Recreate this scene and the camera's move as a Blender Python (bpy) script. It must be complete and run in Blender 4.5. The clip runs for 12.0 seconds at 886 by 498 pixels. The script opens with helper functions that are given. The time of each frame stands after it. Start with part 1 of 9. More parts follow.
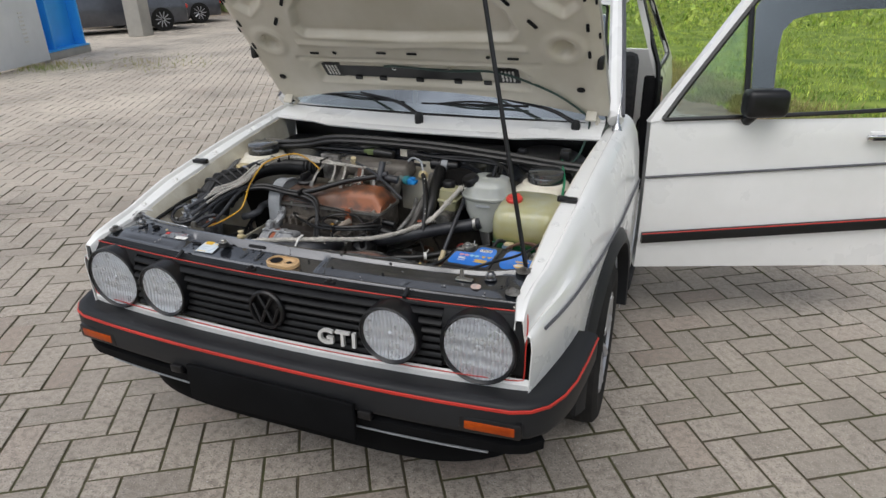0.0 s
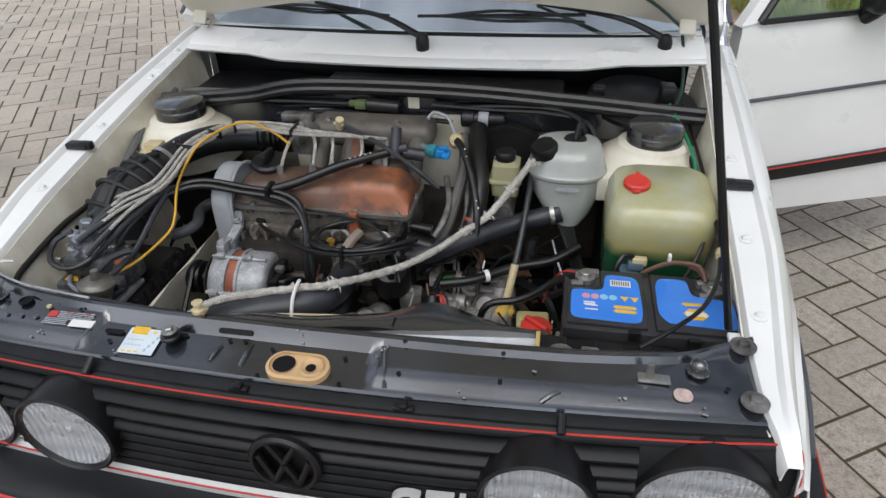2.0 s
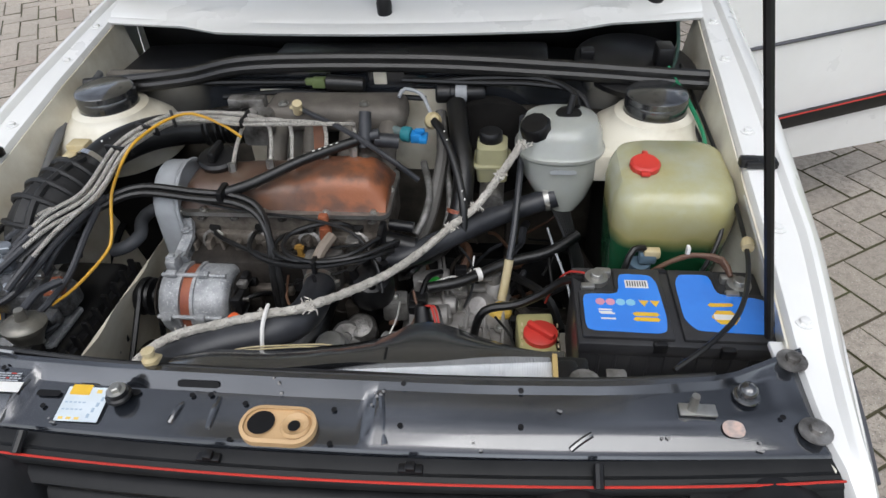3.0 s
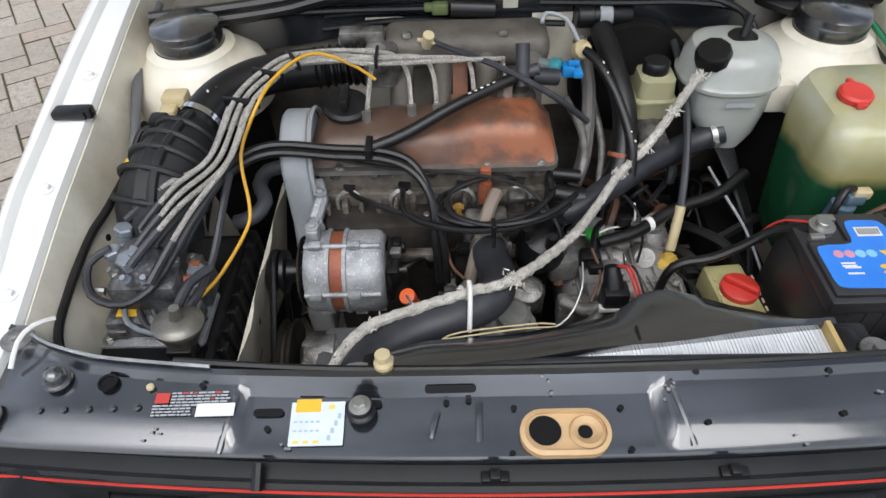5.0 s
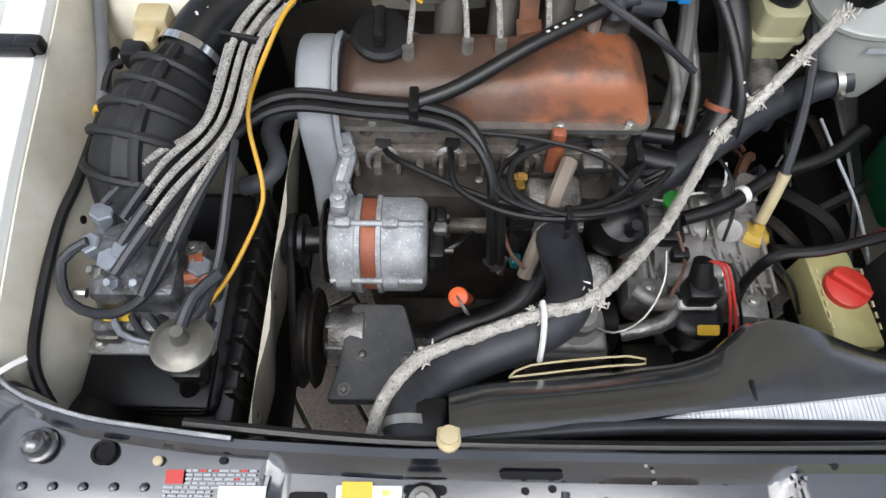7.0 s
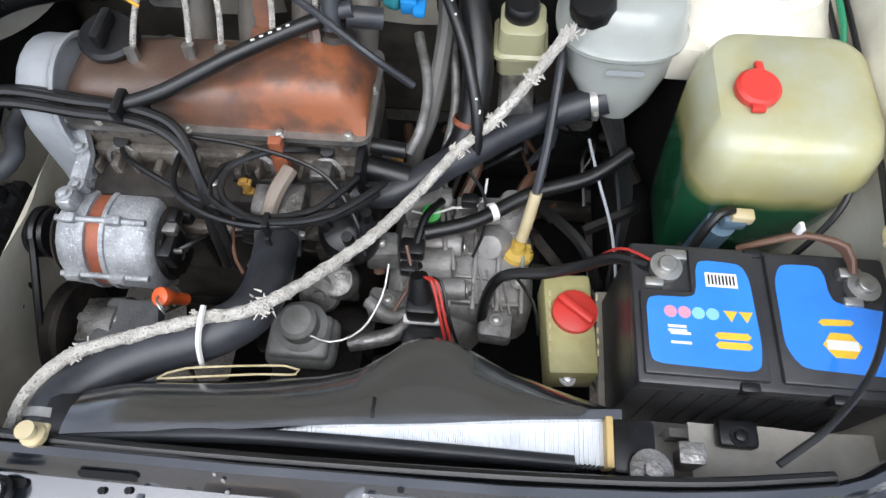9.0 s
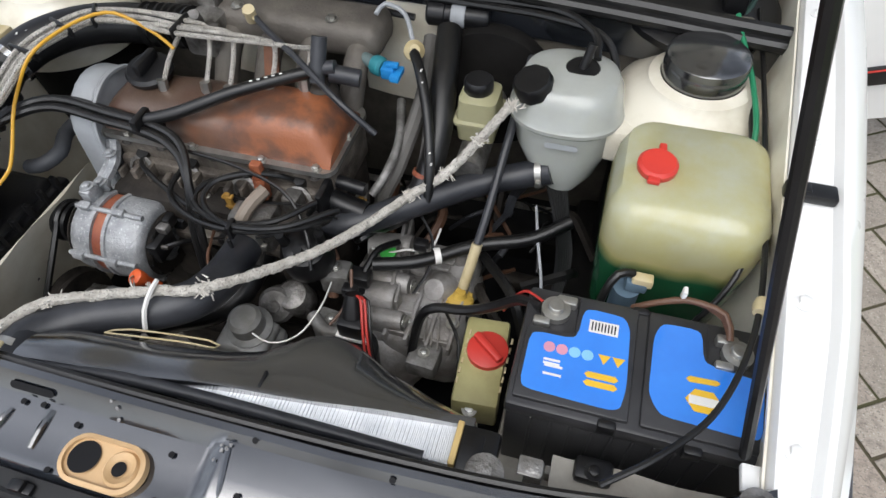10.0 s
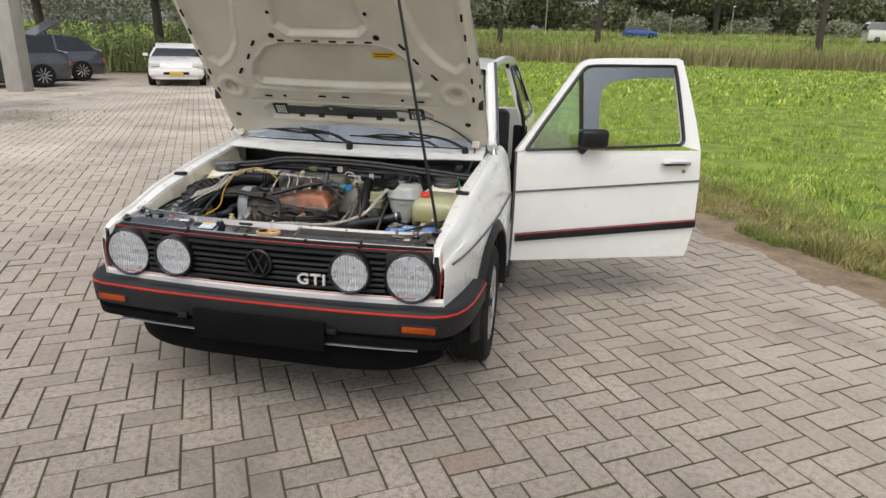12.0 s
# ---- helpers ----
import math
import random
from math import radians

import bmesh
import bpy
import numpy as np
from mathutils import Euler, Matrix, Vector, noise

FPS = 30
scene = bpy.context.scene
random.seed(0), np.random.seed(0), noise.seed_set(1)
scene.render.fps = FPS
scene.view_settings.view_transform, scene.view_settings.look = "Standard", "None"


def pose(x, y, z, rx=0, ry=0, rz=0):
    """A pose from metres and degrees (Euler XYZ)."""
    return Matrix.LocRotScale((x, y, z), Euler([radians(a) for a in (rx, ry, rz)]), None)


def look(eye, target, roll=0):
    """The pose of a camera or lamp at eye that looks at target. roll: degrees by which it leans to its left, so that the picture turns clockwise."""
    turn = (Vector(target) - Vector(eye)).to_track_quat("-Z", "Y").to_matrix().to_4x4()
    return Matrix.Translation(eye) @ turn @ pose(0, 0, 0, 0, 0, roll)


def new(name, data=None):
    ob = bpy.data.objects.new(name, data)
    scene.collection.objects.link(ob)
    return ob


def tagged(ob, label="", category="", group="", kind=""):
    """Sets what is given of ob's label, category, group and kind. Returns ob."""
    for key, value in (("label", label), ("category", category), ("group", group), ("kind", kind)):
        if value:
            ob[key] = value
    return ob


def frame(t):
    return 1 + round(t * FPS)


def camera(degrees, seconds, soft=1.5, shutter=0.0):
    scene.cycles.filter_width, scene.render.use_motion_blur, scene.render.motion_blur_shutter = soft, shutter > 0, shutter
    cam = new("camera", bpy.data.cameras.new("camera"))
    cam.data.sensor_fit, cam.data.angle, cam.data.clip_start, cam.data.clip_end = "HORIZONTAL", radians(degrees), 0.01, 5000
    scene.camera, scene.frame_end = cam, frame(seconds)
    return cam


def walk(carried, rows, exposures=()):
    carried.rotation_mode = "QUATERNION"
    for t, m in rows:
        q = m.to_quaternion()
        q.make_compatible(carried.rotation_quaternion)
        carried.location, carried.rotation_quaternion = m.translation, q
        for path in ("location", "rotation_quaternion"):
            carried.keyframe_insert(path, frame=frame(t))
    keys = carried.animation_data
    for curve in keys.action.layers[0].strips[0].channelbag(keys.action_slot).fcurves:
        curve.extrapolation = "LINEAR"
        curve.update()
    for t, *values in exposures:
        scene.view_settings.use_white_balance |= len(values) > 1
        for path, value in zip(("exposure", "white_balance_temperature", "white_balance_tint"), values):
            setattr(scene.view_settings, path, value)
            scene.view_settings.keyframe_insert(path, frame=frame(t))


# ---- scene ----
cam = camera(70.00, 12.0)
PATH = [  # seconds, the eye, what it looks at, the roll
    (0, (1.0045, -1.2026, 1.5195), (0.3234, 0.4950, 0.7105), -1.17),
    (0.5, (0.7747, -0.9799, 1.5100), (0.1474, 0.6929, 0.6110), -1.31),
    (1, (0.6057, -0.7519, 1.4803), (0.0415, 0.8996, 0.5034), -1.50),
    (1.5, (0.4749, -0.6033, 1.4675), (0.0088, 1.0292, 0.4103), -1.73),
    (2, (0.3545, -0.5179, 1.4596), (0.0241, 1.1009, 0.3325), -1.90),
    (2.5, (0.3094, -0.4308, 1.4501), (0.0684, 1.1549, 0.2553), -2.51),
    (2.7, (0.3006, -0.3893, 1.4483), (0.0785, 1.1788, 0.2270), -2.79),
    (4.3, (0.0210, -0.2586, 1.4317), (-0.0560, 1.1849, 0.0495), -2.78),
    (4.5, (-0.0263, -0.2440, 1.4263), (-0.0909, 1.1840, 0.0275), -2.87),
    (5, (-0.1202, -0.2131, 1.4182), (-0.1466, 1.1638, -0.0321), -2.17),
    (5.5, (-0.1913, -0.1284, 1.4059), (-0.1987, 1.1224, -0.1548), -1.60),
    (6, (-0.2268, -0.0154, 1.4003), (-0.2247, 1.1240, -0.2435), -0.61),
    (6.5, (-0.2263, 0.0517, 1.3989), (-0.2160, 1.0659, -0.3249), 0.83),
    (6.7, (-0.2246, 0.0702, 1.3960), (-0.2122, 1.0422, -0.3519), 1.23),
    (8.3, (0.0090, 0.0645, 1.4333), (-0.0009, 0.9871, -0.3411), 1.15),
    (8.5, (0.0659, 0.0688, 1.4296), (0.0353, 1.0078, -0.3359), 0.78),
    (9, (0.1985, 0.0965, 1.4107), (0.1076, 1.0392, -0.3509), -0.76),
    (9.5, (0.3071, 0.0913, 1.4135), (0.1103, 1.0770, -0.3155), -1.81),
    (10, (0.4198, -0.0143, 1.4368), (0.0480, 1.1728, -0.1293), -2.06),
    (10.5, (0.4918, -0.3717, 1.4620), (-0.0051, 1.1859, 0.3100), -3.21),
    (11, (0.6710, -0.9115, 1.4642), (0.1668, 0.8596, 0.6837), -1.87),
    (11.5, (0.8966, -1.5207, 1.4661), (0.4562, 0.3168, 0.8107), 0.09),
    (12, (1.1274, -2.0970, 1.5068), (0.7659, -0.2297, 0.8884), 1.51),
]
walk(cam, [(t, look(eye, target, roll)) for t, eye, target, roll in PATH], [(0.0, -0.12, 6300, 10), (2.5, 0.05, 6150, 10), (4.5, 0.28, 6150, 10), (5.5, 0.36, 6150, 10), (6.5, 0.46, 6150, 10), (8.5, 0.82, 5950, 10), (9.0, 0.80, 5950, 10), (9.5, 0.58, 6050, 10), (10.0, 0.38, 6200, 10), (10.5, 0.14, 6300, 10), (11.0, 0.16, 6600, 11), (12.0, 0.08, 6600, 11)])

# ---- daylight: a bright, thinly clouded sky with a weak, wide sun ----
world = bpy.data.worlds.new("sky")
scene.world = world
world.use_nodes = True
wn = world.node_tree
sky = wn.nodes.new("ShaderNodeTexSky")
sky.sky_type, sky.sun_disc = "NISHITA", False
sky.sun_elevation, sky.sun_rotation = radians(58), radians(206)
sky.air_density, sky.dust_density, sky.ozone_density = 1.0, 3.0, 1.0
grey = wn.nodes.new("ShaderNodeHueSaturation")
grey.inputs["Saturation"].default_value = 0.35
wn.links.new(sky.outputs[0], grey.inputs["Color"])
heaven, drift, veil, cloud = (wn.nodes.new(n) for n in ("ShaderNodeTexCoord", "ShaderNodeTexNoise", "ShaderNodeMapRange", "ShaderNodeMix"))
drift.inputs["Scale"].default_value, drift.inputs["Detail"].default_value = 3.2, 7
wn.links.new(heaven.outputs["Generated"], drift.inputs["Vector"])
veil.inputs["From Min"].default_value, veil.inputs["From Max"].default_value = 0.36, 0.64
veil.inputs["To Min"].default_value, veil.inputs["To Max"].default_value = 0.45, 1.65
wn.links.new(drift.outputs["Fac"], veil.inputs["Value"])
cloud.data_type, cloud.blend_type = "RGBA", "MULTIPLY"
cloud.inputs["Factor"].default_value = 1.0
wn.links.new(grey.outputs[0], cloud.inputs["A"])
wn.links.new(veil.outputs["Result"], cloud.inputs["B"])
wn.links.new(cloud.outputs["Result"], wn.nodes["Background"].inputs["Color"])
wn.nodes["Background"].inputs["Strength"].default_value = 0.15
sun_data = bpy.data.lights.new("sun", "SUN")
sun_data.energy, sun_data.angle, sun_data.color = 1.25, radians(44), (1.0, 0.96, 0.9)
sun = new("sun", sun_data)
sun.matrix_world = look((2.2, -4.6, 9), (0, 1, 0))


# ---- materials ----
def surf(name, base, other=None, rough=0.5, metal=0.0, scale=6.0, fine=180.0, bump=0.06, coat=0.0, spec=0.5, lo=0.35, hi=0.65, jitter=0.0,
         island=False, speck=None, speck_at=0.68):
    """A worn surface: two colours mixed by coarse noise, a fine grain in the relief, roughness that wanders a little."""
    m = bpy.data.materials.new(name)
    m.use_nodes = True
    t = m.node_tree
    N, L = t.nodes, t.links
    b = N["Principled BSDF"]
    other = other or tuple(c * 0.82 for c in base)
    co = N.new("ShaderNodeTexCoord")
    big, small = N.new("ShaderNodeTexNoise"), N.new("ShaderNodeTexNoise")
    big.inputs["Scale"].default_value, big.inputs["Detail"].default_value, big.inputs["Roughness"].default_value = scale, 6, 0.6
    small.inputs["Scale"].default_value, small.inputs["Detail"].default_value = fine, 3
    for n in (big, small):
        L.new(co.outputs["Object"], n.inputs["Vector"])
    ramp = N.new("ShaderNodeMapRange")
    ramp.inputs["From Min"].default_value, ramp.inputs["From Max"].default_value = lo, hi
    L.new(big.outputs["Fac"], ramp.inputs["Value"])
    mix = N.new("ShaderNodeMix")
    mix.data_type = "RGBA"
    mix.inputs["A"].default_value, mix.inputs["B"].default_value = (*base, 1), (*other, 1)
    L.new(ramp.outputs["Result"], mix.inputs["Factor"])
    colour = mix.outputs["Result"]
    if speck:
        sp = N.new("ShaderNodeMapRange")
        sp.inputs["From Min"].default_value, sp.inputs["From Max"].default_value = speck_at, speck_at + 0.05
        L.new(small.outputs["Fac"], sp.inputs["Value"])
        mx = N.new("ShaderNodeMix")
        mx.data_type = "RGBA"
        mx.inputs["B"].default_value = (*speck, 1)
        L.new(colour, mx.inputs["A"])
        L.new(sp.outputs["Result"], mx.inputs["Factor"])
        colour = mx.outputs["Result"]
    if jitter:
        src = N.new("ShaderNodeNewGeometry" if island else "ShaderNodeObjectInfo")
        mr = N.new("ShaderNodeMapRange")
        mr.inputs["To Min"].default_value, mr.inputs["To Max"].default_value = 1 - jitter, 1 + jitter
        L.new(src.outputs["Random Per Island" if island else "Random"], mr.inputs["Value"])
        hs = N.new("ShaderNodeHueSaturation")
        L.new(colour, hs.inputs["Color"])
        L.new(mr.outputs["Result"], hs.inputs["Value"])
        colour = hs.outputs["Color"]
    L.new(colour, b.inputs["Base Color"])
    rr = N.new("ShaderNodeMapRange")
    rr.inputs["To Min"].default_value, rr.inputs["To Max"].default_value = max(0.02, rough - 0.1), min(1, rough + 0.12)
    L.new(big.outputs["Fac"], rr.inputs["Value"])
    L.new(rr.outputs["Result"], b.inputs["Roughness"])
    b.inputs["Metallic"].default_value, b.inputs["Coat Weight"].default_value = metal, coat
    b.inputs["Specular IOR Level"].default_value = spec
    if bump:
        bp = N.new("ShaderNodeBump")
        bp.inputs["Strength"].default_value, bp.inputs["Distance"].default_value = bump, 0.004
        L.new(small.outputs["Fac"], bp.inputs["Height"])
        L.new(bp.outputs["Normal"], b.inputs["Normal"])
    return m


def glassy(name, tint, rough=0.0, alpha=None, ior=1.45):
    m = bpy.data.materials.new(name)
    m.use_nodes = True
    b = m.node_tree.nodes["Principled BSDF"]
    b.inputs["Base Color"].default_value, b.inputs["Roughness"].default_value, b.inputs["IOR"].default_value = (*tint, 1), rough, ior
    b.inputs["Transmission Weight"].default_value = 1.0
    return m


WHITE = surf("white_paint", (0.86, 0.86, 0.84), (0.80, 0.80, 0.775), 0.28, scale=3, fine=60, bump=0.01, coat=0.6)
CREAM = surf("cream_underside_paint", (0.66, 0.62, 0.53), (0.58, 0.54, 0.44), 0.42, scale=4, bump=0.03, coat=0.1)
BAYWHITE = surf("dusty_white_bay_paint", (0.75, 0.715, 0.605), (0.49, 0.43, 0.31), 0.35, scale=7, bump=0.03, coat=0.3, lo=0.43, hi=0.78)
# Near-black, with the bay's deep shade painted into it.
BAYBLACK = surf("near_black_bay_metal", (0.014, 0.013, 0.012), (0.005, 0.0045, 0.004), 0.7, scale=10, bump=0.1, spec=0.2)
BLACKPAINT = surf("black_gloss_panel", (0.009, 0.0105, 0.0135), (0.020, 0.023, 0.029), 0.2, scale=9, fine=26, bump=0.10, coat=1.0, spec=0.9)
BLACKPAINT.node_tree.nodes["Principled BSDF"].inputs["Coat IOR"].default_value = 1.8
BLACKPAINT.node_tree.nodes["Principled BSDF"].inputs["Coat Roughness"].default_value = 0.10
SHROUD = surf("glossy_black_plastic", (0.014, 0.0145, 0.016), (0.024, 0.025, 0.027), 0.2, scale=10, fine=30, bump=0.08, spec=0.9, coat=1.0)
SHROUD.node_tree.nodes["Principled BSDF"].inputs["Coat IOR"].default_value = 1.9
SHROUD.node_tree.nodes["Principled BSDF"].inputs["Coat Roughness"].default_value = 0.15
BLACKPLASTIC = surf("black_plastic", (0.005, 0.005, 0.0055), (0.010, 0.010, 0.011), 0.33, scale=20, bump=0.05, spec=0.42)
GRILLEBLACK = surf("satin_black_grille", (0.006, 0.0063, 0.007), (0.011, 0.0115, 0.012), 0.40, scale=20, bump=0.03, spec=0.24)
BUMPER = surf("weathered_dark_grey_plastic", (0.013, 0.0135, 0.015), (0.02, 0.021, 0.023), 0.5, scale=4, fine=500, bump=0.05, spec=0.28)
SPOILER = surf("matt_black_plastic", (0.004, 0.0042, 0.0045), (0.007, 0.0073, 0.008), 0.65, scale=6, bump=0.05, spec=0.06)
RUBBER = surf("black_rubber", (0.0045, 0.0045, 0.005), (0.011, 0.0108, 0.0105), 0.34, scale=18, bump=0.05, spec=0.5)
DUSTYRUBBER = surf("dusty_rubber_hose", (0.016, 0.0172, 0.021), (0.040, 0.042, 0.048), 0.4, scale=14, bump=0.06, spec=0.5)
REDTRIM = surf("red_trim_strip", (0.55, 0.035, 0.022), (0.42, 0.028, 0.018), 0.4, bump=0.01)
TRIMGREY = surf("dark_grey_moulding", (0.06, 0.062, 0.07), (0.09, 0.09, 0.1), 0.4, bump=0.02)
CHROME = surf("chrome", (0.75, 0.75, 0.76), (0.6, 0.6, 0.6), 0.15, metal=1, bump=0.01)
REFLECTOR = surf("silvered_reflector", (0.92, 0.93, 0.95), (0.86, 0.88, 0.91), 0.28, metal=0.5, bump=0.0, scale=30)
ALU = surf("dull_cast_aluminium", (0.46, 0.47, 0.48), (0.26, 0.27, 0.28), 0.5, metal=0.4, scale=30, fine=260, bump=0.35, speck=(0.56, 0.57, 0.58), speck_at=0.62)
DIRTYALU = surf("oily_cast_aluminium", (0.36, 0.35, 0.335), (0.075, 0.068, 0.06), 0.38, metal=0.65, scale=24, fine=220, bump=0.4)
IRON = surf("greasy_iron", (0.055, 0.047, 0.04), (0.012, 0.011, 0.010), 0.55, metal=0.3, scale=14, bump=0.2, spec=0.25)
STEEL = surf("zinc_plated_steel", (0.5, 0.5, 0.48), (0.34, 0.33, 0.30), 0.4, metal=0.9, scale=30, bump=0.05)
COPPER = surf("varnished_copper_winding", (0.36, 0.12, 0.055), (0.24, 0.07, 0.04), 0.45, metal=0.2, scale=30, fine=400, bump=0.3)
RUSTCOVER = surf("rusty_brown_valve_cover", (0.105, 0.068, 0.048), (0.055, 0.036, 0.028), 0.36, scale=14, fine=240, bump=0.12, lo=0.40, hi=0.75, metal=0.1)


def rust_over(m):
    """Orange rust that thickens along the cover, with soft uneven borders."""
    t = m.node_tree
    b = t.nodes["Principled BSDF"]
    old = b.inputs["Base Color"].links[0].from_socket
    co, sep, nz, ad, mr, mx, n2, r2, m2 = (t.nodes.new(n) for n in ("ShaderNodeTexCoord", "ShaderNodeSeparateXYZ", "ShaderNodeTexNoise", "ShaderNodeMath", "ShaderNodeMapRange", "ShaderNodeMix", "ShaderNodeTexNoise", "ShaderNodeMapRange", "ShaderNodeMix"))
    nz.inputs["Scale"].default_value, nz.inputs["Detail"].default_value = 9, 5
    n2.inputs["Scale"].default_value, n2.inputs["Detail"].default_value = 16, 6
    ad.operation, ad.inputs[1].default_value = "MULTIPLY_ADD", 0.30
    mx.data_type = m2.data_type = "RGBA"
    for n in (sep.inputs[0], nz.inputs["Vector"], n2.inputs["Vector"]):
        t.links.new(co.outputs["Object"], n)
    t.links.new(nz.outputs["Fac"], ad.inputs[0])
    t.links.new(sep.outputs["X"], ad.inputs[2])
    mr.inputs["From Min"].default_value, mr.inputs["From Max"].default_value = -0.030, 0.090
    t.links.new(ad.outputs[0], mr.inputs["Value"])
    mx.inputs["B"].default_value = (0.285, 0.100, 0.043, 1)
    t.links.new(old, mx.inputs["A"])
    t.links.new(mr.outputs["Result"], mx.inputs["Factor"])
    r2.inputs["From Min"].default_value, r2.inputs["From Max"].default_value, r2.inputs["To Max"].default_value = 0.46, 0.60, 0.85
    t.links.new(n2.outputs["Fac"], r2.inputs["Value"])
    t.links.new(mx.outputs["Result"], m2.inputs["A"])
    m2.inputs["B"].default_value = (0.085, 0.048, 0.034, 1)
    t.links.new(r2.outputs["Result"], m2.inputs["Factor"])
    t.links.new(m2.outputs["Result"], b.inputs["Base Color"])


rust_over(RUSTCOVER)
GREYCOVER = surf("light_grey_plastic_cover", (0.36, 0.38, 0.40), (0.27, 0.28, 0.29), 0.5, scale=9, bump=0.05)
BRAID = surf("braided_steel_hose", (0.80, 0.77, 0.71), (0.58, 0.55, 0.50), 0.32, metal=0.6, scale=60, fine=700, bump=1.0, speck=(0.16, 0.15, 0.14), speck_at=0.56)
FRAYED = surf("frayed_grey_fabric_hose", (0.60, 0.575, 0.52), (0.40, 0.375, 0.33), 0.9, scale=60, fine=330, bump=1.0, speck=(0.26, 0.245, 0.22), speck_at=0.60)
YELLOWTUBE = surf("yellow_plastic_tube", (0.65, 0.36, 0.02), (0.5, 0.27, 0.03), 0.4, bump=0.02)
BEIGE = surf("aged_cream_plastic", (0.58, 0.50, 0.32), (0.47, 0.38, 0.2), 0.5, scale=16, bump=0.05)
TANPLASTIC = surf("tan_plastic", (0.62, 0.42, 0.22), (0.52, 0.34, 0.17), 0.5, scale=18, bump=0.05)
REDPLASTIC = surf("red_plastic", (0.68, 0.05, 0.03), (0.55, 0.04, 0.03), 0.4, bump=0.02)
ORANGEPLASTIC = surf("orange_plastic", (0.75, 0.13, 0.03), (0.65, 0.1, 0.02), 0.35, bump=0.02)
BLUEPLASTIC = surf("bright_blue_plastic", (0.02, 0.25, 0.62), (0.02, 0.2, 0.5), 0.4, bump=0.02)
TEAL = surf("teal_plastic", (0.03, 0.28, 0.32), (0.03, 0.2, 0.24), 0.45, bump=0.03)
BATTERYBLUE = surf("glossy_blue_label", (0.045, 0.25, 0.82), (0.035, 0.20, 0.72), 0.13, scale=8, bump=0.0, coat=0.6)
BOOTRUBBER = surf("matt_dark_boot_rubber", (0.012, 0.0122, 0.013), (0.022, 0.0222, 0.023), 0.5, scale=14, bump=0.05, spec=0.35)
UNION = surf("blue_grey_zinc", (0.30, 0.33, 0.37), (0.20, 0.215, 0.24), 0.45, metal=0.45, scale=30, bump=0.1)
TRAYMETAL = surf("dusty_bare_metal", (0.52, 0.50, 0.44), (0.34, 0.31, 0.26), 0.6, scale=11, bump=0.1)
LABELWHITE = surf("white_label", (0.75, 0.74, 0.71), (0.68, 0.67, 0.64), 0.5, scale=30, bump=0.01)
LABELYELLOW = surf("yellow_label", (0.8, 0.5, 0.03), (0.7, 0.42, 0.03), 0.45, scale=30, bump=0.01)
INK = surf("dark_print", (0.008, 0.008, 0.009), rough=0.6, bump=0.0, spec=0.2)
REDINK = surf("red_print", (0.55, 0.05, 0.04), rough=0.5, bump=0.0)
WIRERED = surf("red_wire", (0.5, 0.04, 0.03), rough=0.5, bump=0.0)
WIREGREEN = surf("green_wire", (0.02, 0.22, 0.10), rough=0.5, bump=0.0)
WIREBROWN = surf("brown_wire", (0.12, 0.06, 0.035), rough=0.5, bump=0.0)
FINS = surf("bright_radiator_fins", (0.88, 0.90, 0.92), (0.72, 0.75, 0.78), 0.35, metal=0.3, scale=40, bump=0.2)
ORANGELENS = surf("orange_indicator_lens", (0.40, 0.062, 0.003), (0.26, 0.034, 0.002), 0.3, scale=22, bump=0.06, spec=0.3)
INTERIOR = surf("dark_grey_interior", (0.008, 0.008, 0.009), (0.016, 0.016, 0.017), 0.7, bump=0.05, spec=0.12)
SEATCLOTH = surf("dark_seat_cloth", (0.03, 0.032, 0.036), (0.055, 0.055, 0.06), 0.9, scale=40, bump=0.2)
GLASS = glassy("clear_glass", (0.93, 0.97, 0.95))
GREENGLASS = glassy("green_tinted_glass", (0.72, 0.88, 0.82), ior=1.7)


def screen_glass(name, tint, ior, rough):
    """Tinted sheet glass with a strong mirroring of the sky."""
    m = bpy.data.materials.new(name)
    m.use_nodes = True
    N, L = m.node_tree.nodes, m.node_tree.links
    N.remove(N["Principled BSDF"])
    clear, gloss, mix, fr = (N.new(n) for n in ("ShaderNodeBsdfTransparent", "ShaderNodeBsdfGlossy", "ShaderNodeMixShader", "ShaderNodeFresnel"))
    clear.inputs["Color"].default_value = (*tint, 1)
    gloss.inputs["Color"].default_value, gloss.inputs["Roughness"].default_value = (0.93, 0.98, 1.0, 1), rough
    fr.inputs["IOR"].default_value = ior
    L.new(fr.outputs[0], mix.inputs["Fac"])
    L.new(clear.outputs[0], mix.inputs[1])
    L.new(gloss.outputs[0], mix.inputs[2])
    L.new(mix.outputs[0], N["Material Output"].inputs["Surface"])
    return m


SCREENGLASS = screen_glass("windscreen_glass", (0.70, 0.84, 0.80), 6.5, 0.02)
SMOKED = screen_glass("smoked_deflector_plastic", (0.42, 0.46, 0.43), 2.9, 0.12)
TYRE = surf("worn_tyre_rubber", (0.012, 0.012, 0.012), (0.024, 0.023, 0.022), 0.75, scale=20, bump=0.1, spec=0.2)
RIMSILVER = surf("silver_wheel_paint", (0.5, 0.5, 0.52), (0.4, 0.4, 0.41), 0.35, metal=0.6, bump=0.02)


# ---- mesh helpers ----
def V(*a):
    return Vector(a)


def thing(name, label, category, group="", kind="", at=(0, 0, 0)):
    ob = new(name)
    ob.location = at
    ob.empty_display_size = 0.1
    return tagged(ob, label, category, group, kind)


def finish(me, angle=38):
    me.polygons.foreach_set("use_smooth", [True] * len(me.polygons))
    me.set_sharp_from_angle(angle=radians(angle))


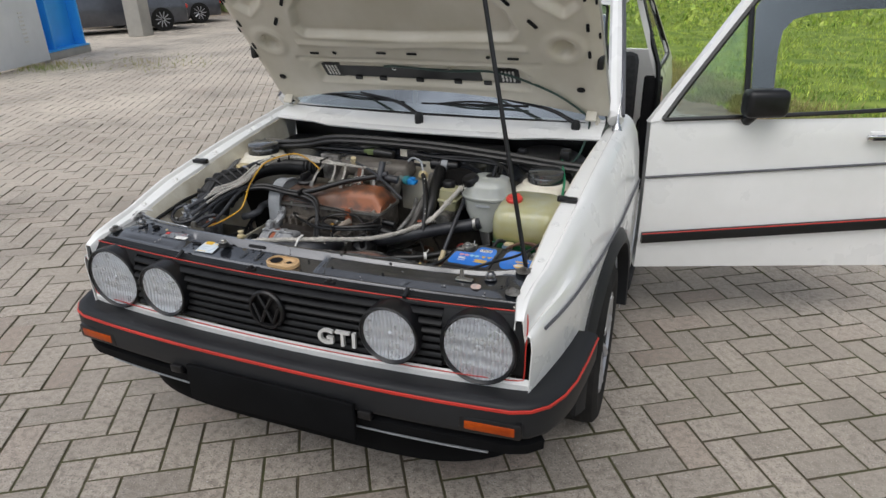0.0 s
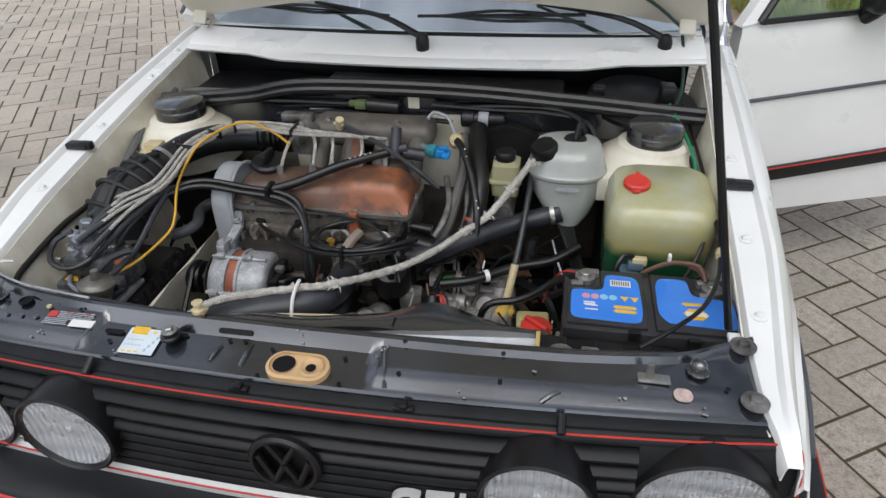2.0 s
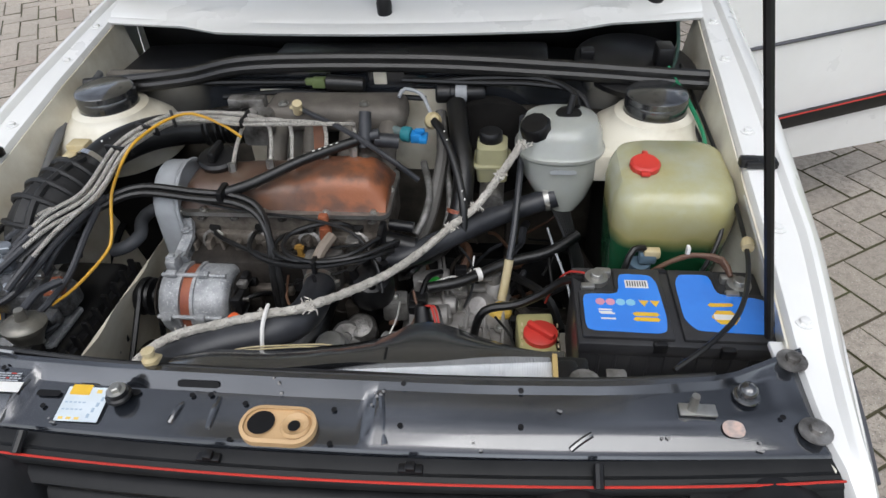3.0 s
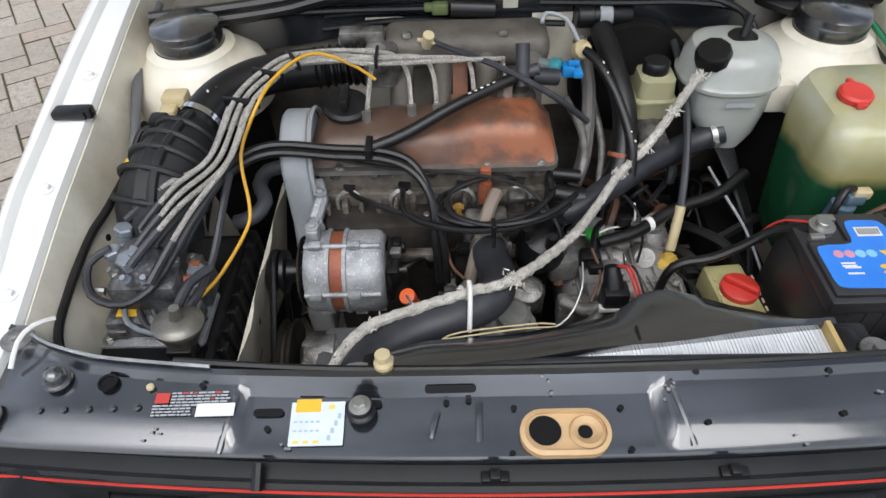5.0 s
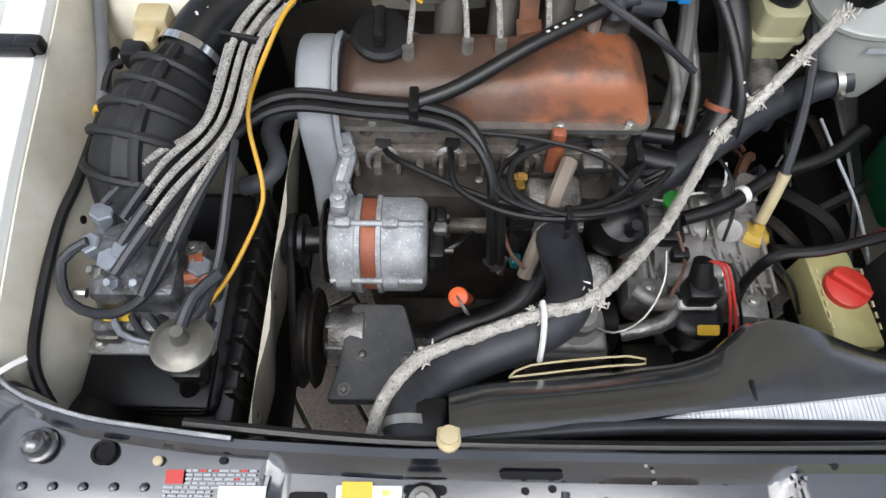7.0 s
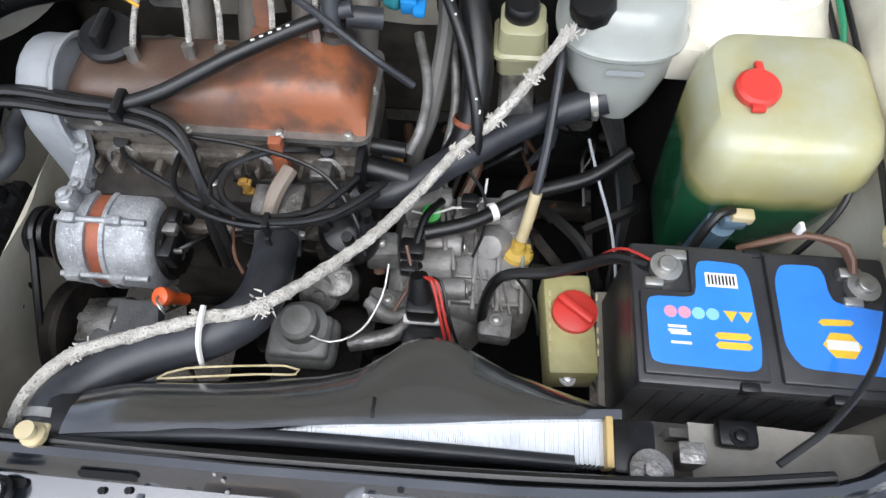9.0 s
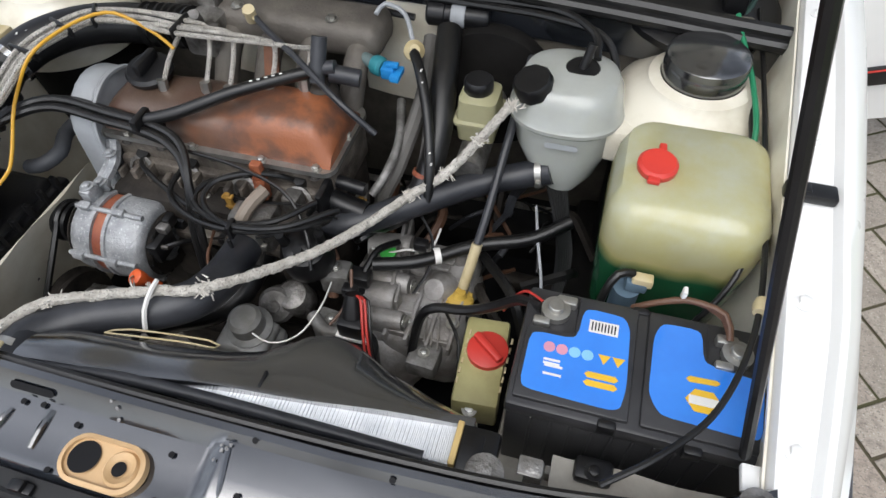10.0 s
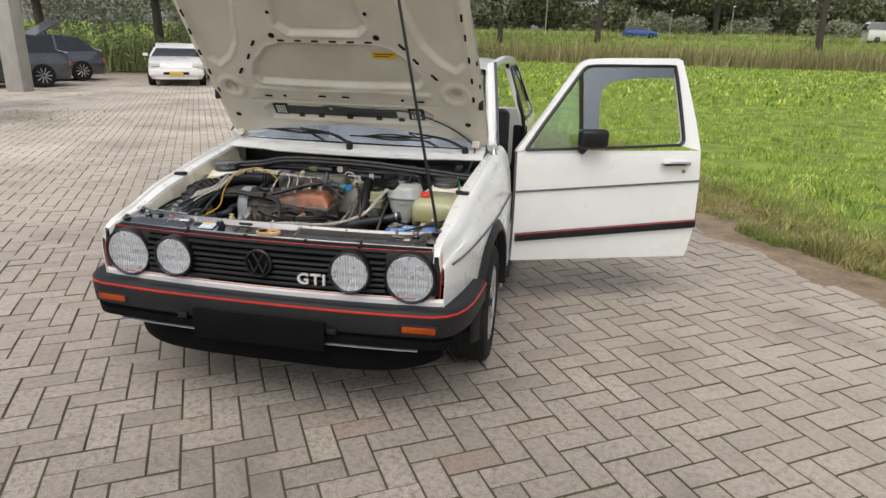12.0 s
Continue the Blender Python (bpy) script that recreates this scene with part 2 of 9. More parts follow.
def part(name, bm, material, parent=None, label="", angle=38):
    me = bpy.data.meshes.new(name)
    bmesh.ops.recalc_face_normals(bm, faces=bm.faces[:])
    bm.to_mesh(me)
    bm.free()
    finish(me, angle)
    for m in (material if isinstance(material, (list, tuple)) else [material]):
        me.materials.append(m)
    ob = new(name, me)
    if parent is not None:
        ob.parent = parent
        base = parent
        off = Vector((0, 0, 0))
        while base is not None:
            off += base.location
            base = base.parent
        ob.location = -off
    if label:
        ob["label"] = label
    return ob


def pieces(name, sub, bms, material, parent=None, label=""):
    """A part of several solid pieces: the first is the part, the rest hang under it."""
    first = part(name, bms[0], material, parent, label)
    for b in bms[1:]:
        part(sub, b, material, first)
    return first


def soften(poly, k=0.16):
    """A flat outline with its corners cut twice."""
    for _ in range(2):
        out = []
        for i, (x, y) in enumerate(poly):
            (px, py), (nx, ny) = poly[i - 1], poly[(i + 1) % len(poly)]
            for qx, qy in ((px, py), (nx, ny)):
                d = max(math.hypot(qx - x, qy - y), 1e-6)
                s = min(0.007, d * k) / d
                out.append((x + (qx - x) * s, y + (qy - y) * s))
        poly, k = out, 0.3
    return poly


def join(*bms):
    out = bmesh.new()
    for b in bms:
        me = bpy.data.meshes.new("tmp")
        b.to_mesh(me)
        out.from_mesh(me)
        b.free()
        bpy.data.meshes.remove(me)
    return out


def rbox(c, s, b=0.004, seg=2, m=None):
    """A box with rounded edges at c, of size s, turned by m (a rotation Matrix)."""
    bm = bmesh.new()
    bmesh.ops.create_cube(bm, size=1)
    bmesh.ops.scale(bm, vec=s, verts=bm.verts)
    b = min(b, 0.45 * min(s))
    if b > 0:
        bmesh.ops.bevel(bm, geom=bm.edges[:], offset=b, segments=seg, profile=0.5, affect="EDGES")
    if m is not None:
        bmesh.ops.transform(bm, matrix=m.to_4x4(), verts=bm.verts)
    bmesh.ops.translate(bm, vec=c, verts=bm.verts)
    return bm


def frame_of(d):
    d = Vector(d).normalized()
    a = Vector((0, 0, 1)) if abs(d.z) < 0.9 else Vector((1, 0, 0))
    u = a.cross(d).normalized()
    return u, d.cross(u), d


def rings(rows, closed=True, cap=True):
    """A skin over rows of points of one length each."""
    bm = bmesh.new()
    vs = [[bm.verts.new(p) for p in r] for r in rows]
    n = len(rows[0])
    for a, b in zip(vs, vs[1:]):
        for i in range(n if closed else n - 1):
            j = (i + 1) % n
            bm.faces.new((a[i], a[j], b[j], b[i]))
    if cap and closed:
        bm.faces.new(list(reversed(vs[0])))
        bm.faces.new(vs[-1])
    return bm


def lathe(profile, at, axis=(0, 0, 1), seg=28, cap=True):
    """Turned form: profile of (radius, height) along axis from at."""
    u, v, d = frame_of(axis)
    at = Vector(at)
    rows = []
    for r, h in profile:
        r = max(r, 0.0004)
        rows.append([at + d * h + (u * math.cos(k * 2 * math.pi / seg) + v * math.sin(k * 2 * math.pi / seg)) * r for k in range(seg)])
    return rings(rows, True, cap)


def rod(a, b, r, r2=None, seg=14):
    a, b = Vector(a), Vector(b)
    return lathe([(r, 0), (r2 if r2 is not None else r, (b - a).length)], a, b - a, seg)


def curve_points(pts, step=0.012):
    """Points along a smooth curve through pts."""
    P = [Vector(p) for p in pts]
    if len(P) == 2:
        P = [P[0], P[0].lerp(P[1], 0.5), P[1]]
    P = [2 * P[0] - P[1]] + P + [2 * P[-1] - P[-2]]
    out = []
    for a, b, c, d in zip(P, P[1:], P[2:], P[3:]):
        n = max(2, int((c - b).length / step))
        for k in range(n):
            t = k / n
            out.append(0.5 * ((2 * b) + (c - a) * t + (2 * a - 5 * b + 4 * c - d) * t * t + (3 * b - a - 3 * c + d) * t ** 3))
    out.append(P[-2])
    return out


def tube(pts, r, seg=9, step=0.012, wave=0.0, pitch=0.012, rough_r=0.0):
    """A hose or wire through pts; wave: corrugation depth with that pitch; rough_r: uneven radius."""
    C = curve_points(pts, step if not wave else pitch / 4)
    rows, u, s = [], None, 0.0
    for i, p in enumerate(C):
        d = (C[min(i + 1, len(C) - 1)] - C[max(i - 1, 0)])
        if d.length < 1e-9:
            d = Vector((0, 0, 1))
        d.normalize()
        if u is None:
            u = frame_of(d)[0]
        u = (u - d * u.dot(d)).normalized()
        v = d.cross(u)
        if i:
            s += (p - C[i - 1]).length
        rr = r[0] + (r[-1] - r[0]) * i / (len(C) - 1) if isinstance(r, (list, tuple)) else r
        rr += wave * (0.5 + 0.5 * math.cos(2 * math.pi * s / pitch)) if wave else 0
        row = []
        for k in range(seg):
            q = rr * (1 + (rough_r * noise.noise(p * 160 + Vector((1.7 * k, 2.3 * k, 0.9 * k))) if rough_r else 0))
            row.append(p + (u * math.cos(k * 2 * math.pi / seg) + v * math.sin(k * 2 * math.pi / seg)) * q)
        rows.append(row)
    return rings(rows)


def prism(poly, depth, m, bevel=0.0, seg=2):
    """A flat outline (x, y) given a depth along its z, put in place by the matrix m."""
    bm = bmesh.new()
    f = bm.faces.new([bm.verts.new((x, y, 0)) for x, y in poly])
    ex = bmesh.ops.extrude_face_region(bm, geom=[f])
    bmesh.ops.translate(bm, vec=(0, 0, depth), verts=[e for e in ex["geom"] if isinstance(e, bmesh.types.BMVert)])
    if bevel:
        bmesh.ops.bevel(bm, geom=bm.edges[:], offset=bevel, segments=seg, profile=0.5, affect="EDGES", clamp_overlap=True)
    bmesh.ops.transform(bm, matrix=m, verts=bm.verts)
    return bm


def round_rect(w, h, r, n=5, cx=0, cy=0):
    out = []
    for sx, sy, a0 in ((1, 1, 0), (-1, 1, 90), (-1, -1, 180), (1, -1, 270)):
        for k in range(n + 1):
            a = radians(a0 + 90 * k / n)
            out.append((cx + sx * (w / 2 - r) + r * math.cos(a), cy + sy * (h / 2 - r) + r * math.sin(a)))
    return out


def frame_m(o, x, y):
    """A matrix with origin o, x and y as its first axes."""
    x, y = Vector(x).normalized(), Vector(y).normalized()
    z = x.cross(y).normalized()
    y = z.cross(x)
    m = Matrix((x, y, z)).transposed().to_4x4()
    m.translation = o
    return m


def solid(bm, thick):
    """Gives a skin a thickness."""
    bmesh.ops.recalc_face_normals(bm, faces=bm.faces[:])
    bmesh.ops.solidify(bm, geom=bm.faces[:], thickness=thick)
    return bm


def text_bm(word, size, depth, m, bold=0.0):
    cu = bpy.data.curves.new("tmp", "FONT")
    cu.body, cu.size, cu.extrude, cu.offset, cu.align_x, cu.align_y = word, size, depth, bold, "CENTER", "CENTER"
    cu.space_character = 1.12
    ob = bpy.data.objects.new("tmp", cu)
    me = bpy.data.meshes.new_from_object(ob)
    bm = bmesh.new()
    bm.from_mesh(me)
    bmesh.ops.transform(bm, matrix=m, verts=bm.verts)
    bpy.data.objects.remove(ob)
    bpy.data.curves.remove(cu)
    bpy.data.meshes.remove(me)
    return bm


def poly_mesh(name, verts, faces, material, parent=None, smooth=False):
    me = bpy.data.meshes.new(name)
    me.from_pydata(verts, [], faces)
    me.materials.append(material)
    if smooth:
        me.polygons.foreach_set("use_smooth", [True] * len(me.polygons))
    ob = new(name, me)
    ob.parent = parent
    return ob


# ---- the car: front towards -y, x across, the front bumper over the origin ----
car = thing("hatchback_car", "white three-door hatchback with raised bonnet and open driver's door", "car")


def rail_z(y):
    """Height of the wing's inner rail along the car."""
    return float(np.interp(y, [0.05, 0.14, 0.24, 0.45, 0.69, 0.85, 1.2, 1.45], [0.770, 0.787, 0.797, 0.849, 0.889, 0.912, 0.952, 0.965]))


def rail_x(y):
    """Inner edge of the wing's rail."""
    return float(np.interp(y, [0.05, 0.14, 0.28, 0.36, 0.46, 0.56, 0.74, 0.93, 1.06, 1.2, 1.45], [0.680, 0.660, 0.661, 0.663, 0.664, 0.667, 0.675, 0.685, 0.693, 0.703, 0.72]))


def ridge_x(y):
    """Foot of the small step where the rail meets the wing's outer skin."""
    return float(np.interp(y, [0.05, 0.148, 0.28, 0.42, 0.59, 0.75, 0.945, 1.2, 1.45], [0.684, 0.681, 0.698, 0.710, 0.715, 0.721, 0.727, 0.735, 0.742]))


def wing_x(y):
    """Half-width of the body along the car."""
    return float(np.interp(y, [0.05, 0.12, 0.22, 0.35, 0.6, 0.9, 1.45], [0.716, 0.733, 0.755, 0.776, 0.800, 0.820, 0.832]))


def wing(side):
    """A front wing with its rail, wheel arch and thickness."""
    ys = [0.062, 0.072, 0.085, 0.10, 0.115, 0.13, 0.18, 0.25, 0.33, 0.40] + [0.80 - 0.36 * math.cos(radians(a)) for a in range(0, 181, 10)] + [1.2, 1.3, 1.42]
    rows = []
    for y in sorted(set(round(v, 4) for v in ys)):
        zr, w = rail_z(y), wing_x(y)
        low = 0.56 if y < 0.42 else 0.22
        if abs(y - 0.80) < 0.3601:
            low = max(low, 0.30 + math.sqrt(max(0, 0.36 ** 2 - (y - 0.80) ** 2)))
        zc = 0.715
        ri = rail_x(y)
        fx = ridge_x(y)
        k = min(1, max(0, (y - 0.06) / 0.12))  # the step and the shoulder fade out at the front corner
        top = w - 0.012 - fx
        prof = [(ri - 0.003, zr - 0.03), (ri - 0.002, zr - 0.008), (ri + 0.001, zr - 0.001), (ri + 0.004, zr), (fx - 0.001, zr), (fx + 0.003, zr + 0.008 * k), (fx + 0.006, zr + 0.0115 * k), (fx + 0.013, zr + 0.012 * k),
                (fx + 0.28 * top + 0.005, zr + 0.004 * k), (fx + 0.48 * top + 0.003, zr - 0.010), (fx + 0.66 * top, zr - 0.030), (fx + 0.80 * top, zr - 0.056), (w - 0.012, (zr + zc) / 2 - 0.012), (w - 0.004, zc + 0.012),
                (w, zc - 0.004), (w + 0.002, zc - 0.03)]
        prof += [(w + 0.002 - 0.004 * t, prof[-1][1] + (low - prof[-1][1]) * t) for t in (0.33, 0.66, 1.0)]
        nose = max(0, 0.100 - y)  # the top falls away and draws in at the front corner
        rows.append([V(side * x, y, z - 0.35 * nose * max(0, z - 0.60) / 0.17) for x, z in prof])
    return solid(rings(rows, closed=False, cap=False), 0.0025)


for s in (-1, 1):
    w = part("front_wing", wing(s), WHITE, car)
    # moulding along the crease
    pts = [V(s * (wing_x(y) + 0.003), y, 0.713) for y in np.linspace(0.125, 1.41, 14)]
    part("side_moulding", tube(pts, 0.0045, 6), TRIMGREY, w, "dark grey side moulding")
    # bolts on the rail
    for y in (0.30, 0.459, 0.69, 0.93, 1.09):
        part("bolt", join(lathe([(0.012, 0), (0.012, 0.002)], V(s * (rail_x(y) + 0.019), y, rail_z(y) - 0.001), seg=16), lathe([(0.007, 0.001), (0.007, 0.006), (0.005, 0.007)], V(s * (rail_x(y) + 0.019), y, rail_z(y)), seg=6)), WHITE, w)
    # rubber stop on the rail
    y = 0.600
    part("rubber_stop", join(rbox((s * (rail_x(y) + 0.021), y, rail_z(y) + 0.007), (0.052, 0.026, 0.014), 0.004), rbox((s * (rail_x(y) + 0.002), y, rail_z(y) + 0.008), (0.03, 0.018, 0.018), 0.004)), RUBBER, w, "black rubber bonnet stop")
    # arch flare
    rows = []
    for a in range(-6, 187, 6):
        c, sn = math.cos(radians(a)), math.sin(radians(a))
        y0, z0 = 0.80 - c * 0.352, 0.30 + sn * 0.352
        z0 = max(z0, 0.25)
        y1, z1 = 0.80 - c * 0.405, max(0.30 + sn * 0.405, 0.25)
        x = wing_x(max(0.3, y0))
        rows.append([V(s * (x - 0.02), y0, z0), V(s * (x + 0.022), y0 , z0), V(s * (x + 0.026), (y0 * 3 + y1) / 4, (z0 * 3 + z1) / 4), V(s * (x + 0.016), (y0 + 2 * y1) / 3, (z0 + 2 * z1) / 3), V(s * (x + 0.003), y1, z1), V(s * (x - 0.01), y1, z1)])
    part("wheel_arch_trim", rings(rows, closed=True), BUMPER, w, "dark grey plastic arch trim")
    # inner wing wall of the bay and wheel housing
    rows = []
    for y in np.linspace(0.10, 1.16, 24):
        zr = rail_z(y) - 0.012
        dent = 0.02 * math.sin(y * 17) * math.sin(y * 6)
        ri = rail_x(y)
        well = float(np.interp(y, [0.2, 0.27, 0.55, 0.68], [0, 1, 1, 0])) * (1 if s > 0 else -0.35)  # room beside the battery and the air box
        rows.append([V(s * (ri - 0.004), y, zr), V(s * (ri - 0.006 - abs(dent) + 0.03 * well), y, zr - 0.07), V(s * (ri - 0.02 - 0.5 * dent + 0.05 * well), y, zr - 0.14), V(s * (0.60 + 0.085 * well), y, 0.62), V(s * (0.575 + 0.06 * well), y, 0.5), V(s * 0.56, y, 0.34)])
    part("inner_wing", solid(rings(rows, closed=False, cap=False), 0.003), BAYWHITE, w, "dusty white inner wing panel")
    # strut tower with its cap
    c = V(s * 0.565, 0.848, 0) if s > 0 else V(-0.580, 0.840, 0.010)
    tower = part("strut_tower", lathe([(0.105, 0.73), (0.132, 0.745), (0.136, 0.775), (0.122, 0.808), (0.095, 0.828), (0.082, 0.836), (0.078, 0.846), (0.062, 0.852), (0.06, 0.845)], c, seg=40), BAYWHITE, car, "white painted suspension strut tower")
    # below its dome the tower is painted near-black, as if in deep shade
    part("tower_wall", lathe([(0.10, 0.40), (0.105, 0.74)], c, seg=24), BAYBLACK, tower)
    part("cap", lathe([(0.060, 0.846), (0.061, 0.868), (0.059, 0.874), (0.061, 0.876), (0.060, 0.886), (0.055, 0.890), (0.0, 0.891)], c, seg=36), SHROUD, tower, "round black plastic cap")

# rear body: sills, quarters, roof, rear face
def side_panel(s):
    rows = []
    for y in np.linspace(2.62, 3.92, 15):
        k = max(0, (y - 3.5) / 0.42)
        w = 0.836 - 0.05 * k * k
        low = 0.22
        if abs(y - 3.275) < 0.345:
            low = 0.29 + math.sqrt(0.345 ** 2 - (y - 3.275) ** 2)
        rows.append([V(s * (w - 0.06), y, 0.955), V(s * (w - 0.02), y, 0.93), V(s * (w - 0.004), y, 0.83), V(s * w, y, 0.715), V(s * w, y, max(0.5, low)), V(s * (w - 0.004), y, low)])
    return solid(rings(rows, closed=False, cap=False), 0.003)


for s in (-1, 1):
    q = part("rear_quarter", side_panel(s), WHITE, car)
    part("sill", rbox((s * 0.79, 2.02, 0.245), (0.07, 1.22, 0.10), 0.02), WHITE, car)
    part("sill_trim", rbox((s * 0.832, 2.02, 0.225), (0.02, 1.22, 0.05), 0.006), BUMPER, car)
    # pillars and roof rail
    a0, a1 = V(s * 0.735, 1.235, 0.985), V(s * 0.635, 1.80, 1.378)
    for nm, pts, r in (("windscreen_pillar", [a0, a0.lerp(a1, 0.5) + V(0, -0.01, 0.012), a1], 0.030), ("roof_rail", [a1, V(s * 0.638, 2.4, 1.405), V(s * 0.63, 3.2, 1.39)], 0.030),
                       ):
        part(nm, tube(pts, r, 8, 0.08), WHITE, car)
    part("drip_moulding", tube([a0 + V(s * 0.025, 0, 0.02), a0.lerp(a1, 0.5) + V(s * 0.028, -0.015, 0.03), a1 + V(s * 0.025, 0, 0.025)], 0.009, 6, 0.08), TRIMGREY, car)
    # rear quarter glass
    def gx(z):
        return 0.812 - 0.36 * (z - 0.94)
    outer = [(2.57, 0.93), (2.585, 1.08), (2.61, 1.24), (2.65, 1.405), (3.0, 1.41), (3.25, 1.395), (3.42, 1.2), (3.52, 1.08), (3.62, 0.93)]
    holes = [(2.665, 0.985), (2.67, 1.08), (2.685, 1.22), (2.715, 1.345), (3.0, 1.352), (3.17, 1.345), (3.28, 1.2), (3.35, 1.08), (3.40, 0.985)]
    rows = [[V(s * gx(z), y, z), V(s * gx(zi), yi, zi)] for (y, z), (yi, zi) in zip(outer + outer[:1], holes + holes[:1])]
    part("rear_side_panel", solid(rings(rows, closed=False, cap=False), 0.03), WHITE, car)
    g = [V(s * (gx(z) - 0.008), y, z) for y, z in holes]
    bm = bmesh.new()
    bm.faces.new([bm.verts.new(p) for p in g])
    part("quarter_window", solid(bm, 0.004), GLASS, car, "rear side window").visible_shadow = False
    part("window_seal", tube([V(s * gx(z), y, z) for y, z in holes + holes[:1]], 0.009, 6, 0.05), BLACKPLASTIC, car)
    part("door_seal", tube([V(s * 0.80, 2.555, 0.30), V(s * 0.80, 2.555, 0.93), V(s * 0.745, 2.60, 1.12), V(s * 0.64, 2.64, 1.385), V(s * 0.615, 2.4, 1.385), V(s * 0.615, 1.82, 1.36)], 0.014, 6, 0.06), BLACKPLASTIC, car)
    part("door_jamb", rbox((s * 0.77, 2.60, 0.62), (0.10, 0.06, 0.66), 0.01), INTERIOR, car)

rows = []
for y in np.linspace(1.80, 3.3, 12):
    zc = 1.385 + 0.035 * math.sin(math.pi * (y - 1.7) / 1.7)
    rows.append([V(x, y, zc + 0.012 - 0.03 * (x / 0.6) ** 2) for x in np.linspace(-0.64, 0.64, 11)])
part("roof", solid(rings(rows, closed=False, cap=False), 0.01), WHITE, car)
rows = [[V(x, 3.3 + 0.45 * k, 1.37 - 0.40 * k) for x in np.linspace(-0.62 - 0.1 * k, 0.62 + 0.1 * k, 7)] for k in (0, 1)]
part("rear_window", solid(rings(rows, closed=False, cap=False), 0.005), GLASS, car).visible_shadow = False
part("tailgate", solid(rings([[V(x, 3.76 + 0.16 * k, 0.97 - 0.65 * k) for x in np.linspace(-0.76, 0.76, 7)] for k in (0, 0.5, 1)], closed=False, cap=False), 0.02), WHITE, car)
part("rear_bumper", rbox((0, 3.95, 0.45), (1.62, 0.12, 0.2), 0.04), BUMPER, car)

# closed nearside door
rows = []
for y in np.linspace(1.43, 2.61, 9):
    rows.append([V(-0.776, y, 0.955), V(-0.815, y, 0.93), V(-0.832, y, 0.83), V(-0.836, y, 0.715), V(-0.836, y, 0.5), V(-0.830, y, 0.30)])
part("closed_door", solid(rings(rows, closed=False, cap=False), 0.01), WHITE, car)
bm = bmesh.new()
bm.faces.new([bm.verts.new(p) for p in (V(-0.765, 1.5, 0.97), V(-0.76, 2.58, 0.97), V(-0.635, 2.6, 1.36), V(-0.62, 1.86, 1.36))])
part("door_window", solid(bm, 0.004), GLASS, car).visible_shadow = False

# floor, dashboard, seats, steering wheel
part("floor_pan", rbox((0, 2.35, 0.25), (1.5, 2.5, 0.05), 0.01), INTERIOR, car)
# Dashboard paled blue-grey: it paints in the sky's reflection on the windscreen.
part("dashboard", join(rbox((0, 1.42, 0.86), (1.36, 0.28, 0.18), 0.05, 3), rbox((0.37, 1.45, 0.94), (0.42, 0.2, 0.1), 0.03, 3)), surf("paled_dashboard", (0.12, 0.135, 0.14), (0.085, 0.095, 0.10), 0.6, scale=6, bump=0.05), car, "grey dashboard, paled for the sky's reflection in the windscreen")
for x in (-0.36, 0.36):
    seat = part("front_seat", rbox((x, 2.15, 0.48), (0.5, 0.52, 0.18), 0.06, 3), SEATCLOTH, car, "dark cloth front seat")
    part("backrest", rbox((x, 2.45, 0.82), (0.48, 0.14, 0.62), 0.06, 3, Matrix.Rotation(radians(-14), 3, "X")), SEATCLOTH, seat)
    part("headrest", rbox((x, 2.54, 1.2), (0.28, 0.09, 0.16), 0.04, 3), SEATCLOTH, seat)
part("rear_bench", join(rbox((0, 2.98, 0.5), (1.25, 0.5, 0.16), 0.05), rbox((0, 3.26, 0.75), (1.25, 0.14, 0.5), 0.05)), SEATCLOTH, car)
wheel_ring = [V(0.37 + 0.19 * math.cos(a), 1.72 - 0.08 * math.sin(a), 0.90 + 0.17 * math.sin(a)) for a in np.linspace(0, 2 * math.pi, 25)]
sw = part("steering_wheel", tube(wheel_ring, 0.014, 8, 0.05), RUBBER, car)
part("boss", join(rbox((0.37, 1.72, 0.90), (0.16, 0.05, 0.10), 0.02), rod((0.22, 1.72, 0.89), (0.52, 1.72, 0.89), 0.014)), BLACKPLASTIC, sw)

# windscreen with rubber seal
def screen_point(u, v):
    x = u * (0.70 - 0.115 * v)
    return V(x, 1.172 + 0.613 * v + 0.056 * u * u, 0.980 + 0.390 * v - 0.008 * u * u)


rows = [[screen_point(u, v) for u in np.linspace(-1, 1, 15)] for v in np.linspace(0, 1, 8)]
screen = part("windscreen", rings(rows, closed=False, cap=False), SCREENGLASS, car, "slightly green tinted windscreen")
screen.visible_shadow = False
edge = [screen_point(u, 0) for u in np.linspace(-1, 1, 11)] + [screen_point(1, v) for v in np.linspace(0.1, 1, 6)] + [screen_point(u, 1) for u in np.linspace(0.9, -1, 9)] + [screen_point(-1, v) for v in np.linspace(0.9, 0, 6)]
part("screen_seal", tube(edge, 0.0065, 7, 0.04), RUBBER, car)

# cowl below the windscreen
rows = []
for x in np.linspace(-0.70, 0.70, 29):
    bow = 0.06 * (x / 0.7) ** 2
    dip = 0.012 * math.exp(-((x - 0.47) / 0.05) ** 2) + 0.012 * math.exp(-((x + 0.44) / 0.05) ** 2)
    rows.append([V(x, 1.030 + bow - 0.03 * min(1, max(0, (abs(x) - 0.42) / 0.06)) * -1, 0.934), V(x, 1.026 + bow + 0.03 * min(1, max(0, (abs(x) - 0.42) / 0.06)), 0.940), V(x, 1.037 + bow + 0.028 * min(1, max(0, (abs(x) - 0.42) / 0.06)), 0.946 - dip * 0.3),
                 V(x, 1.075 + bow, 0.947 + dip), V(x, 1.085 + bow, 0.957 + dip), V(x, 1.13 + bow, 0.966), V(x, 1.19 + bow, 0.985)])
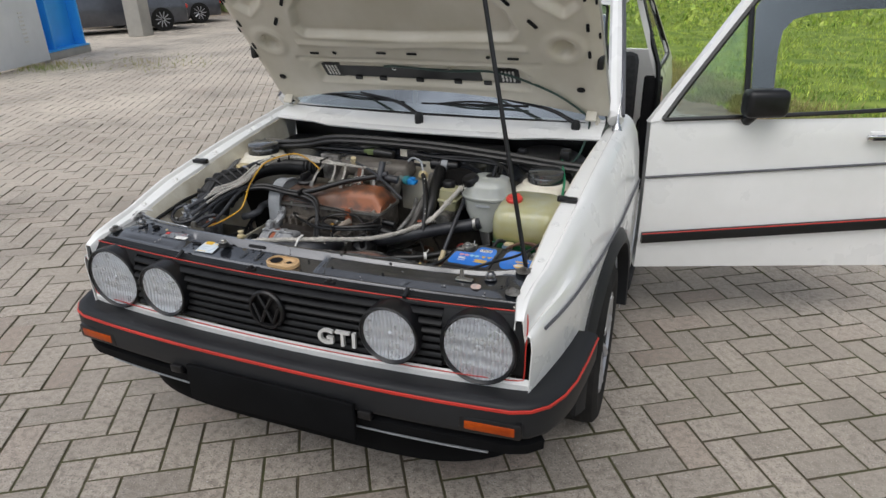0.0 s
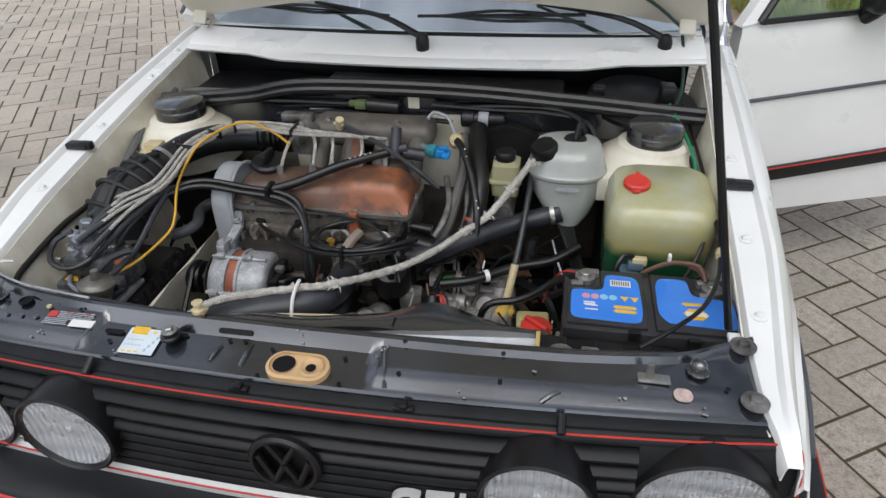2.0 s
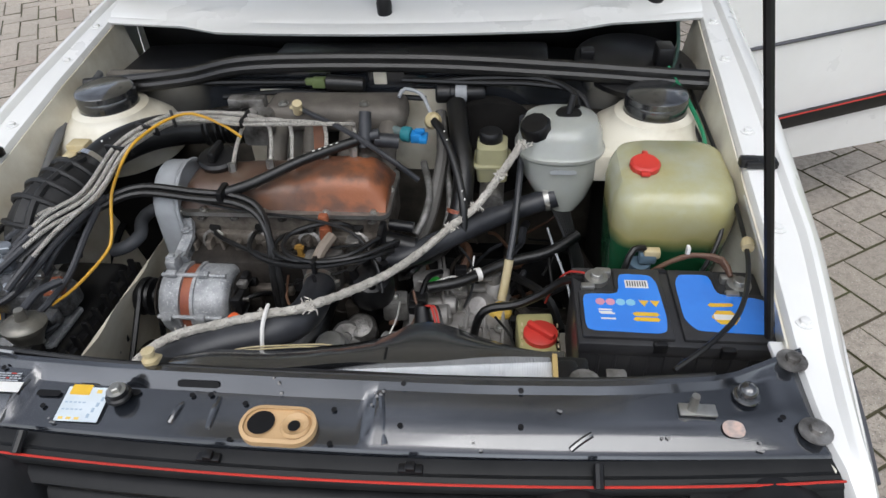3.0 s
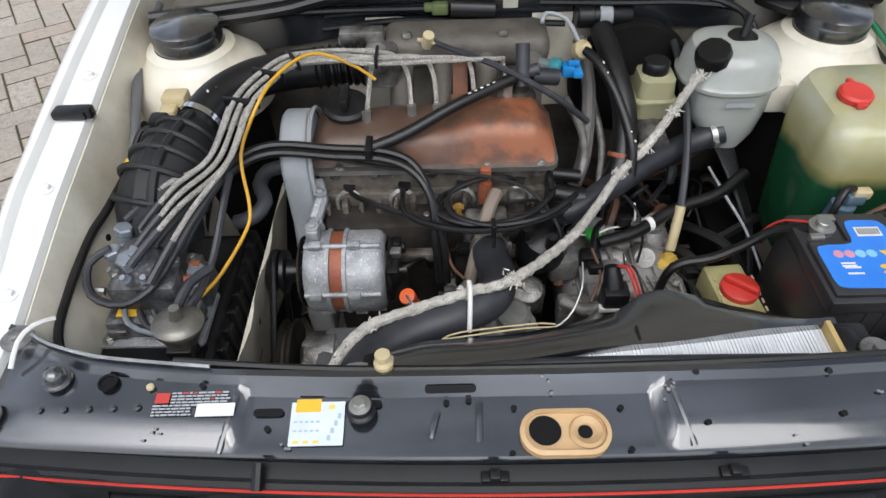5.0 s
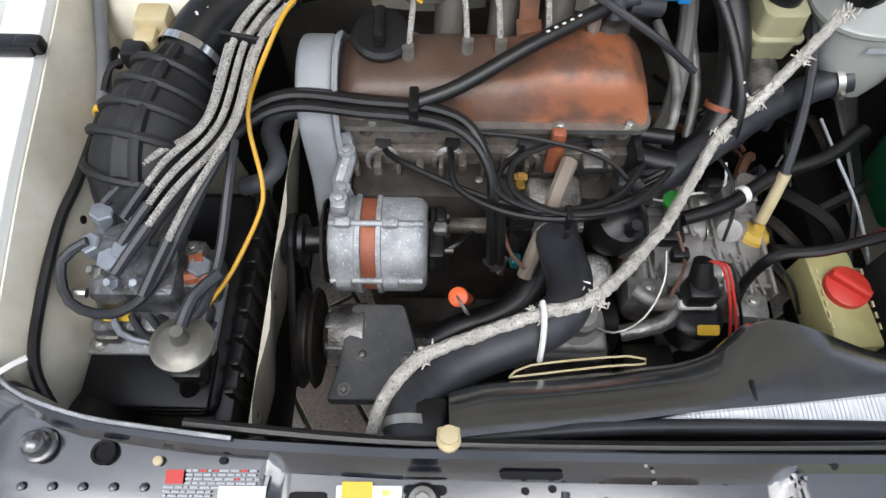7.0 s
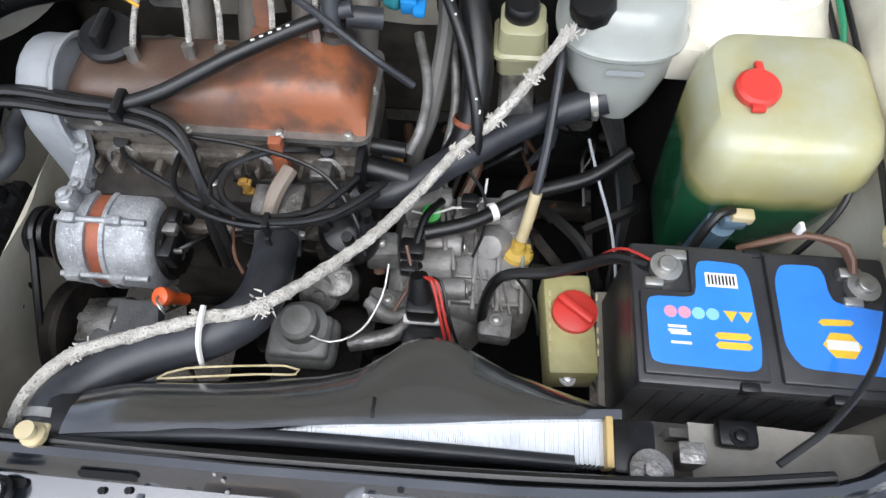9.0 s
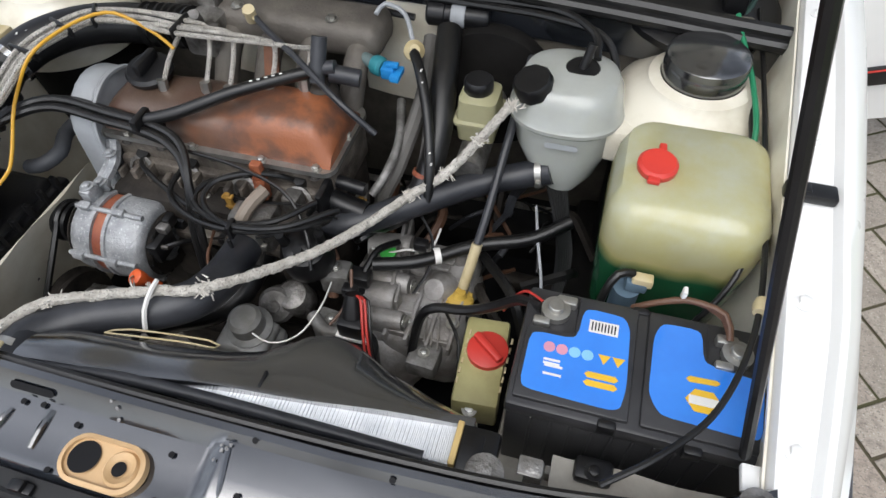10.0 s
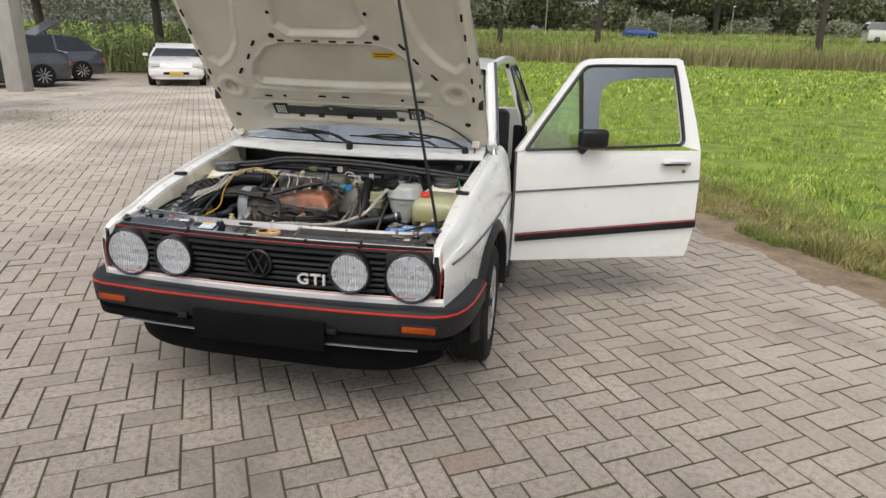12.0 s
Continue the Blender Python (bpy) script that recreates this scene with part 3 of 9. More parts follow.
part("cowl_panel", solid(rings(rows, closed=False, cap=False), 0.003), WHITE, car, "white cowl panel below the windscreen")

# wipers
def wiper(px, py, pz, tip, blade_a, blade_b):
    arm = part("wiper_arm", join(tube([(px, py, pz + 0.018), V(px, py, pz + 0.03).lerp(Vector(tip), 0.35) + V(0, 0, 0.012), V(*tip)], [0.009, 0.004], 8, 0.03), lathe([(0.017, -0.015), (0.018, 0.012), (0.013, 0.028), (0.004, 0.032)], (px, py, pz), seg=18)), BLACKPLASTIC, car, "black wiper arm")
    a, b = V(*blade_a), V(*blade_b)
    part("wiper_blade", join(tube([a, a.lerp(b, 0.5), b], 0.005, 6, 0.03), tube([a.lerp(b, 0.15), a.lerp(b, 0.5) + V(0, -0.008, 0.014), a.lerp(b, 0.85)], 0.0045, 6, 0.03)), RUBBER, arm)


wiper(-0.013, 1.105, 0.972, (-0.36, 1.275, 1.035), (-0.13, 1.225, 1.012), (-0.60, 1.285, 1.022))
wiper(0.600, 1.165, 0.965, (0.27, 1.27, 1.040), (0.40, 1.235, 1.022), (-0.05, 1.225, 1.012))

# plenum floor, bulkhead and rubber seal
part("plenum_floor", solid(rings([[V(x, y, 0.845 + 0.01 * math.sin(x * 9)) for x in np.linspace(-0.66, 0.66, 12)] for y in (0.93, 1.0, 1.10, 1.2)], closed=False, cap=False), 0.004), BLACKPLASTIC, car, "black plenum floor")
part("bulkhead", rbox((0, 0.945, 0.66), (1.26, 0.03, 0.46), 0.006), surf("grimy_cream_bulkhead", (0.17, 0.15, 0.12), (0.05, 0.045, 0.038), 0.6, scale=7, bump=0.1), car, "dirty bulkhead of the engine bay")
part("plenum_back", rbox((0, 1.23, 0.87), (1.36, 0.02, 0.16), 0.006), BLACKPLASTIC, car)
seal_pts = [V(-0.665, 0.905, 0.878), V(-0.55, 0.915, 0.884), V(-0.42, 0.92, 0.898), V(-0.26, 0.92, 0.926), V(0.09, 0.92, 0.928), V(0.38, 0.92, 0.912), V(0.6, 0.92, 0.895), V(0.69, 0.918, 0.89)]
seal = part("bulkhead_seal", tube(seal_pts, 0.012, 9, 0.02), RUBBER, car, "black rubber bulkhead seal")
part("seal_lip", tube([p + V(0, -0.012, -0.014) for p in seal_pts], 0.011, 9, 0.02), RUBBER, seal)
part("bulkhead_rail", solid(rings([[p + V(0, 0.004, -0.02), p + V(0, 0.004, -0.09)] for p in seal_pts], closed=False, cap=False), 0.004), BLACKPAINT, car)
part("heater_box", join(rbox((0.05, 1.03, 0.87), (0.62, 0.13, 0.06), 0.012), rbox((-0.1, 1.0, 0.895), (0.3, 0.06, 0.03), 0.008)), BLACKPLASTIC, car, "black plastic heater intake cover")
part("wiper_motor_cover", join(lathe([(0.13, 0), (0.132, 0.012), (0.12, 0.02), (0.0, 0.022)], (0.545, 1.01, 0.868), (0.1, -0.12, 1), 30), rbox((0.60, 1.00, 0.90), (0.035, 0.05, 0.05), 0.006), rbox((0.44, 1.005, 0.895), (0.03, 0.03, 0.04), 0.005)), BLACKPLASTIC, car, "round black plastic cover in the plenum")
part("aerial_base", join(lathe([(0.02, 0), (0.016, 0.012), (0.007, 0.03), (0.004, 0.06)], (0.745, 1.215, 0.955), (0, 0.1, 1), 14), tube([(0.745, 1.22, 1.0), (0.742, 1.29, 1.07), (0.73, 1.36, 1.12)], 0.003, 6)), CHROME, car, "chrome aerial")

# ---- slam panel ----
def rect_(x0, y0, w, h):
    return [(x0, y0), (x0 + w, y0), (x0 + w, y0 + h), (x0, y0 + h)]


def slam_profile(x):
    """The stamped panel's section at x: its two ends stand a little proud of the middle."""
    e = abs(x) / 0.665
    back = float(np.interp(abs(x), [0, 0.25, 0.40, 0.47, 0.56, 0.62, 0.665], [0.181, 0.183, 0.190, 0.197, 0.210, 0.240, 0.262]))
    front = 0.080 + 0.030 * e * e
    lift = 0.009 * float(np.interp(x, [-0.665, -0.62, -0.368, -0.352, 0.10, 0.118, 0.62, 0.665], [0, 1, 1, 0, 0, 1, 1, 0]))
    mid = (front + back) / 2
    return [(front, 0.745), (front + 0.003, 0.766), (front + 0.010, 0.775), (front + 0.018, 0.776 + lift * 0.1), (front + 0.028, 0.776 + lift), (mid, 0.780 + lift), (back - 0.024, 0.784 + lift), (back - 0.015, 0.794), (back - 0.008, 0.803), (back, 0.803), (back + 0.004, 0.795), (back + 0.004, 0.752)]


def slam_top(x, y):
    p = [q for q in slam_profile(x) if q[1] > 0.77][:-1]
    return float(np.interp(y, [q[0] for q in p], [q[1] for q in p]))


def on_slam(x, y, h=0.0):
    """A frame lying on the panel at x, y."""
    e = 0.006
    return frame_m(V(x, y, slam_top(x, y) + 0.0032 + h), (2 * e, 0, slam_top(x + e, y) - slam_top(x - e, y)), (0, 2 * e, slam_top(x, y + e) - slam_top(x, y - e)))


xs_ = sorted(set([round(v, 4) for v in np.linspace(-0.665, 0.665, 45)] + [-0.375, -0.368, -0.364, -0.36, -0.356, -0.352, -0.345, 0.094, 0.10, 0.105, 0.11, 0.114, 0.118, 0.124]))
rows = [[V(x, y, z) for y, z in slam_profile(x)] for x in xs_]
slam = part("slam_panel", solid(rings(rows, closed=False, cap=False), 0.003), BLACKPAINT, car, "glossy black front cross panel")
part("support_beam", rbox((0, 0.155, 0.70), (1.26, 0.05, 0.07), 0.01), BLACKPAINT, slam)
for x in (-0.648, 0.648):
    for y, z in ((0.142, 0.787), (0.240, 0.800)):
        part("bolt", join(lathe([(0.019, 0), (0.019, 0.003), (0.012, 0.004)], (x, y, z), seg=20), lathe([(0.009, 0.003), (0.009, 0.011), (0.007, 0.012)], (x, y, z), seg=6)), DIRTYALU, slam)
for x in (-0.578, 0.578):
    part("rubber_buffer", lathe([(0.0165, 0), (0.0155, 0.002), (0.0125, 0.003), (0.0122, 0.011), (0.009, 0.017), (0.004, 0.0195), (0.0, 0.020)], (x, 0.184, 0.796), seg=24), SHROUD, slam)
part("vent_ring", lathe([(0.0115, 0), (0.011, 0.003), (0.0085, 0.0025), (0.008, 0.0005), (0.0, 0.0005)], (-0.517, 0.178, 0.7965), seg=20), INK, slam)
part("striker_collar", lathe([(0.0165, 0), (0.0165, 0.004), (0.0135, 0.006), (0.0130, 0.012)], (-0.224, 0.139, 0.791), seg=24), BLACKPLASTIC, slam, "black collar under the striker bolt")
part("striker_bolt", join(lathe([(0.0118, 0.010), (0.0122, 0.013), (0.0105, 0.0135)], (-0.224, 0.139, 0.791), seg=24), lathe([(0.0078, 0.013), (0.0078, 0.019), (0.0062, 0.0205), (0.0, 0.0205)], (-0.224, 0.139, 0.791), seg=6)), STEEL, slam, "zinc plated striker bolt")
part("pin_plate", join(rbox((0.515, 0.160, 0.794), (0.045, 0.018, 0.004), 0.002), lathe([(0.006, 0), (0.005, 0.026)], (0.508, 0.160, 0.795), seg=10)), STEEL, slam)
# tan lock insert: an oval tray with two wells
lm = frame_m(V(-0.002, 0.112, 0.782), (1, 0, 0), (0, 1, 0.1))
outer, inner = round_rect(0.098, 0.052, 0.0255, 7), round_rect(0.088, 0.042, 0.0205, 7)
rows = [[lm @ V(x, y, h) for x, y in o] for o, h in ((outer, -0.004), (outer, 0.006), (inner, 0.0075), (inner, 0.003))]
tray = part("lock_insert", rings(rows), TANPLASTIC, slam, "tan plastic bonnet lock insert with two wells")
part("well", lathe([(0.0175, 0.0055), (0.0165, 0.0045), (0.0, 0.004)], lm @ V(-0.022, 0.001, 0), (0, 0, 1), 24), INK, tray, "dark open well")
part("well", join(lathe([(0.0195, 0.004), (0.0165, 0.008), (0.014, 0.006), (0.010, 0.004)], lm @ V(0.023, 0, 0), (0, 0, 1), 24, False)), TANPLASTIC, tray)
part("well", lathe([(0.008, 0.005), (0.0, 0.0055)], lm @ V(0.021, -0.001, 0), (0, 0, 1), 16), INK, tray, "dark hole")
# small holes, slots, dimples and clips
for x, y in ((0.150, 0.172), (0.152, 0.118), (0.30, 0.172), (0.30, 0.125), (-0.328, 0.125), (-0.13, 0.150), (-0.105, 0.152), (-0.407, 0.172), (-0.055, 0.142), (-0.06, 0.092), (0.063, 0.14), (0.067, 0.094), (0.615, 0.158)):
    part("hole", prism(round_rect(0.0068, 0.0068, 0.0033, 4), 0.0006, on_slam(x, y)), INK, slam)
for x, y, wd in ((-0.125, 0.163, 0.058), (-0.329, 0.143, 0.034), (-0.222, 0.150, 0.040)):
    part("slot", prism(round_rect(wd, 0.009, 0.0044, 4), 0.0006, on_slam(x, y)), INK, slam)
for k in range(5):
    part("dimple", lathe([(0.004, 0), (0.0032, 0.0012), (0.0, 0.002)], on_slam(-0.588 + 0.028 * k, 0.149).translation - V(0, 0, 0.0008), (0, 0, 1), 12), BLACKPAINT, slam)
part("rivet", lathe([(0.0045, 0), (0.0042, 0.003), (0.0, 0.004)], on_slam(-0.466, 0.171).translation, (0, 0, 1), 12), BEIGE, slam, "small cream rivet")
# stickers with print as plain bars
def sticker(name, m, w, h, material, bars=(), label="", parent=slam):
    ob = part(name, prism(round_rect(w, h, 0.001, 2), 0.0005, m), material, parent, label)
    for x, y, bw, bh, mt in bars:
        part("print_bar", prism([(x, y), (x + bw, y), (x + bw, y + bh), (x, y + bh)], 0.0003, m @ Matrix.Translation((0, 0, 0.0004))), mt, ob)
    return ob


random.seed(3)
PALEPRINT = surf("pale_print", (0.42, 0.44, 0.46), rough=0.5, bump=0.0)
SKYPAPER = surf("pale_blue_paper", (0.66, 0.72, 0.76), (0.58, 0.64, 0.68), 0.4, scale=30, bump=0.01)
BLUEPRINT = surf("faded_blue_print", (0.36, 0.46, 0.56), rough=0.5, bump=0.0)
OCHREPRINT = surf("yellow_print", (0.78, 0.56, 0.12), rough=0.5, bump=0.0)
bars = [(-0.026 + 0.0062 * i, 0.001 - 0.010 * j, 0.0040, 0.0022, BLUEPRINT) for i in range(5) for j in range(2)] + [(-0.025 + 0.011 * i, -0.022, 0.0065, 0.0035, OCHREPRINT) for i in range(3)]
bars += [(0.012 + 0.0035 * k, -0.019 + 0.008 * k, 0.004, 0.006, BLUEPRINT) for k in range(4)] + [(0.012, 0.016, 0.007, 0.005, OCHREPRINT)]
lab = sticker("service_sticker", on_slam(-0.273, 0.129, 0.0006), 0.060, 0.049, SKYPAPER, bars, "pale blue service sticker with yellow header")
part("header", prism(round_rect(0.028, 0.015, 0.001, 2), 0.0005, on_slam(-0.284, 0.149, 0.0014)), LABELYELLOW, lab, "yellow header strip")
WM = on_slam(-0.412, 0.150)
warn = part("printed_panel", prism(rect_(0.004, -0.0145, 0.043, 0.0150), 0.0004, WM), LABELWHITE, slam, "white field of printed warning")
part("print_bar", prism(rect_(-0.045, 0.002, 0.016, 0.012), 0.0004, WM), REDINK, warn)
for j in range(8):
    x = -0.027 if j < 4 else -0.046
    while x < (0.038 if j < 4 else -0.002):
        wd = random.uniform(0.003, 0.009)
        part("print_bar", prism(rect_(x, 0.0125 - 0.0036 * j, wd, 0.0019), 0.0004, WM), REDINK if j in (0, 2) and random.random() < 0.35 else PALEPRINT, warn)
        x += wd + 0.0012
part("round_sticker", prism(round_rect(0.026, 0.022, 0.010, 5), 0.0008, on_slam(0.553, 0.138)), surf("torn_pale_sticker", (0.62, 0.45, 0.38), (0.35, 0.3, 0.28), 0.6, scale=90), slam, "torn pale round sticker")
for xa, ya, xb, yb in ((-0.095, 0.108, -0.093, 0.150), (-0.148, 0.112, -0.140, 0.140), (-0.378, 0.100, -0.366, 0.160), (0.135, 0.098, 0.122, 0.160), (0.36, 0.106, 0.385, 0.122)):
    pa, pb = on_slam(xa, ya).translation, on_slam(xb, yb).translation
    part("pressed_fold", tube([pa - V(0, 0, 0.0035), pa.lerp(pb, 0.5) - V(0, 0, 0.0012), pb - V(0, 0, 0.0035)], 0.0042, 8), BLACKPAINT, slam)
SCUFF = surf("chipped_paint_and_dried_dirt", (0.30, 0.29, 0.28), (0.12, 0.12, 0.12), 0.7, scale=300)
rs = random.Random(41)
for x, y, k in ((0.118, 0.158, 7), (0.345, 0.150, 2), (-0.455, 0.115, 4), (0.47, 0.125, 3), (-0.01, 0.165, 3), (0.25, 0.105, 2), (-0.30, 0.098, 3), (0.585, 0.115, 3)):
    for _ in range(k):
        px, py = x + rs.gauss(0, 0.006), y + rs.gauss(0, 0.005)
        poly = [(rs.uniform(0.0012, 0.0030) * math.cos(q), rs.uniform(0.0008, 0.0026) * math.sin(q)) for q in np.linspace(0, 6.28, 8)[:-1]]
        part("paint_chip", prism(poly, 0.0004, on_slam(px, py)), SCUFF, slam)
# A pale tube as a painted highlight along the rear lip.
part("edge_highlight", tube([(-0.63, 0.243, 0.806), (-0.60, 0.226, 0.808), (-0.54, 0.208, 0.808), (-0.47, 0.198, 0.808), (-0.40, 0.190, 0.808)], 0.0022, 6), ALU, slam, "pale line painting the highlight on the panel's edge")
part("cable_tie", tube([(-0.606, 0.262, 0.812), (-0.622, 0.245, 0.820), (-0.634, 0.225, 0.815), (-0.640, 0.200, 0.797)], 0.003, 6), LABELWHITE, slam, "white cable tie")
for x, y in ((-0.08, 0.07), (0.17, 0.071)):
    part("grille_clip", join(rbox((x, y, 0.770), (0.03, 0.012, 0.008), 0.002), rbox((x, y, 0.776), (0.012, 0.012, 0.008), 0.002)), BLACKPLASTIC, slam)
for x in (-0.33, 0.39):
    part("grille_screw", rod((x, 0.085, 0.782), (x, 0.060, 0.770), 0.006, seg=8), BLACKPLASTIC, slam)

# ---- grille, lamps, bumper ----
def gy(x):
    return 0.020 + 0.042 * (x / 0.7) ** 2


backing = part("grille_backing", solid(rings([[V(x, gy(x) + 0.045, 0.592), V(x, gy(x) + 0.045, 0.768)] for x in np.linspace(-0.69, 0.69, 15)], closed=False, cap=False), 0.004), GRILLEBLACK, car, "black radiator grille")
def gl(x, z):
    """The grille's face: upright below, leaning back towards its top edge."""
    return gy(x) + 0.30 * max(0, z - 0.70) + 2.2 * max(0, z - 0.72) ** 2


for k in range(7):
    z = 0.604 + 0.0222 * k
    rows = []
    for x in np.linspace(-0.495, 0.495, 17):
        rows.append([V(x, gl(x, z + 0.011) + 0.014, z + 0.0125), V(x, gl(x, z + 0.01) + 0.004, z + 0.0105), V(x, gl(x, z) - 0.001, z + 0.004), V(x, gl(x, z) - 0.001, z), V(x, gl(x, z) + 0.003, z - 0.003), V(x, gl(x, z) + 0.03, z - 0.004), V(x, gl(x, z) + 0.035, z + 0.006)])
    part("slat", rings(rows), GRILLEBLACK, backing)
def gt(x):
    """Where the grille frame's top edge lies."""
    return 0.052 + 0.085 * x * x


top = [V(x, gt(x), 0.762) for x in np.linspace(-0.70, 0.70, 17)]
part("top_bar", rings([[p + V(0, 0.030, 0.010), p + V(0, 0.002, 0.003), p + V(0, -0.003, -0.002), p + V(0, -0.004, -0.008), p + V(0, 0.006, -0.010), p + V(0, 0.034, 0.000)] for p in top]), GRILLEBLACK, backing)
corners = [V(x, gt(x), 0.766) for x in np.linspace(-0.685, 0.685, 15)] + [V(0.703, gt(0.70) - 0.012, 0.752), V(0.705, gy(0.7), 0.68), V(0.703, gy(0.7), 0.605), V(0.69, gy(0.69) - 0.002, 0.592)]
corners += [V(x, gy(x) - 0.004, 0.590) for x in np.linspace(0.6, -0.6, 13)] + [V(-0.69, gy(0.69) - 0.002, 0.592), V(-0.703, gy(0.7), 0.605), V(-0.705, gy(0.7), 0.68), V(-0.703, gt(0.7) - 0.012, 0.752), V(-0.685, gt(0.685), 0.766)]
part("grille_trim", tube(corners, 0.0017, 6, 0.02), REDTRIM, backing, "thin red trim line around the grille")
for s in (-1, 1):
    # end panel around the headlamp
    part("lamp_panel", solid(rings([[V(s * x, gy(x) + 0.012, 0.598), V(s * x, gy(x) + 0.012, 0.735), V(s * x, gt(x) + 0.004, 0.766)] for x in np.linspace(0.495, 0.70, 6)], closed=False, cap=False), 0.006), GRILLEBLACK, backing)

EM = frame_m(V(0, gy(0) - 0.006, 0.687), (1, 0, 0), (0, 0.05, 1))
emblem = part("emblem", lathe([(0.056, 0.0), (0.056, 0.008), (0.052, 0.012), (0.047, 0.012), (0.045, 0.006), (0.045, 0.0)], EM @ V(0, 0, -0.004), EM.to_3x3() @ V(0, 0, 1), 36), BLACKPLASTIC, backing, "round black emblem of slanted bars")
for a, b in (((-0.022, 0.040), (0, 0.004)), ((0.022, 0.040), (0, 0.004)), ((-0.041, 0.014), (-0.019, -0.038)), ((0.041, 0.014), (0.019, -0.038)), ((-0.019, -0.038), (0, 0.0)), ((0.019, -0.038), (0, 0.0))):
    part("emblem_bar", rod(EM @ V(*a, 0.003), EM @ V(*b, 0.003), 0.0052, seg=6), BLACKPLASTIC, emblem)
part("badge", text_bm("GTI", 0.062, 0.005, frame_m(V(0.213, gy(0.21) - 0.010, 0.640), (1, 0.05, 0), (0, 0.05, 1)) @ Matrix.Diagonal((1.08, 0.95, 1, 1)), 0.0012), surf("silver_badge", (0.72, 0.72, 0.70), (0.6, 0.6, 0.58), 0.3, metal=0.3), backing, "silver lettered badge")


def lamp(name, c, r, parent, deep):
    d = V(0, -1, 0.0)
    body = part(name, lathe([(r + 0.008, -0.07), (r + 0.009, 0.0), (r + 0.008, 0.012), (r + 0.004, 0.015), (r, 0.010), (r - 0.004, 0.006), (r * 0.92, -0.02), (r * 0.6, -0.050), (0, -0.065)], c, d, 40), [BLACKPLASTIC], parent)
    bowl = [(r * q, 0.008 - 0.010 * (1 - q * q)) for q in (0.985, 0.93, 0.85, 0.75, 0.64, 0.52, 0.40, 0.28, 0.16)]
    part("reflector", lathe(bowl + [(0.0, -0.002)], c, d, 48, False), REFLECTOR, body, "silvered reflector bowl")
    part("bulb_shield", lathe([(0.0, 0.003), (0.006, 0.001), (0.008, -0.001)], c, d, 16), REFLECTOR, body)
    # ribbed glass
    u, v, w = frame_of(d)
    rows = []
    nr = 10
    seg = 48
    for i in range(nr + 1):
        q = max(i / nr, 0.004) * r
        row = []
        for k in range(seg):
            a = 2 * math.pi * k / seg
            p = u * math.cos(a) * q + v * math.sin(a) * q
            h = 0.012 + deep * (1 - (q / r) ** 2)
            row.append(Vector(c) + p + w * h)
        rows.append(row)
    bm = rings(rows, cap=False)
    part("lens", bm, LENS, body, "ribbed glass lens").visible_shadow = False
    return body


def ribbed():
    """Thin clear glass with upright ribs: mostly see-through, with a soft mirroring."""
    m = bpy.data.materials.new("ribbed_lamp_glass")
    m.use_nodes = True
    t = m.node_tree
    N, L = t.nodes, t.links
    N.remove(N["Principled BSDF"])
    clear, gloss, mix = N.new("ShaderNodeBsdfTransparent"), N.new("ShaderNodeBsdfGlossy"), N.new("ShaderNodeMixShader")
    clear.inputs["Color"].default_value = (0.90, 0.92, 0.94, 1)
    gloss.inputs["Roughness"].default_value = 0.06
    mix.inputs["Fac"].default_value = 0.16
    co, wv, bp = N.new("ShaderNodeTexCoord"), N.new("ShaderNodeTexWave"), N.new("ShaderNodeBump")
    wv.bands_direction = "X"
    wv.inputs["Scale"].default_value, wv.inputs["Distortion"].default_value = 34, 0.3
    bp.inputs["Strength"].default_value, bp.inputs["Distance"].default_value = 0.8, 0.003
    L.new(co.outputs["Object"], wv.inputs["Vector"])
    L.new(wv.outputs["Color"], bp.inputs["Height"])
    L.new(bp.outputs["Normal"], gloss.inputs["Normal"])
    L.new(clear.outputs[0], mix.inputs[1])
    L.new(gloss.outputs[0], mix.inputs[2])
    L.new(mix.outputs[0], N["Material Output"].inputs["Surface"])
    r = REFLECTOR.node_tree
    co, wv, ph, sc, bp = (r.nodes.new(n) for n in ("ShaderNodeTexCoord", "ShaderNodeTexWave", "ShaderNodeTexWave", "ShaderNodeMath", "ShaderNodeBump"))
    wv.bands_direction, ph.bands_direction = "X", "Z"
    wv.inputs["Scale"].default_value, wv.inputs["Distortion"].default_value = 30, 0.6
    ph.inputs["Scale"].default_value, ph.inputs["Distortion"].default_value = 9, 0.8
    sc.operation = "MULTIPLY_ADD"
    sc.inputs[1].default_value = 0.6
    bp.inputs["Strength"].default_value, bp.inputs["Distance"].default_value = 0.8, 0.005
    for w_ in (wv, ph):
        r.links.new(co.outputs["Object"], w_.inputs["Vector"])
    r.links.new(ph.outputs["Fac"], sc.inputs[0])
    r.links.new(wv.outputs["Fac"], sc.inputs[2])
    r.links.new(sc.outputs[0], bp.inputs["Height"])
    r.links.new(bp.outputs["Normal"], r.nodes["Principled BSDF"].inputs["Normal"])
    return m


LENS = ribbed()
for s in (-1, 1):
    lamp("headlight", V(s * 0.589, gy(0.589) + 0.004, 0.668), 0.091, car, 0.032)
    lamp("fog_light", V(s * 0.364, gy(0.364) - 0.010, 0.680), 0.074, car, 0.026)

part("front_valance", solid(rings([[V(x, gy(x) + 0.012, 0.588), V(x, gy(x) + 0.004, 0.575), V(x, gy(x) + 0.01, 0.54)] for x in np.linspace(-0.72, 0.72, 21)], closed=False, cap=False), 0.003), WHITE, car, "white strip below the grille")


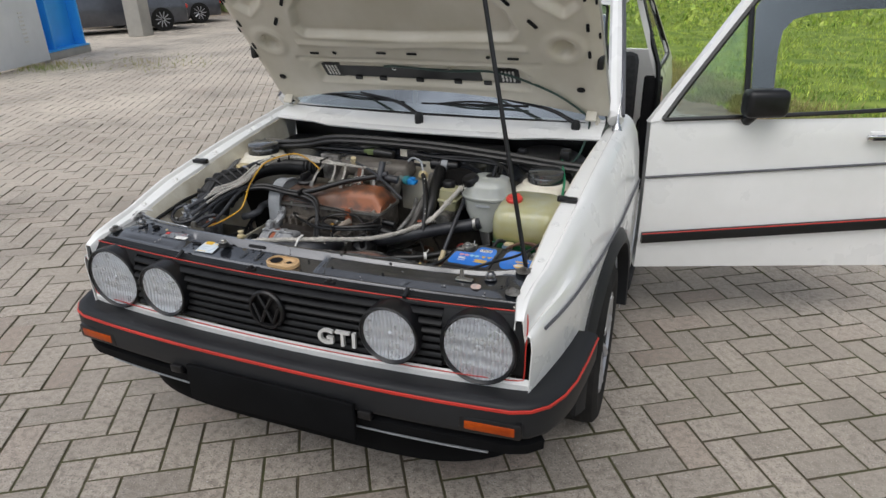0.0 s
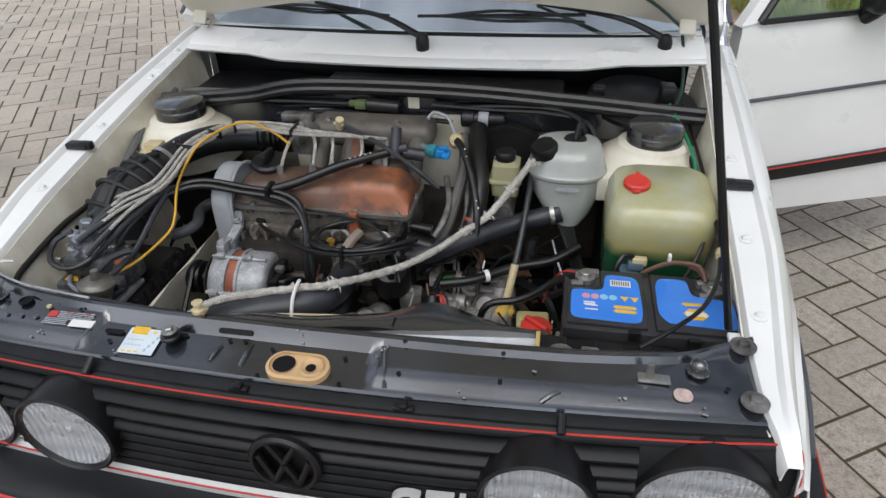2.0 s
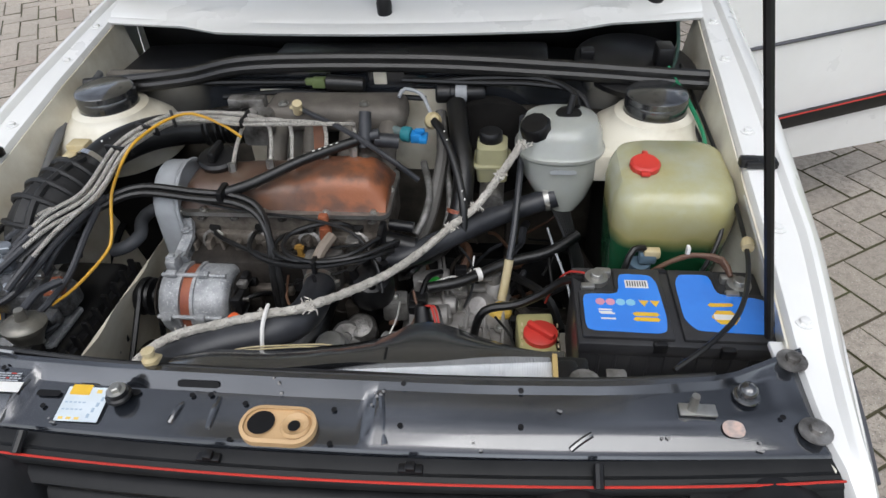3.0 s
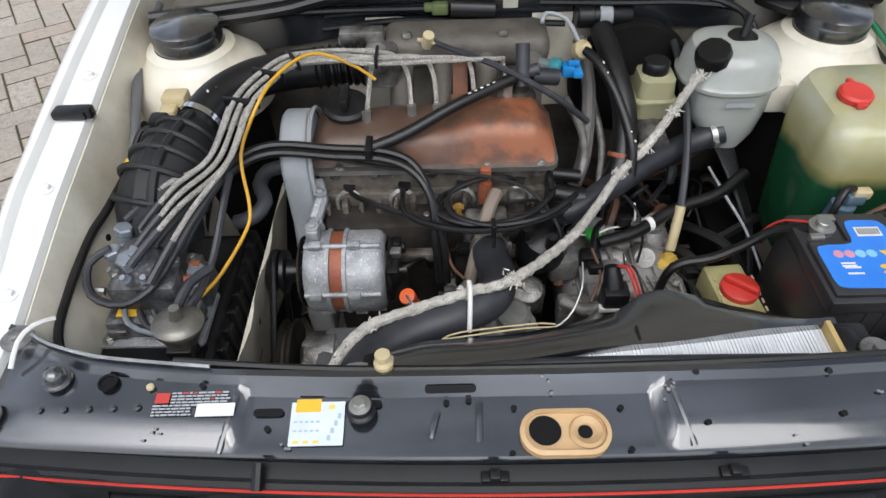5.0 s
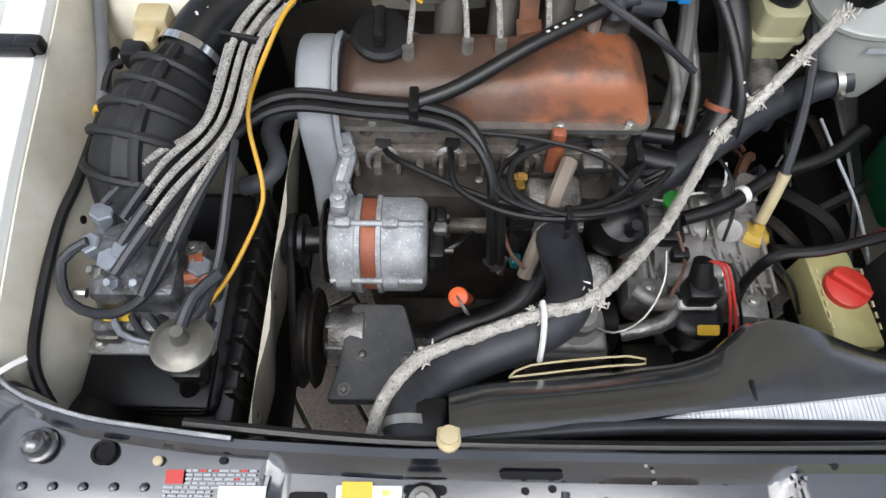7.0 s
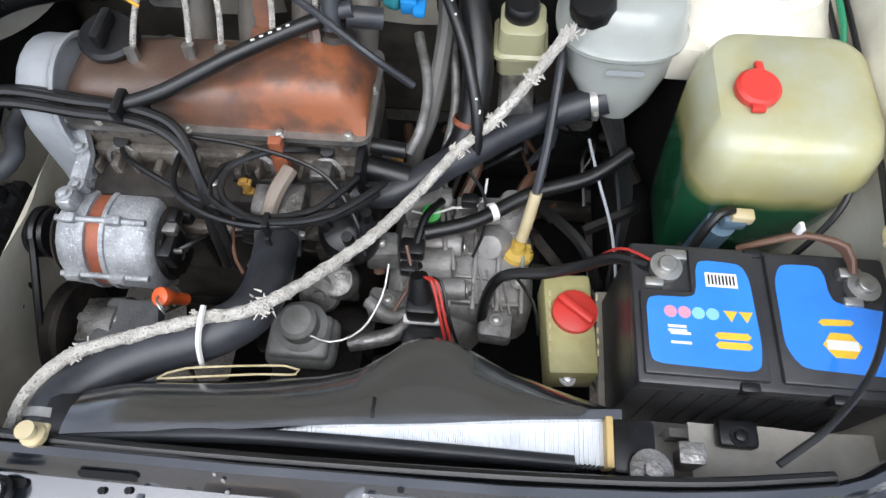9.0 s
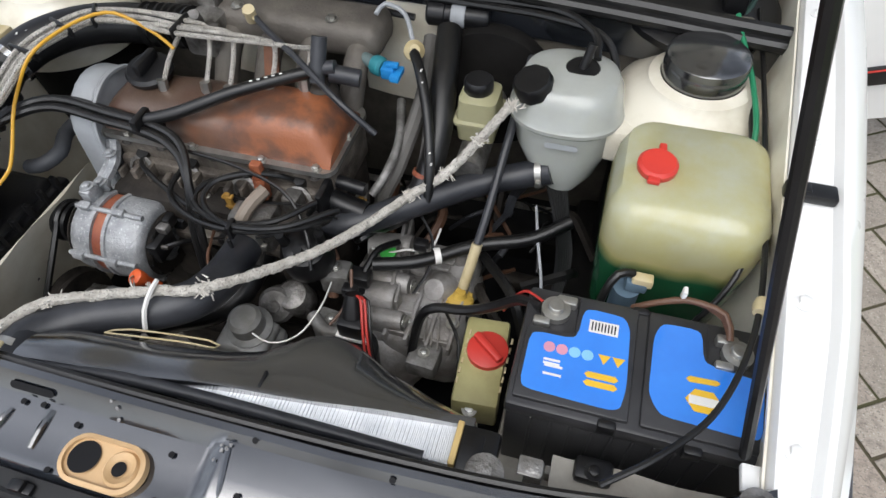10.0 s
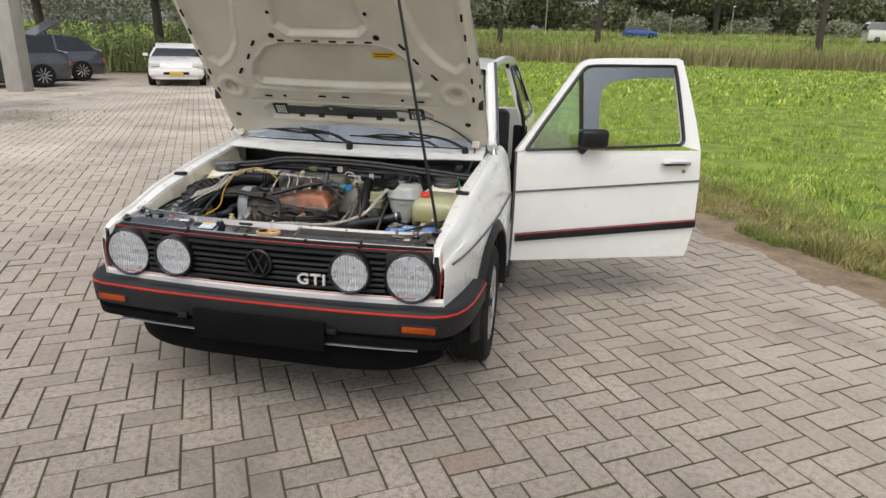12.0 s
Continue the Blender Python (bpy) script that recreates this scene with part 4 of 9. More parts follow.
def bumper_path():
    pts = [V(x, -0.042 + 0.034 * (abs(x) / 0.69) ** 2.5, 0) for x in np.linspace(-0.69, 0.69, 25)]
    side = [V(0.735, 0.010, 0), V(0.772, 0.045, 0), V(0.798, 0.10, 0), V(0.815, 0.17, 0), V(0.826, 0.28, 0), V(0.833, 0.395, 0)]
    return [V(-p.x, p.y, 0) for p in reversed(side)] + pts + side


def sweep(path, prof):
    rows = []
    for i, p in enumerate(path):
        d = (path[min(i + 1, len(path) - 1)] - path[max(i - 1, 0)]).normalized()
        n = V(d.y, -d.x, 0)
        rows.append([p + n * o + V(0, 0, z) for o, z in prof])
    return rows


BP = bumper_path()
bumper = part("front_bumper", rings(sweep(BP, [(-0.085, 0.556), (-0.03, 0.563), (-0.008, 0.562), (0.000, 0.556), (0.002, 0.549), (0.003, 0.52), (0.001, 0.475), (-0.004, 0.462), (-0.03, 0.440), (-0.085, 0.435)])), BUMPER, car, "dark grey plastic front bumper")
part("bumper_stripe", rings(sweep(BP, [(0.001, 0.5515), (0.005, 0.550), (0.005, 0.5435), (0.001, 0.542)])), REDTRIM, bumper, "red trim line along the bumper")
part("lower_lip", rings(sweep(BP[4:-4], [(-0.030, 0.442), (-0.010, 0.436), (-0.014, 0.405), (-0.05, 0.395), (-0.09, 0.40)])), SPOILER, bumper)
part("plate_holder", rbox((0.013, -0.052, 0.437), (0.545, 0.016, 0.118), 0.006), SPOILER, bumper, "blank black number plate holder")
part("pale_strip", rings(sweep(BP[7:-7], [(-0.035, 0.396), (-0.022, 0.394), (-0.022, 0.3895), (-0.035, 0.387)])), GREYCOVER, bumper, "pale strip between bumper and spoiler")
rows = []
for x in np.linspace(-0.690, 0.690, 37):
    k = (abs(x) / 0.690) ** 6
    y = 0.058 + 0.036 * (abs(x) / 0.690) ** 3 + 0.12 * k
    lo = 0.252 + 0.020 * k
    rows.append([V(x, y + 0.03, 0.405), V(x, y + 0.008, 0.392), V(x, y + 0.006, 0.345), V(x, y - 0.010, lo + 0.03), V(x, y - 0.004, lo), V(x, y + 0.05, lo - 0.004), V(x, y + 0.08, 0.32)])
part("front_spoiler", rings(rows), SPOILER, bumper, "black plastic front spoiler")
for s in (-1, 1):
    tilt = Matrix.Rotation(s * radians(4), 3, "Z")
    ind = part("indicator", rbox((s * 0.640, -0.003, 0.492), (0.158, 0.034, 0.046), 0.006, 2, tilt), BLACKPLASTIC, bumper, "indicator housing")
    part("indicator_lens", rbox((s * 0.640, -0.0085, 0.492), (0.128, 0.027, 0.027), 0.004, 2, tilt), ORANGELENS, ind, "orange indicator lens")
    part("tow_cover", rbox((s * 0.31, -0.040, 0.462), (0.04, 0.02, 0.025), 0.004), BLACKPLASTIC, bumper)


def wheel(c, s, turn=0.0):
    R = Matrix.Rotation(radians(turn), 3, "Z")
    ax = R @ V(s, 0, 0)
    c = V(*c)
    tyre = part("tyre", lathe([(0.18, -0.085), (0.265, -0.09), (0.284, -0.075), (0.290, -0.05), (0.290, 0.05), (0.284, 0.078), (0.262, 0.092), (0.20, 0.088), (0.182, 0.075)], c, ax, 56), TYRE, car, "worn black tyre on a silver alloy wheel")
    for k in (-0.045, -0.015, 0.015, 0.045):
        part("tread_groove", lathe([(0.2905, k - 0.004), (0.2915, k), (0.2905, k + 0.004)], c, ax, 56, False), INK, tyre)
    rim = part("rim", lathe([(0.186, 0.078), (0.180, 0.086), (0.172, 0.075), (0.165, 0.05), (0.163, 0.01)], c, ax, 40, False), RIMSILVER, tyre, "silver alloy rim")
    part("brake_disc", lathe([(0.164, 0.012), (0.10, 0.014), (0.06, 0.03), (0.0, 0.031)], c, ax, 32), IRON, tyre)
    part("hub_cap", lathe([(0.055, 0.04), (0.05, 0.064), (0.03, 0.07), (0.0, 0.071)], c, ax, 24), RIMSILVER, tyre)
    u, v, d = frame_of(ax)
    for k in range(8):
        a = 2 * math.pi * k / 8
        p = u * math.cos(a) + v * math.sin(a)
        part("spoke", rod(c + p * 0.05 + d * 0.062, c + p * 0.172 + d * 0.07, 0.016, 0.02, 8), RIMSILVER, tyre)


for s in (-1, 1):
    wheel((s * 0.735, 0.80, 0.290), s, 1.5)
    wheel((s * 0.745, 3.275, 0.290), s)
    part("wheel_housing", solid(rings([[V(s * x, 0.80 - 0.345 * math.cos(a), 0.28 + 0.345 * math.sin(a)) for x in (0.58, 0.80)] for a in np.linspace(0, math.pi, 15)], closed=False, cap=False), 0.004), INTERIOR, car)

# ---- bonnet, raised ----
HA = radians(50)
HY, HZ = V(0, -math.cos(HA), math.sin(HA)), V(0, -math.sin(HA), -math.cos(HA))  # up the bonnet, and out of its underside
HO = V(-0.014, 1.25, 1.0)


def H(x, v, h=0.0):
    """A place on the raised bonnet: across, up from the hinge edge, out of the underside."""
    return HO + V(x, 0, 0) + HY * v + HZ * h


def hood_half(v):
    return float(np.interp(v, [0, 0.06, 0.5, 1.12], [0.722, 0.730, 0.712, 0.668]))


HL = 1.115
def hv(u, v):
    """The hinge edge bows up towards the middle."""
    return v + (HL - v) / HL * 0.118 * (1 - u * u)


rows = [[H(u * hood_half(v), hv(u, v), -0.012 - 0.012 * (1 - u * u)) for u in np.linspace(-1, 1, 17)] for v in np.linspace(0, HL, 14)]
hood = part("bonnet", solid(rings(rows, closed=False, cap=False), 0.003), WHITE, car, "raised white bonnet with cream underside")


def inside(poly, x, v):
    """Signed distance from the outline, below nought inside."""
    best, odd = 9.0, False
    for (ax, av), (bx, bv) in zip(poly, poly[1:] + poly[:1]):
        ex, ev = bx - ax, bv - av
        t = min(1, max(0, ((x - ax) * ex + (v - av) * ev) / (ex * ex + ev * ev)))
        best = min(best, math.hypot(x - ax - t * ex, v - av - t * ev))
        if (av > v) != (bv > v) and x < ax + ex * (v - av) / ev:
            odd = not odd
    return -best if odd else best


LOWPANEL = [(-0.405, 0.412), (-0.43, 0.45), (-0.40, 0.53), (-0.30, 0.63), (-0.22, 0.652), (0.22, 0.652), (0.30, 0.63), (0.40, 0.53), (0.43, 0.45), (0.405, 0.412), (0.0, 0.402)]
HIGHPANEL = [(-0.165, 0.715), (0.165, 0.715), (0.215, 0.76), (0.19, 0.88), (0.10, 1.03), (-0.10, 1.03), (-0.19, 0.88), (-0.215, 0.76)]
SIDEPANEL = [(0.40, 0.86), (0.46, 0.66), (0.53, 0.565), (0.60, 0.515), (0.645, 0.555), (0.652, 0.72), (0.635, 0.95), (0.42, 1.03), (0.34, 1.0)]
MIDSLOT = [(-0.44, 0.162), (0.44, 0.162), (0.45, 0.225), (0.40, 0.262), (-0.40, 0.262), (-0.45, 0.225)]


def under(u, v):
    """Relief of the stamped inner frame: ribs stand proud, panels are sunk with a fine bead round them."""
    x = u * hood_half(v)
    edge = min((1 - abs(u)) * hood_half(v), v, HL - v)
    h = 0.004 + 0.020 * min(1, edge / 0.035)

    def sunk(d, depth):
        return depth * min(1, max(0, 0.5 - d / 0.016)) - 0.0035 * math.exp(-((d - 0.014) / 0.007) ** 2) + 0.002 * math.exp(-((d + 0.015) / 0.005) ** 2)
    sink = sunk(inside(LOWPANEL, x, v), 0.022) + sunk(inside(HIGHPANEL, x, v), 0.020) + sunk(inside(SIDEPANEL, abs(x), v), 0.020) + sunk(inside(MIDSLOT, x, v), 0.016)
    d = math.hypot(abs(x) - 0.588, v - 0.370)
    sink += 0.026 * min(1, max(0, 0.5 - (d - 0.036) / 0.008)) - 0.007 * math.exp(-((d - 0.060) / 0.016) ** 2)
    # the raised fold between the panels and the hinge end, with its pressed hollow
    sink -= 0.008 * math.exp(-((v - 0.365 - 0.006 * math.sin(9 * x)) / 0.014) ** 2) * (1 if abs(x) < 0.46 else 0)
    sink += 0.009 * math.exp(-((x + 0.20) / 0.07) ** 2 - ((v - 0.362) / 0.018) ** 2)
    sink += 0.006 * math.exp(-((v - 0.285) / 0.008) ** 2) * (1 if abs(x) < 0.50 else 0)
    return h - sink


rows = []
for v in np.linspace(0.004, HL - 0.004, 170):
    rows.append([H(u * hood_half(v) * 0.995, hv(u, v), under(u, hv(u, v))) for u in np.linspace(-1, 1, 190)])
inner = part("inner_frame", rings(rows, closed=False, cap=False), CREAM, hood, "cream stamped inner frame", 60)
def hslot(x, v, w, h, ang=0):
    c, sn = math.cos(radians(ang)), math.sin(radians(ang))
    u = x / hood_half(v)
    m = frame_m(H(x, v, under(u, v) + 0.0022), V(1, 0, 0) * c + HY * sn, V(1, 0, 0) * -sn + HY * c)
    part("slot", prism(round_rect(w, h, min(w, h) * 0.45, 3), 0.0015, m), INK, inner, "dark slot")


for s in (-1, 1):
    for x, v, w, h, a in ((0.672, 0.348, 0.011, 0.034, 0), (0.672, 0.467, 0.011, 0.034, 0), (0.668, 0.591, 0.011, 0.036, 0), (0.660, 0.716, 0.011, 0.036, 0), (0.652, 0.818, 0.011, 0.04, 0), (0.364, 0.655, 0.042, 0.013, 128), (0.418, 0.573, 0.040, 0.013, 124), (0.494, 0.480, 0.046, 0.014, 128),
                        (0.404, 0.318, 0.042, 0.011, 0), (0.313, 0.322, 0.018, 0.014, 30), (0.632, 0.171, 0.030, 0.026, 0), (0.706, 0.42, 0.008, 0.026, 0), (0.700, 0.56, 0.008, 0.026, 0), (0.253, 0.703, 0.030, 0.028, 0), (0.227, 0.830, 0.018, 0.018, 0)):
        hslot(s * x, v, w, h, a if s > 0 else -a)
    part("bonnet_stop", rbox(H(s * 0.705, 0.30, 0.012), (0.022, 0.03, 0.05), 0.005), RUBBER, hood)
    # hinge
    part("hinge", join(tube([H(s * 0.665, 0.02, 0.01), V(s * 0.668, 1.24, 0.985), V(s * 0.67, 1.21, 0.965)], 0.010, 8), rbox(H(s * 0.665, 0.05, 0.012), (0.04, 0.1, 0.01), 0.003, 2, Matrix.Rotation(HA - math.pi, 3, "X"))), CREAM, hood)
for x in (-0.215, -0.132, -0.048, 0.04, 0.125, 0.21):
    hslot(x, 0.676, 0.036, 0.009)
for x in (-0.108, 0.017):
    hslot(x, 0.328, 0.042, 0.011)
part("washer_strip", prism(round_rect(0.60, 0.058, 0.004, 2), 0.004, frame_m(H(-0.04, 0.205, 0.006), (1, 0, 0), HY)), BLACKPLASTIC, hood, "black plastic strip under the bonnet")
for s in (-1, 1):
    part("vent_field", prism(round_rect(0.085, 0.075, 0.004, 2), 0.004, frame_m(H(s * 0.37 - 0.005, 0.21, 0.006), (1, 0, 0), HY)), BLACKPLASTIC, hood)
    for k in range(4):
        for j in range(3):
            part("vent_bar", prism(round_rect(0.007, 0.016, 0.003, 2), 0.003, frame_m(H(s * 0.37 - 0.005 + 0.014 * (k - 1.5), 0.21 + 0.019 * (j - 1), 0.011), (1, 0, 0), HY)), LABELWHITE, hood)
for x in (-0.27, -0.16, 0.0, 0.16, 0.28):
    part("strip_tab", prism(round_rect(0.03, 0.03, 0.003, 2), 0.006, frame_m(H(x, 0.165, 0.010), (1, 0, 0), HY)), BLACKPLASTIC, hood)
for x in (-0.09, 0.14):
    part("nozzle", lathe([(0.012, 0), (0.010, 0.008), (0.004, 0.012)], H(x, 0.235, 0.01), HZ, 12), CHROME, hood)
part("washer_hose", tube([H(-0.13, 0.245, 0.016), H(-0.05, 0.25, 0.02), H(0.14, 0.235, 0.02), H(0.33, 0.235, 0.018), H(0.52, 0.16, 0.03), H(0.63, 0.06, 0.035), V(0.645, 1.20, 0.98), V(0.64, 1.05, 0.90), V(0.60, 0.94, 0.86)], 0.0042, 7), surf("green_grey_hose", (0.03, 0.07, 0.055), (0.02, 0.04, 0.035), 0.4), hood)
lb = sticker("bonnet_label", frame_m(H(0.262, 0.586, 0.0065), (1, 0, 0), HY), 0.115, 0.036, LABELYELLOW, [(-0.045, 0.004, 0.09, 0.006, INK), (-0.045, -0.008, 0.07, 0.005, INK)], "yellow warning label", hood)
part("bonnet_prop", tube([V(0.641, 0.297, 0.785), V(0.557, 0.348, 1.15), V(0.408, 0.446, 1.80)], 0.0062, 8), BLACKPLASTIC, car, "black bonnet prop rod")
part("prop_clip", lathe([(0.016, 0), (0.014, 0.02), (0.009, 0.03)], H(0.386, 1.06, 0.02), HZ, 12), BLACKPLASTIC, hood)

# ---- open door ----
DA = radians(20)
DE, DN = V(math.cos(DA), math.sin(DA), 0), V(math.sin(DA), -math.cos(DA), 0)  # along the door, and out of its outer face
DO = V(0.85, 1.46, 0)


def D(u, z, out=0.0):
    lean = 0.35 * max(z - 0.93, 0) + 0.02 * max(0, 0.6 - z) ** 2 * 8
    return DO + DE * u + V(0, 0, z) + DN * (out - lean)


def edge_u(z):
    return float(np.interp(z, [0.29, 0.36, 0.47, 0.77, 0.95, 1.45], [1.105, 1.120, 1.130, 1.122, 1.106, 1.013]))


rows = []
for z in (0.29, 0.33, 0.42, 0.50, 0.60, 0.695, 0.715, 0.735, 0.80, 0.86, 0.92, 0.945):
    rows.append([D(u * edge_u(z), z, 0.006 * math.sin(math.pi * (z - 0.29) / 0.65)) for u in np.linspace(0.0, 1, 14)])
skin = rings(rows, closed=False, cap=False)
door = part("open_door", solid(skin, -0.05), WHITE, car, "open white driver's door with black mirror")
# window frame
fo = [(-0.01, 0.94), (0.10, 1.07), (0.19, 1.175), (0.30, 1.31), (0.372, 1.398), (0.40, 1.424), (0.44, 1.440), (0.55, 1.449), (0.76, 1.453), (0.985, 1.456), (1.013, 1.443), (1.050, 1.28), (1.083, 1.11), (1.098, 1.00), (1.103, 0.965), (1.105, 0.945)]
fi = [(0.048, 0.95), (0.135, 1.062), (0.22, 1.165), (0.32, 1.285), (0.395, 1.374), (0.415, 1.392), (0.445, 1.402), (0.55, 1.406), (0.76, 1.408), (0.940, 1.410), (0.963, 1.394), (0.978, 1.28), (0.993, 1.11), (0.998, 1.02), (0.992, 0.990), (0.966, 0.976)]
part("window_frame", rings([[D(*a, 0.008), D(*b, 0.008), D(*b, -0.03), D(*a, -0.03)] for a, b in zip(fo, fi)]), WHITE, door)
part("window_seal", tube([D(u, z, 0.010) for u, z in fi], 0.011, 7, 0.03), BLACKPLASTIC, door)
part("divider", tube([D(0.372, 0.955, 0.012), D(0.385, 1.36, 0.012)], 0.012, 7, 0.05), BLACKPLASTIC, door)
bm = bmesh.new()
bm.faces.new([bm.verts.new(D(u, z, 0.004)) for u, z in ((0.05, 0.955), (0.372, 0.955), (0.385, 1.365))])
part("quarter_light", solid(bm, 0.004), GREENGLASS, door, "fixed front quarter light").visible_shadow = False
bm = bmesh.new()
bm.faces.new([bm.verts.new(D(u, z, 0.018)) for u, z in ((0.386, 0.972), (0.398, 1.355), (0.415, 1.382), (0.445, 1.396), (0.60, 1.401), (0.935, 1.404), (0.950, 1.394), (0.948, 1.348), (0.78, 1.345), (0.62, 1.333), (0.545, 1.312), (0.505, 1.272), (0.488, 1.20), (0.478, 1.08), (0.470, 0.974))])
part("wind_deflector", solid(bm, 0.003), SMOKED, door, "smoked plastic wind deflector along the window").visible_shadow = False
part("belt_seal", tube([D(0.05, 0.952, 0.016), D(0.6, 0.965, 0.016), D(0.960, 0.978, 0.016)], 0.009, 6, 0.05), BLACKPLASTIC, door)
part("door_moulding", tube([D(u, 0.712 + 0.05 * u, 0.011) for u in np.linspace(0.0, 1.122, 9)], 0.0055, 6, 0.05), TRIMGREY, door, "thin dark side moulding")
part("lower_trim", rings([[D(u, 0.415 + 0.060 * u, 0.004), D(u, 0.415 + 0.060 * u, 0.022), D(u, 0.440 + 0.060 * u, 0.026), D(u, 0.462 + 0.060 * u, 0.018), D(u, 0.462 + 0.060 * u, 0.004)] for u in np.linspace(0.012, 1.128, 9)]), BLACKPLASTIC, door, "wide black lower moulding")
part("red_line", tube([D(u, 0.4585 + 0.060 * u, 0.0195) for u in np.linspace(0.012, 1.128, 9)], 0.0028, 6, 0.05), REDTRIM, door)
part("mirror_arm", tube([D(0.37, 0.945, 0.02), D(0.375, 0.965, 0.05), D(0.385, 0.985, 0.07)], 0.022, 10), BLACKPLASTIC, door)
part("mirror", rbox(D(0.418, 1.02, 0.080), (0.165, 0.085, 0.108), 0.026, 4, Matrix.Rotation(DA, 3, "Z")), BLACKPLASTIC, door, "black door mirror")
part("handle_recess", rbox(D(0.955, 0.872, 0.0095), (0.165, 0.008, 0.042), 0.01, 3, Matrix.Rotation(DA, 3, "Z")), WHITE, door)
hd = part("door_handle", rbox(D(0.948, 0.872, 0.026), (0.185, 0.014, 0.022), 0.006, 3, Matrix.Rotation(DA, 3, "Z")), CHROME, door, "chrome pull handle with black grip")
part("grip", rbox(D(0.942, 0.868, 0.0345), (0.13, 0.006, 0.012), 0.002, 2, Matrix.Rotation(DA, 3, "Z")), BLACKPLASTIC, hd)
part("lock", lathe([(0.013, 0), (0.012, 0.006), (0.0, 0.007)], D(1.01, 0.828, 0.008), DN, 16), CHROME, door)
part("inner_card", rbox(D(0.56, 0.62, -0.055), (1.04, 0.02, 0.55), 0.01, 2, Matrix.Rotation(DA, 3, "Z")), INTERIOR, door)


# ---- ground, paving, grass and the distance ----
SOIL = surf("sandy_soil", (0.26, 0.20, 0.14), (0.18, 0.14, 0.10), 0.95, scale=2.5, fine=60, bump=0.5)
JOINT = surf("mossy_joint_sand", (0.085, 0.068, 0.045), (0.075, 0.080, 0.030), 0.95, scale=5, fine=90, bump=0.4)


def paving(name, island):
    """Concrete stones: pale and dark grit, a tone of its own for each stone, some reddish, damp stains, sand dust and
    painted grazing brightness.
    """
    m = bpy.data.materials.new(name)
    m.use_nodes = True
    t = m.node_tree
    N, L = t.nodes, t.links
    b = N["Principled BSDF"]
    geo = N.new("ShaderNodeNewGeometry")

    def noise_fac(scale, lo, hi, detail=4):
        n, r = N.new("ShaderNodeTexNoise"), N.new("ShaderNodeMapRange")
        n.inputs["Scale"].default_value, n.inputs["Detail"].default_value = scale, detail
        r.inputs["From Min"].default_value, r.inputs["From Max"].default_value = lo, hi
        L.new(geo.outputs["Position"], n.inputs["Vector"])
        L.new(n.outputs["Fac"], r.inputs["Value"])
        return r.outputs["Result"]

    def blend(fac, a, bcol, mode="MIX"):
        x = N.new("ShaderNodeMix")
        x.data_type, x.blend_type = "RGBA", mode
        L.new(fac, x.inputs["Factor"])
        for key, v in (("A", a), ("B", bcol)):
            if isinstance(v, tuple):
                x.inputs[key].default_value = (*v, 1)
            else:
                L.new(v, x.inputs[key])
        return x.outputs["Result"]

    if island:
        rnd = geo.outputs["Random Per Island"]
    else:
        rnd = N.new("ShaderNodeObjectInfo").outputs["Random"]
    col = blend(noise_fac(1.3, 0.35, 0.65), (0.41, 0.36, 0.305), (0.32, 0.28, 0.235))
    red = N.new("ShaderNodeMapRange")
    red.inputs["From Min"].default_value, red.inputs["From Max"].default_value = 0.86, 1.0
    L.new(rnd, red.inputs["Value"])
    col = blend(red.outputs["Result"], col, (0.34, 0.255, 0.205))
    tone, mr = N.new("ShaderNodeHueSaturation"), N.new("ShaderNodeMapRange")
    wh = N.new("ShaderNodeTexWhiteNoise")
    wh.noise_dimensions = "1D"
    L.new(rnd, wh.inputs["W"])
    mr.inputs["To Min"].default_value, mr.inputs["To Max"].default_value = 0.80, 1.14
    L.new(wh.outputs["Value"], mr.inputs["Value"])
    L.new(mr.outputs["Result"], tone.inputs["Value"])
    L.new(col, tone.inputs["Color"])
    col = tone.outputs["Color"]
    col = blend(noise_fac(38, 0.45, 0.75), col, (0.20, 0.175, 0.145))
    col = blend(noise_fac(150, 0.54, 0.66), col, (0.17, 0.15, 0.13))
    col = blend(noise_fac(210, 0.62, 0.70), col, (0.60, 0.57, 0.52))
    col = blend(noise_fac(0.85, 0.60, 0.72, 6), col, (0.155, 0.135, 0.115))
    # sand blown over the yard's far corner, widened to paint in grazing brightness
    dist, sand, far = N.new("ShaderNodeVectorMath"), N.new("ShaderNodeMapRange"), N.new("ShaderNodeMath")
    dist.operation = "DISTANCE"
    dist.inputs[1].default_value = (-10.5, 8.5, 0)
    L.new(geo.outputs["Position"], dist.inputs[0])
    sand.inputs["From Min"].default_value, sand.inputs["From Max"].default_value, sand.inputs["To Min"].default_value, sand.inputs["To Max"].default_value = 13.5, 6.0, 0.0, 0.92
    L.new(dist.outputs["Value"], sand.inputs["Value"])
    far.operation = "MULTIPLY"
    L.new(sand.outputs["Result"], far.inputs[0])
    L.new(noise_fac(0.7, 0.25, 0.6, 6), far.inputs[1])
    col = blend(far.outputs["Value"], col, (0.64, 0.57, 0.475))
    # pale dust trodden over the stones beside the meadow
    near, dust, worn = N.new("ShaderNodeVectorMath"), N.new("ShaderNodeMapRange"), N.new("ShaderNodeMath")
    near.operation = "DISTANCE"
    near.inputs[1].default_value = (3.6, 1.6, 0)
    L.new(geo.outputs["Position"], near.inputs[0])
    dust.inputs["From Min"].default_value, dust.inputs["From Max"].default_value, dust.inputs["To Min"].default_value, dust.inputs["To Max"].default_value = 3.2, 0.9, 0.0, 0.5
    L.new(near.outputs["Value"], dust.inputs["Value"])
    worn.operation = "MULTIPLY"
    L.new(dust.outputs["Result"], worn.inputs[0])
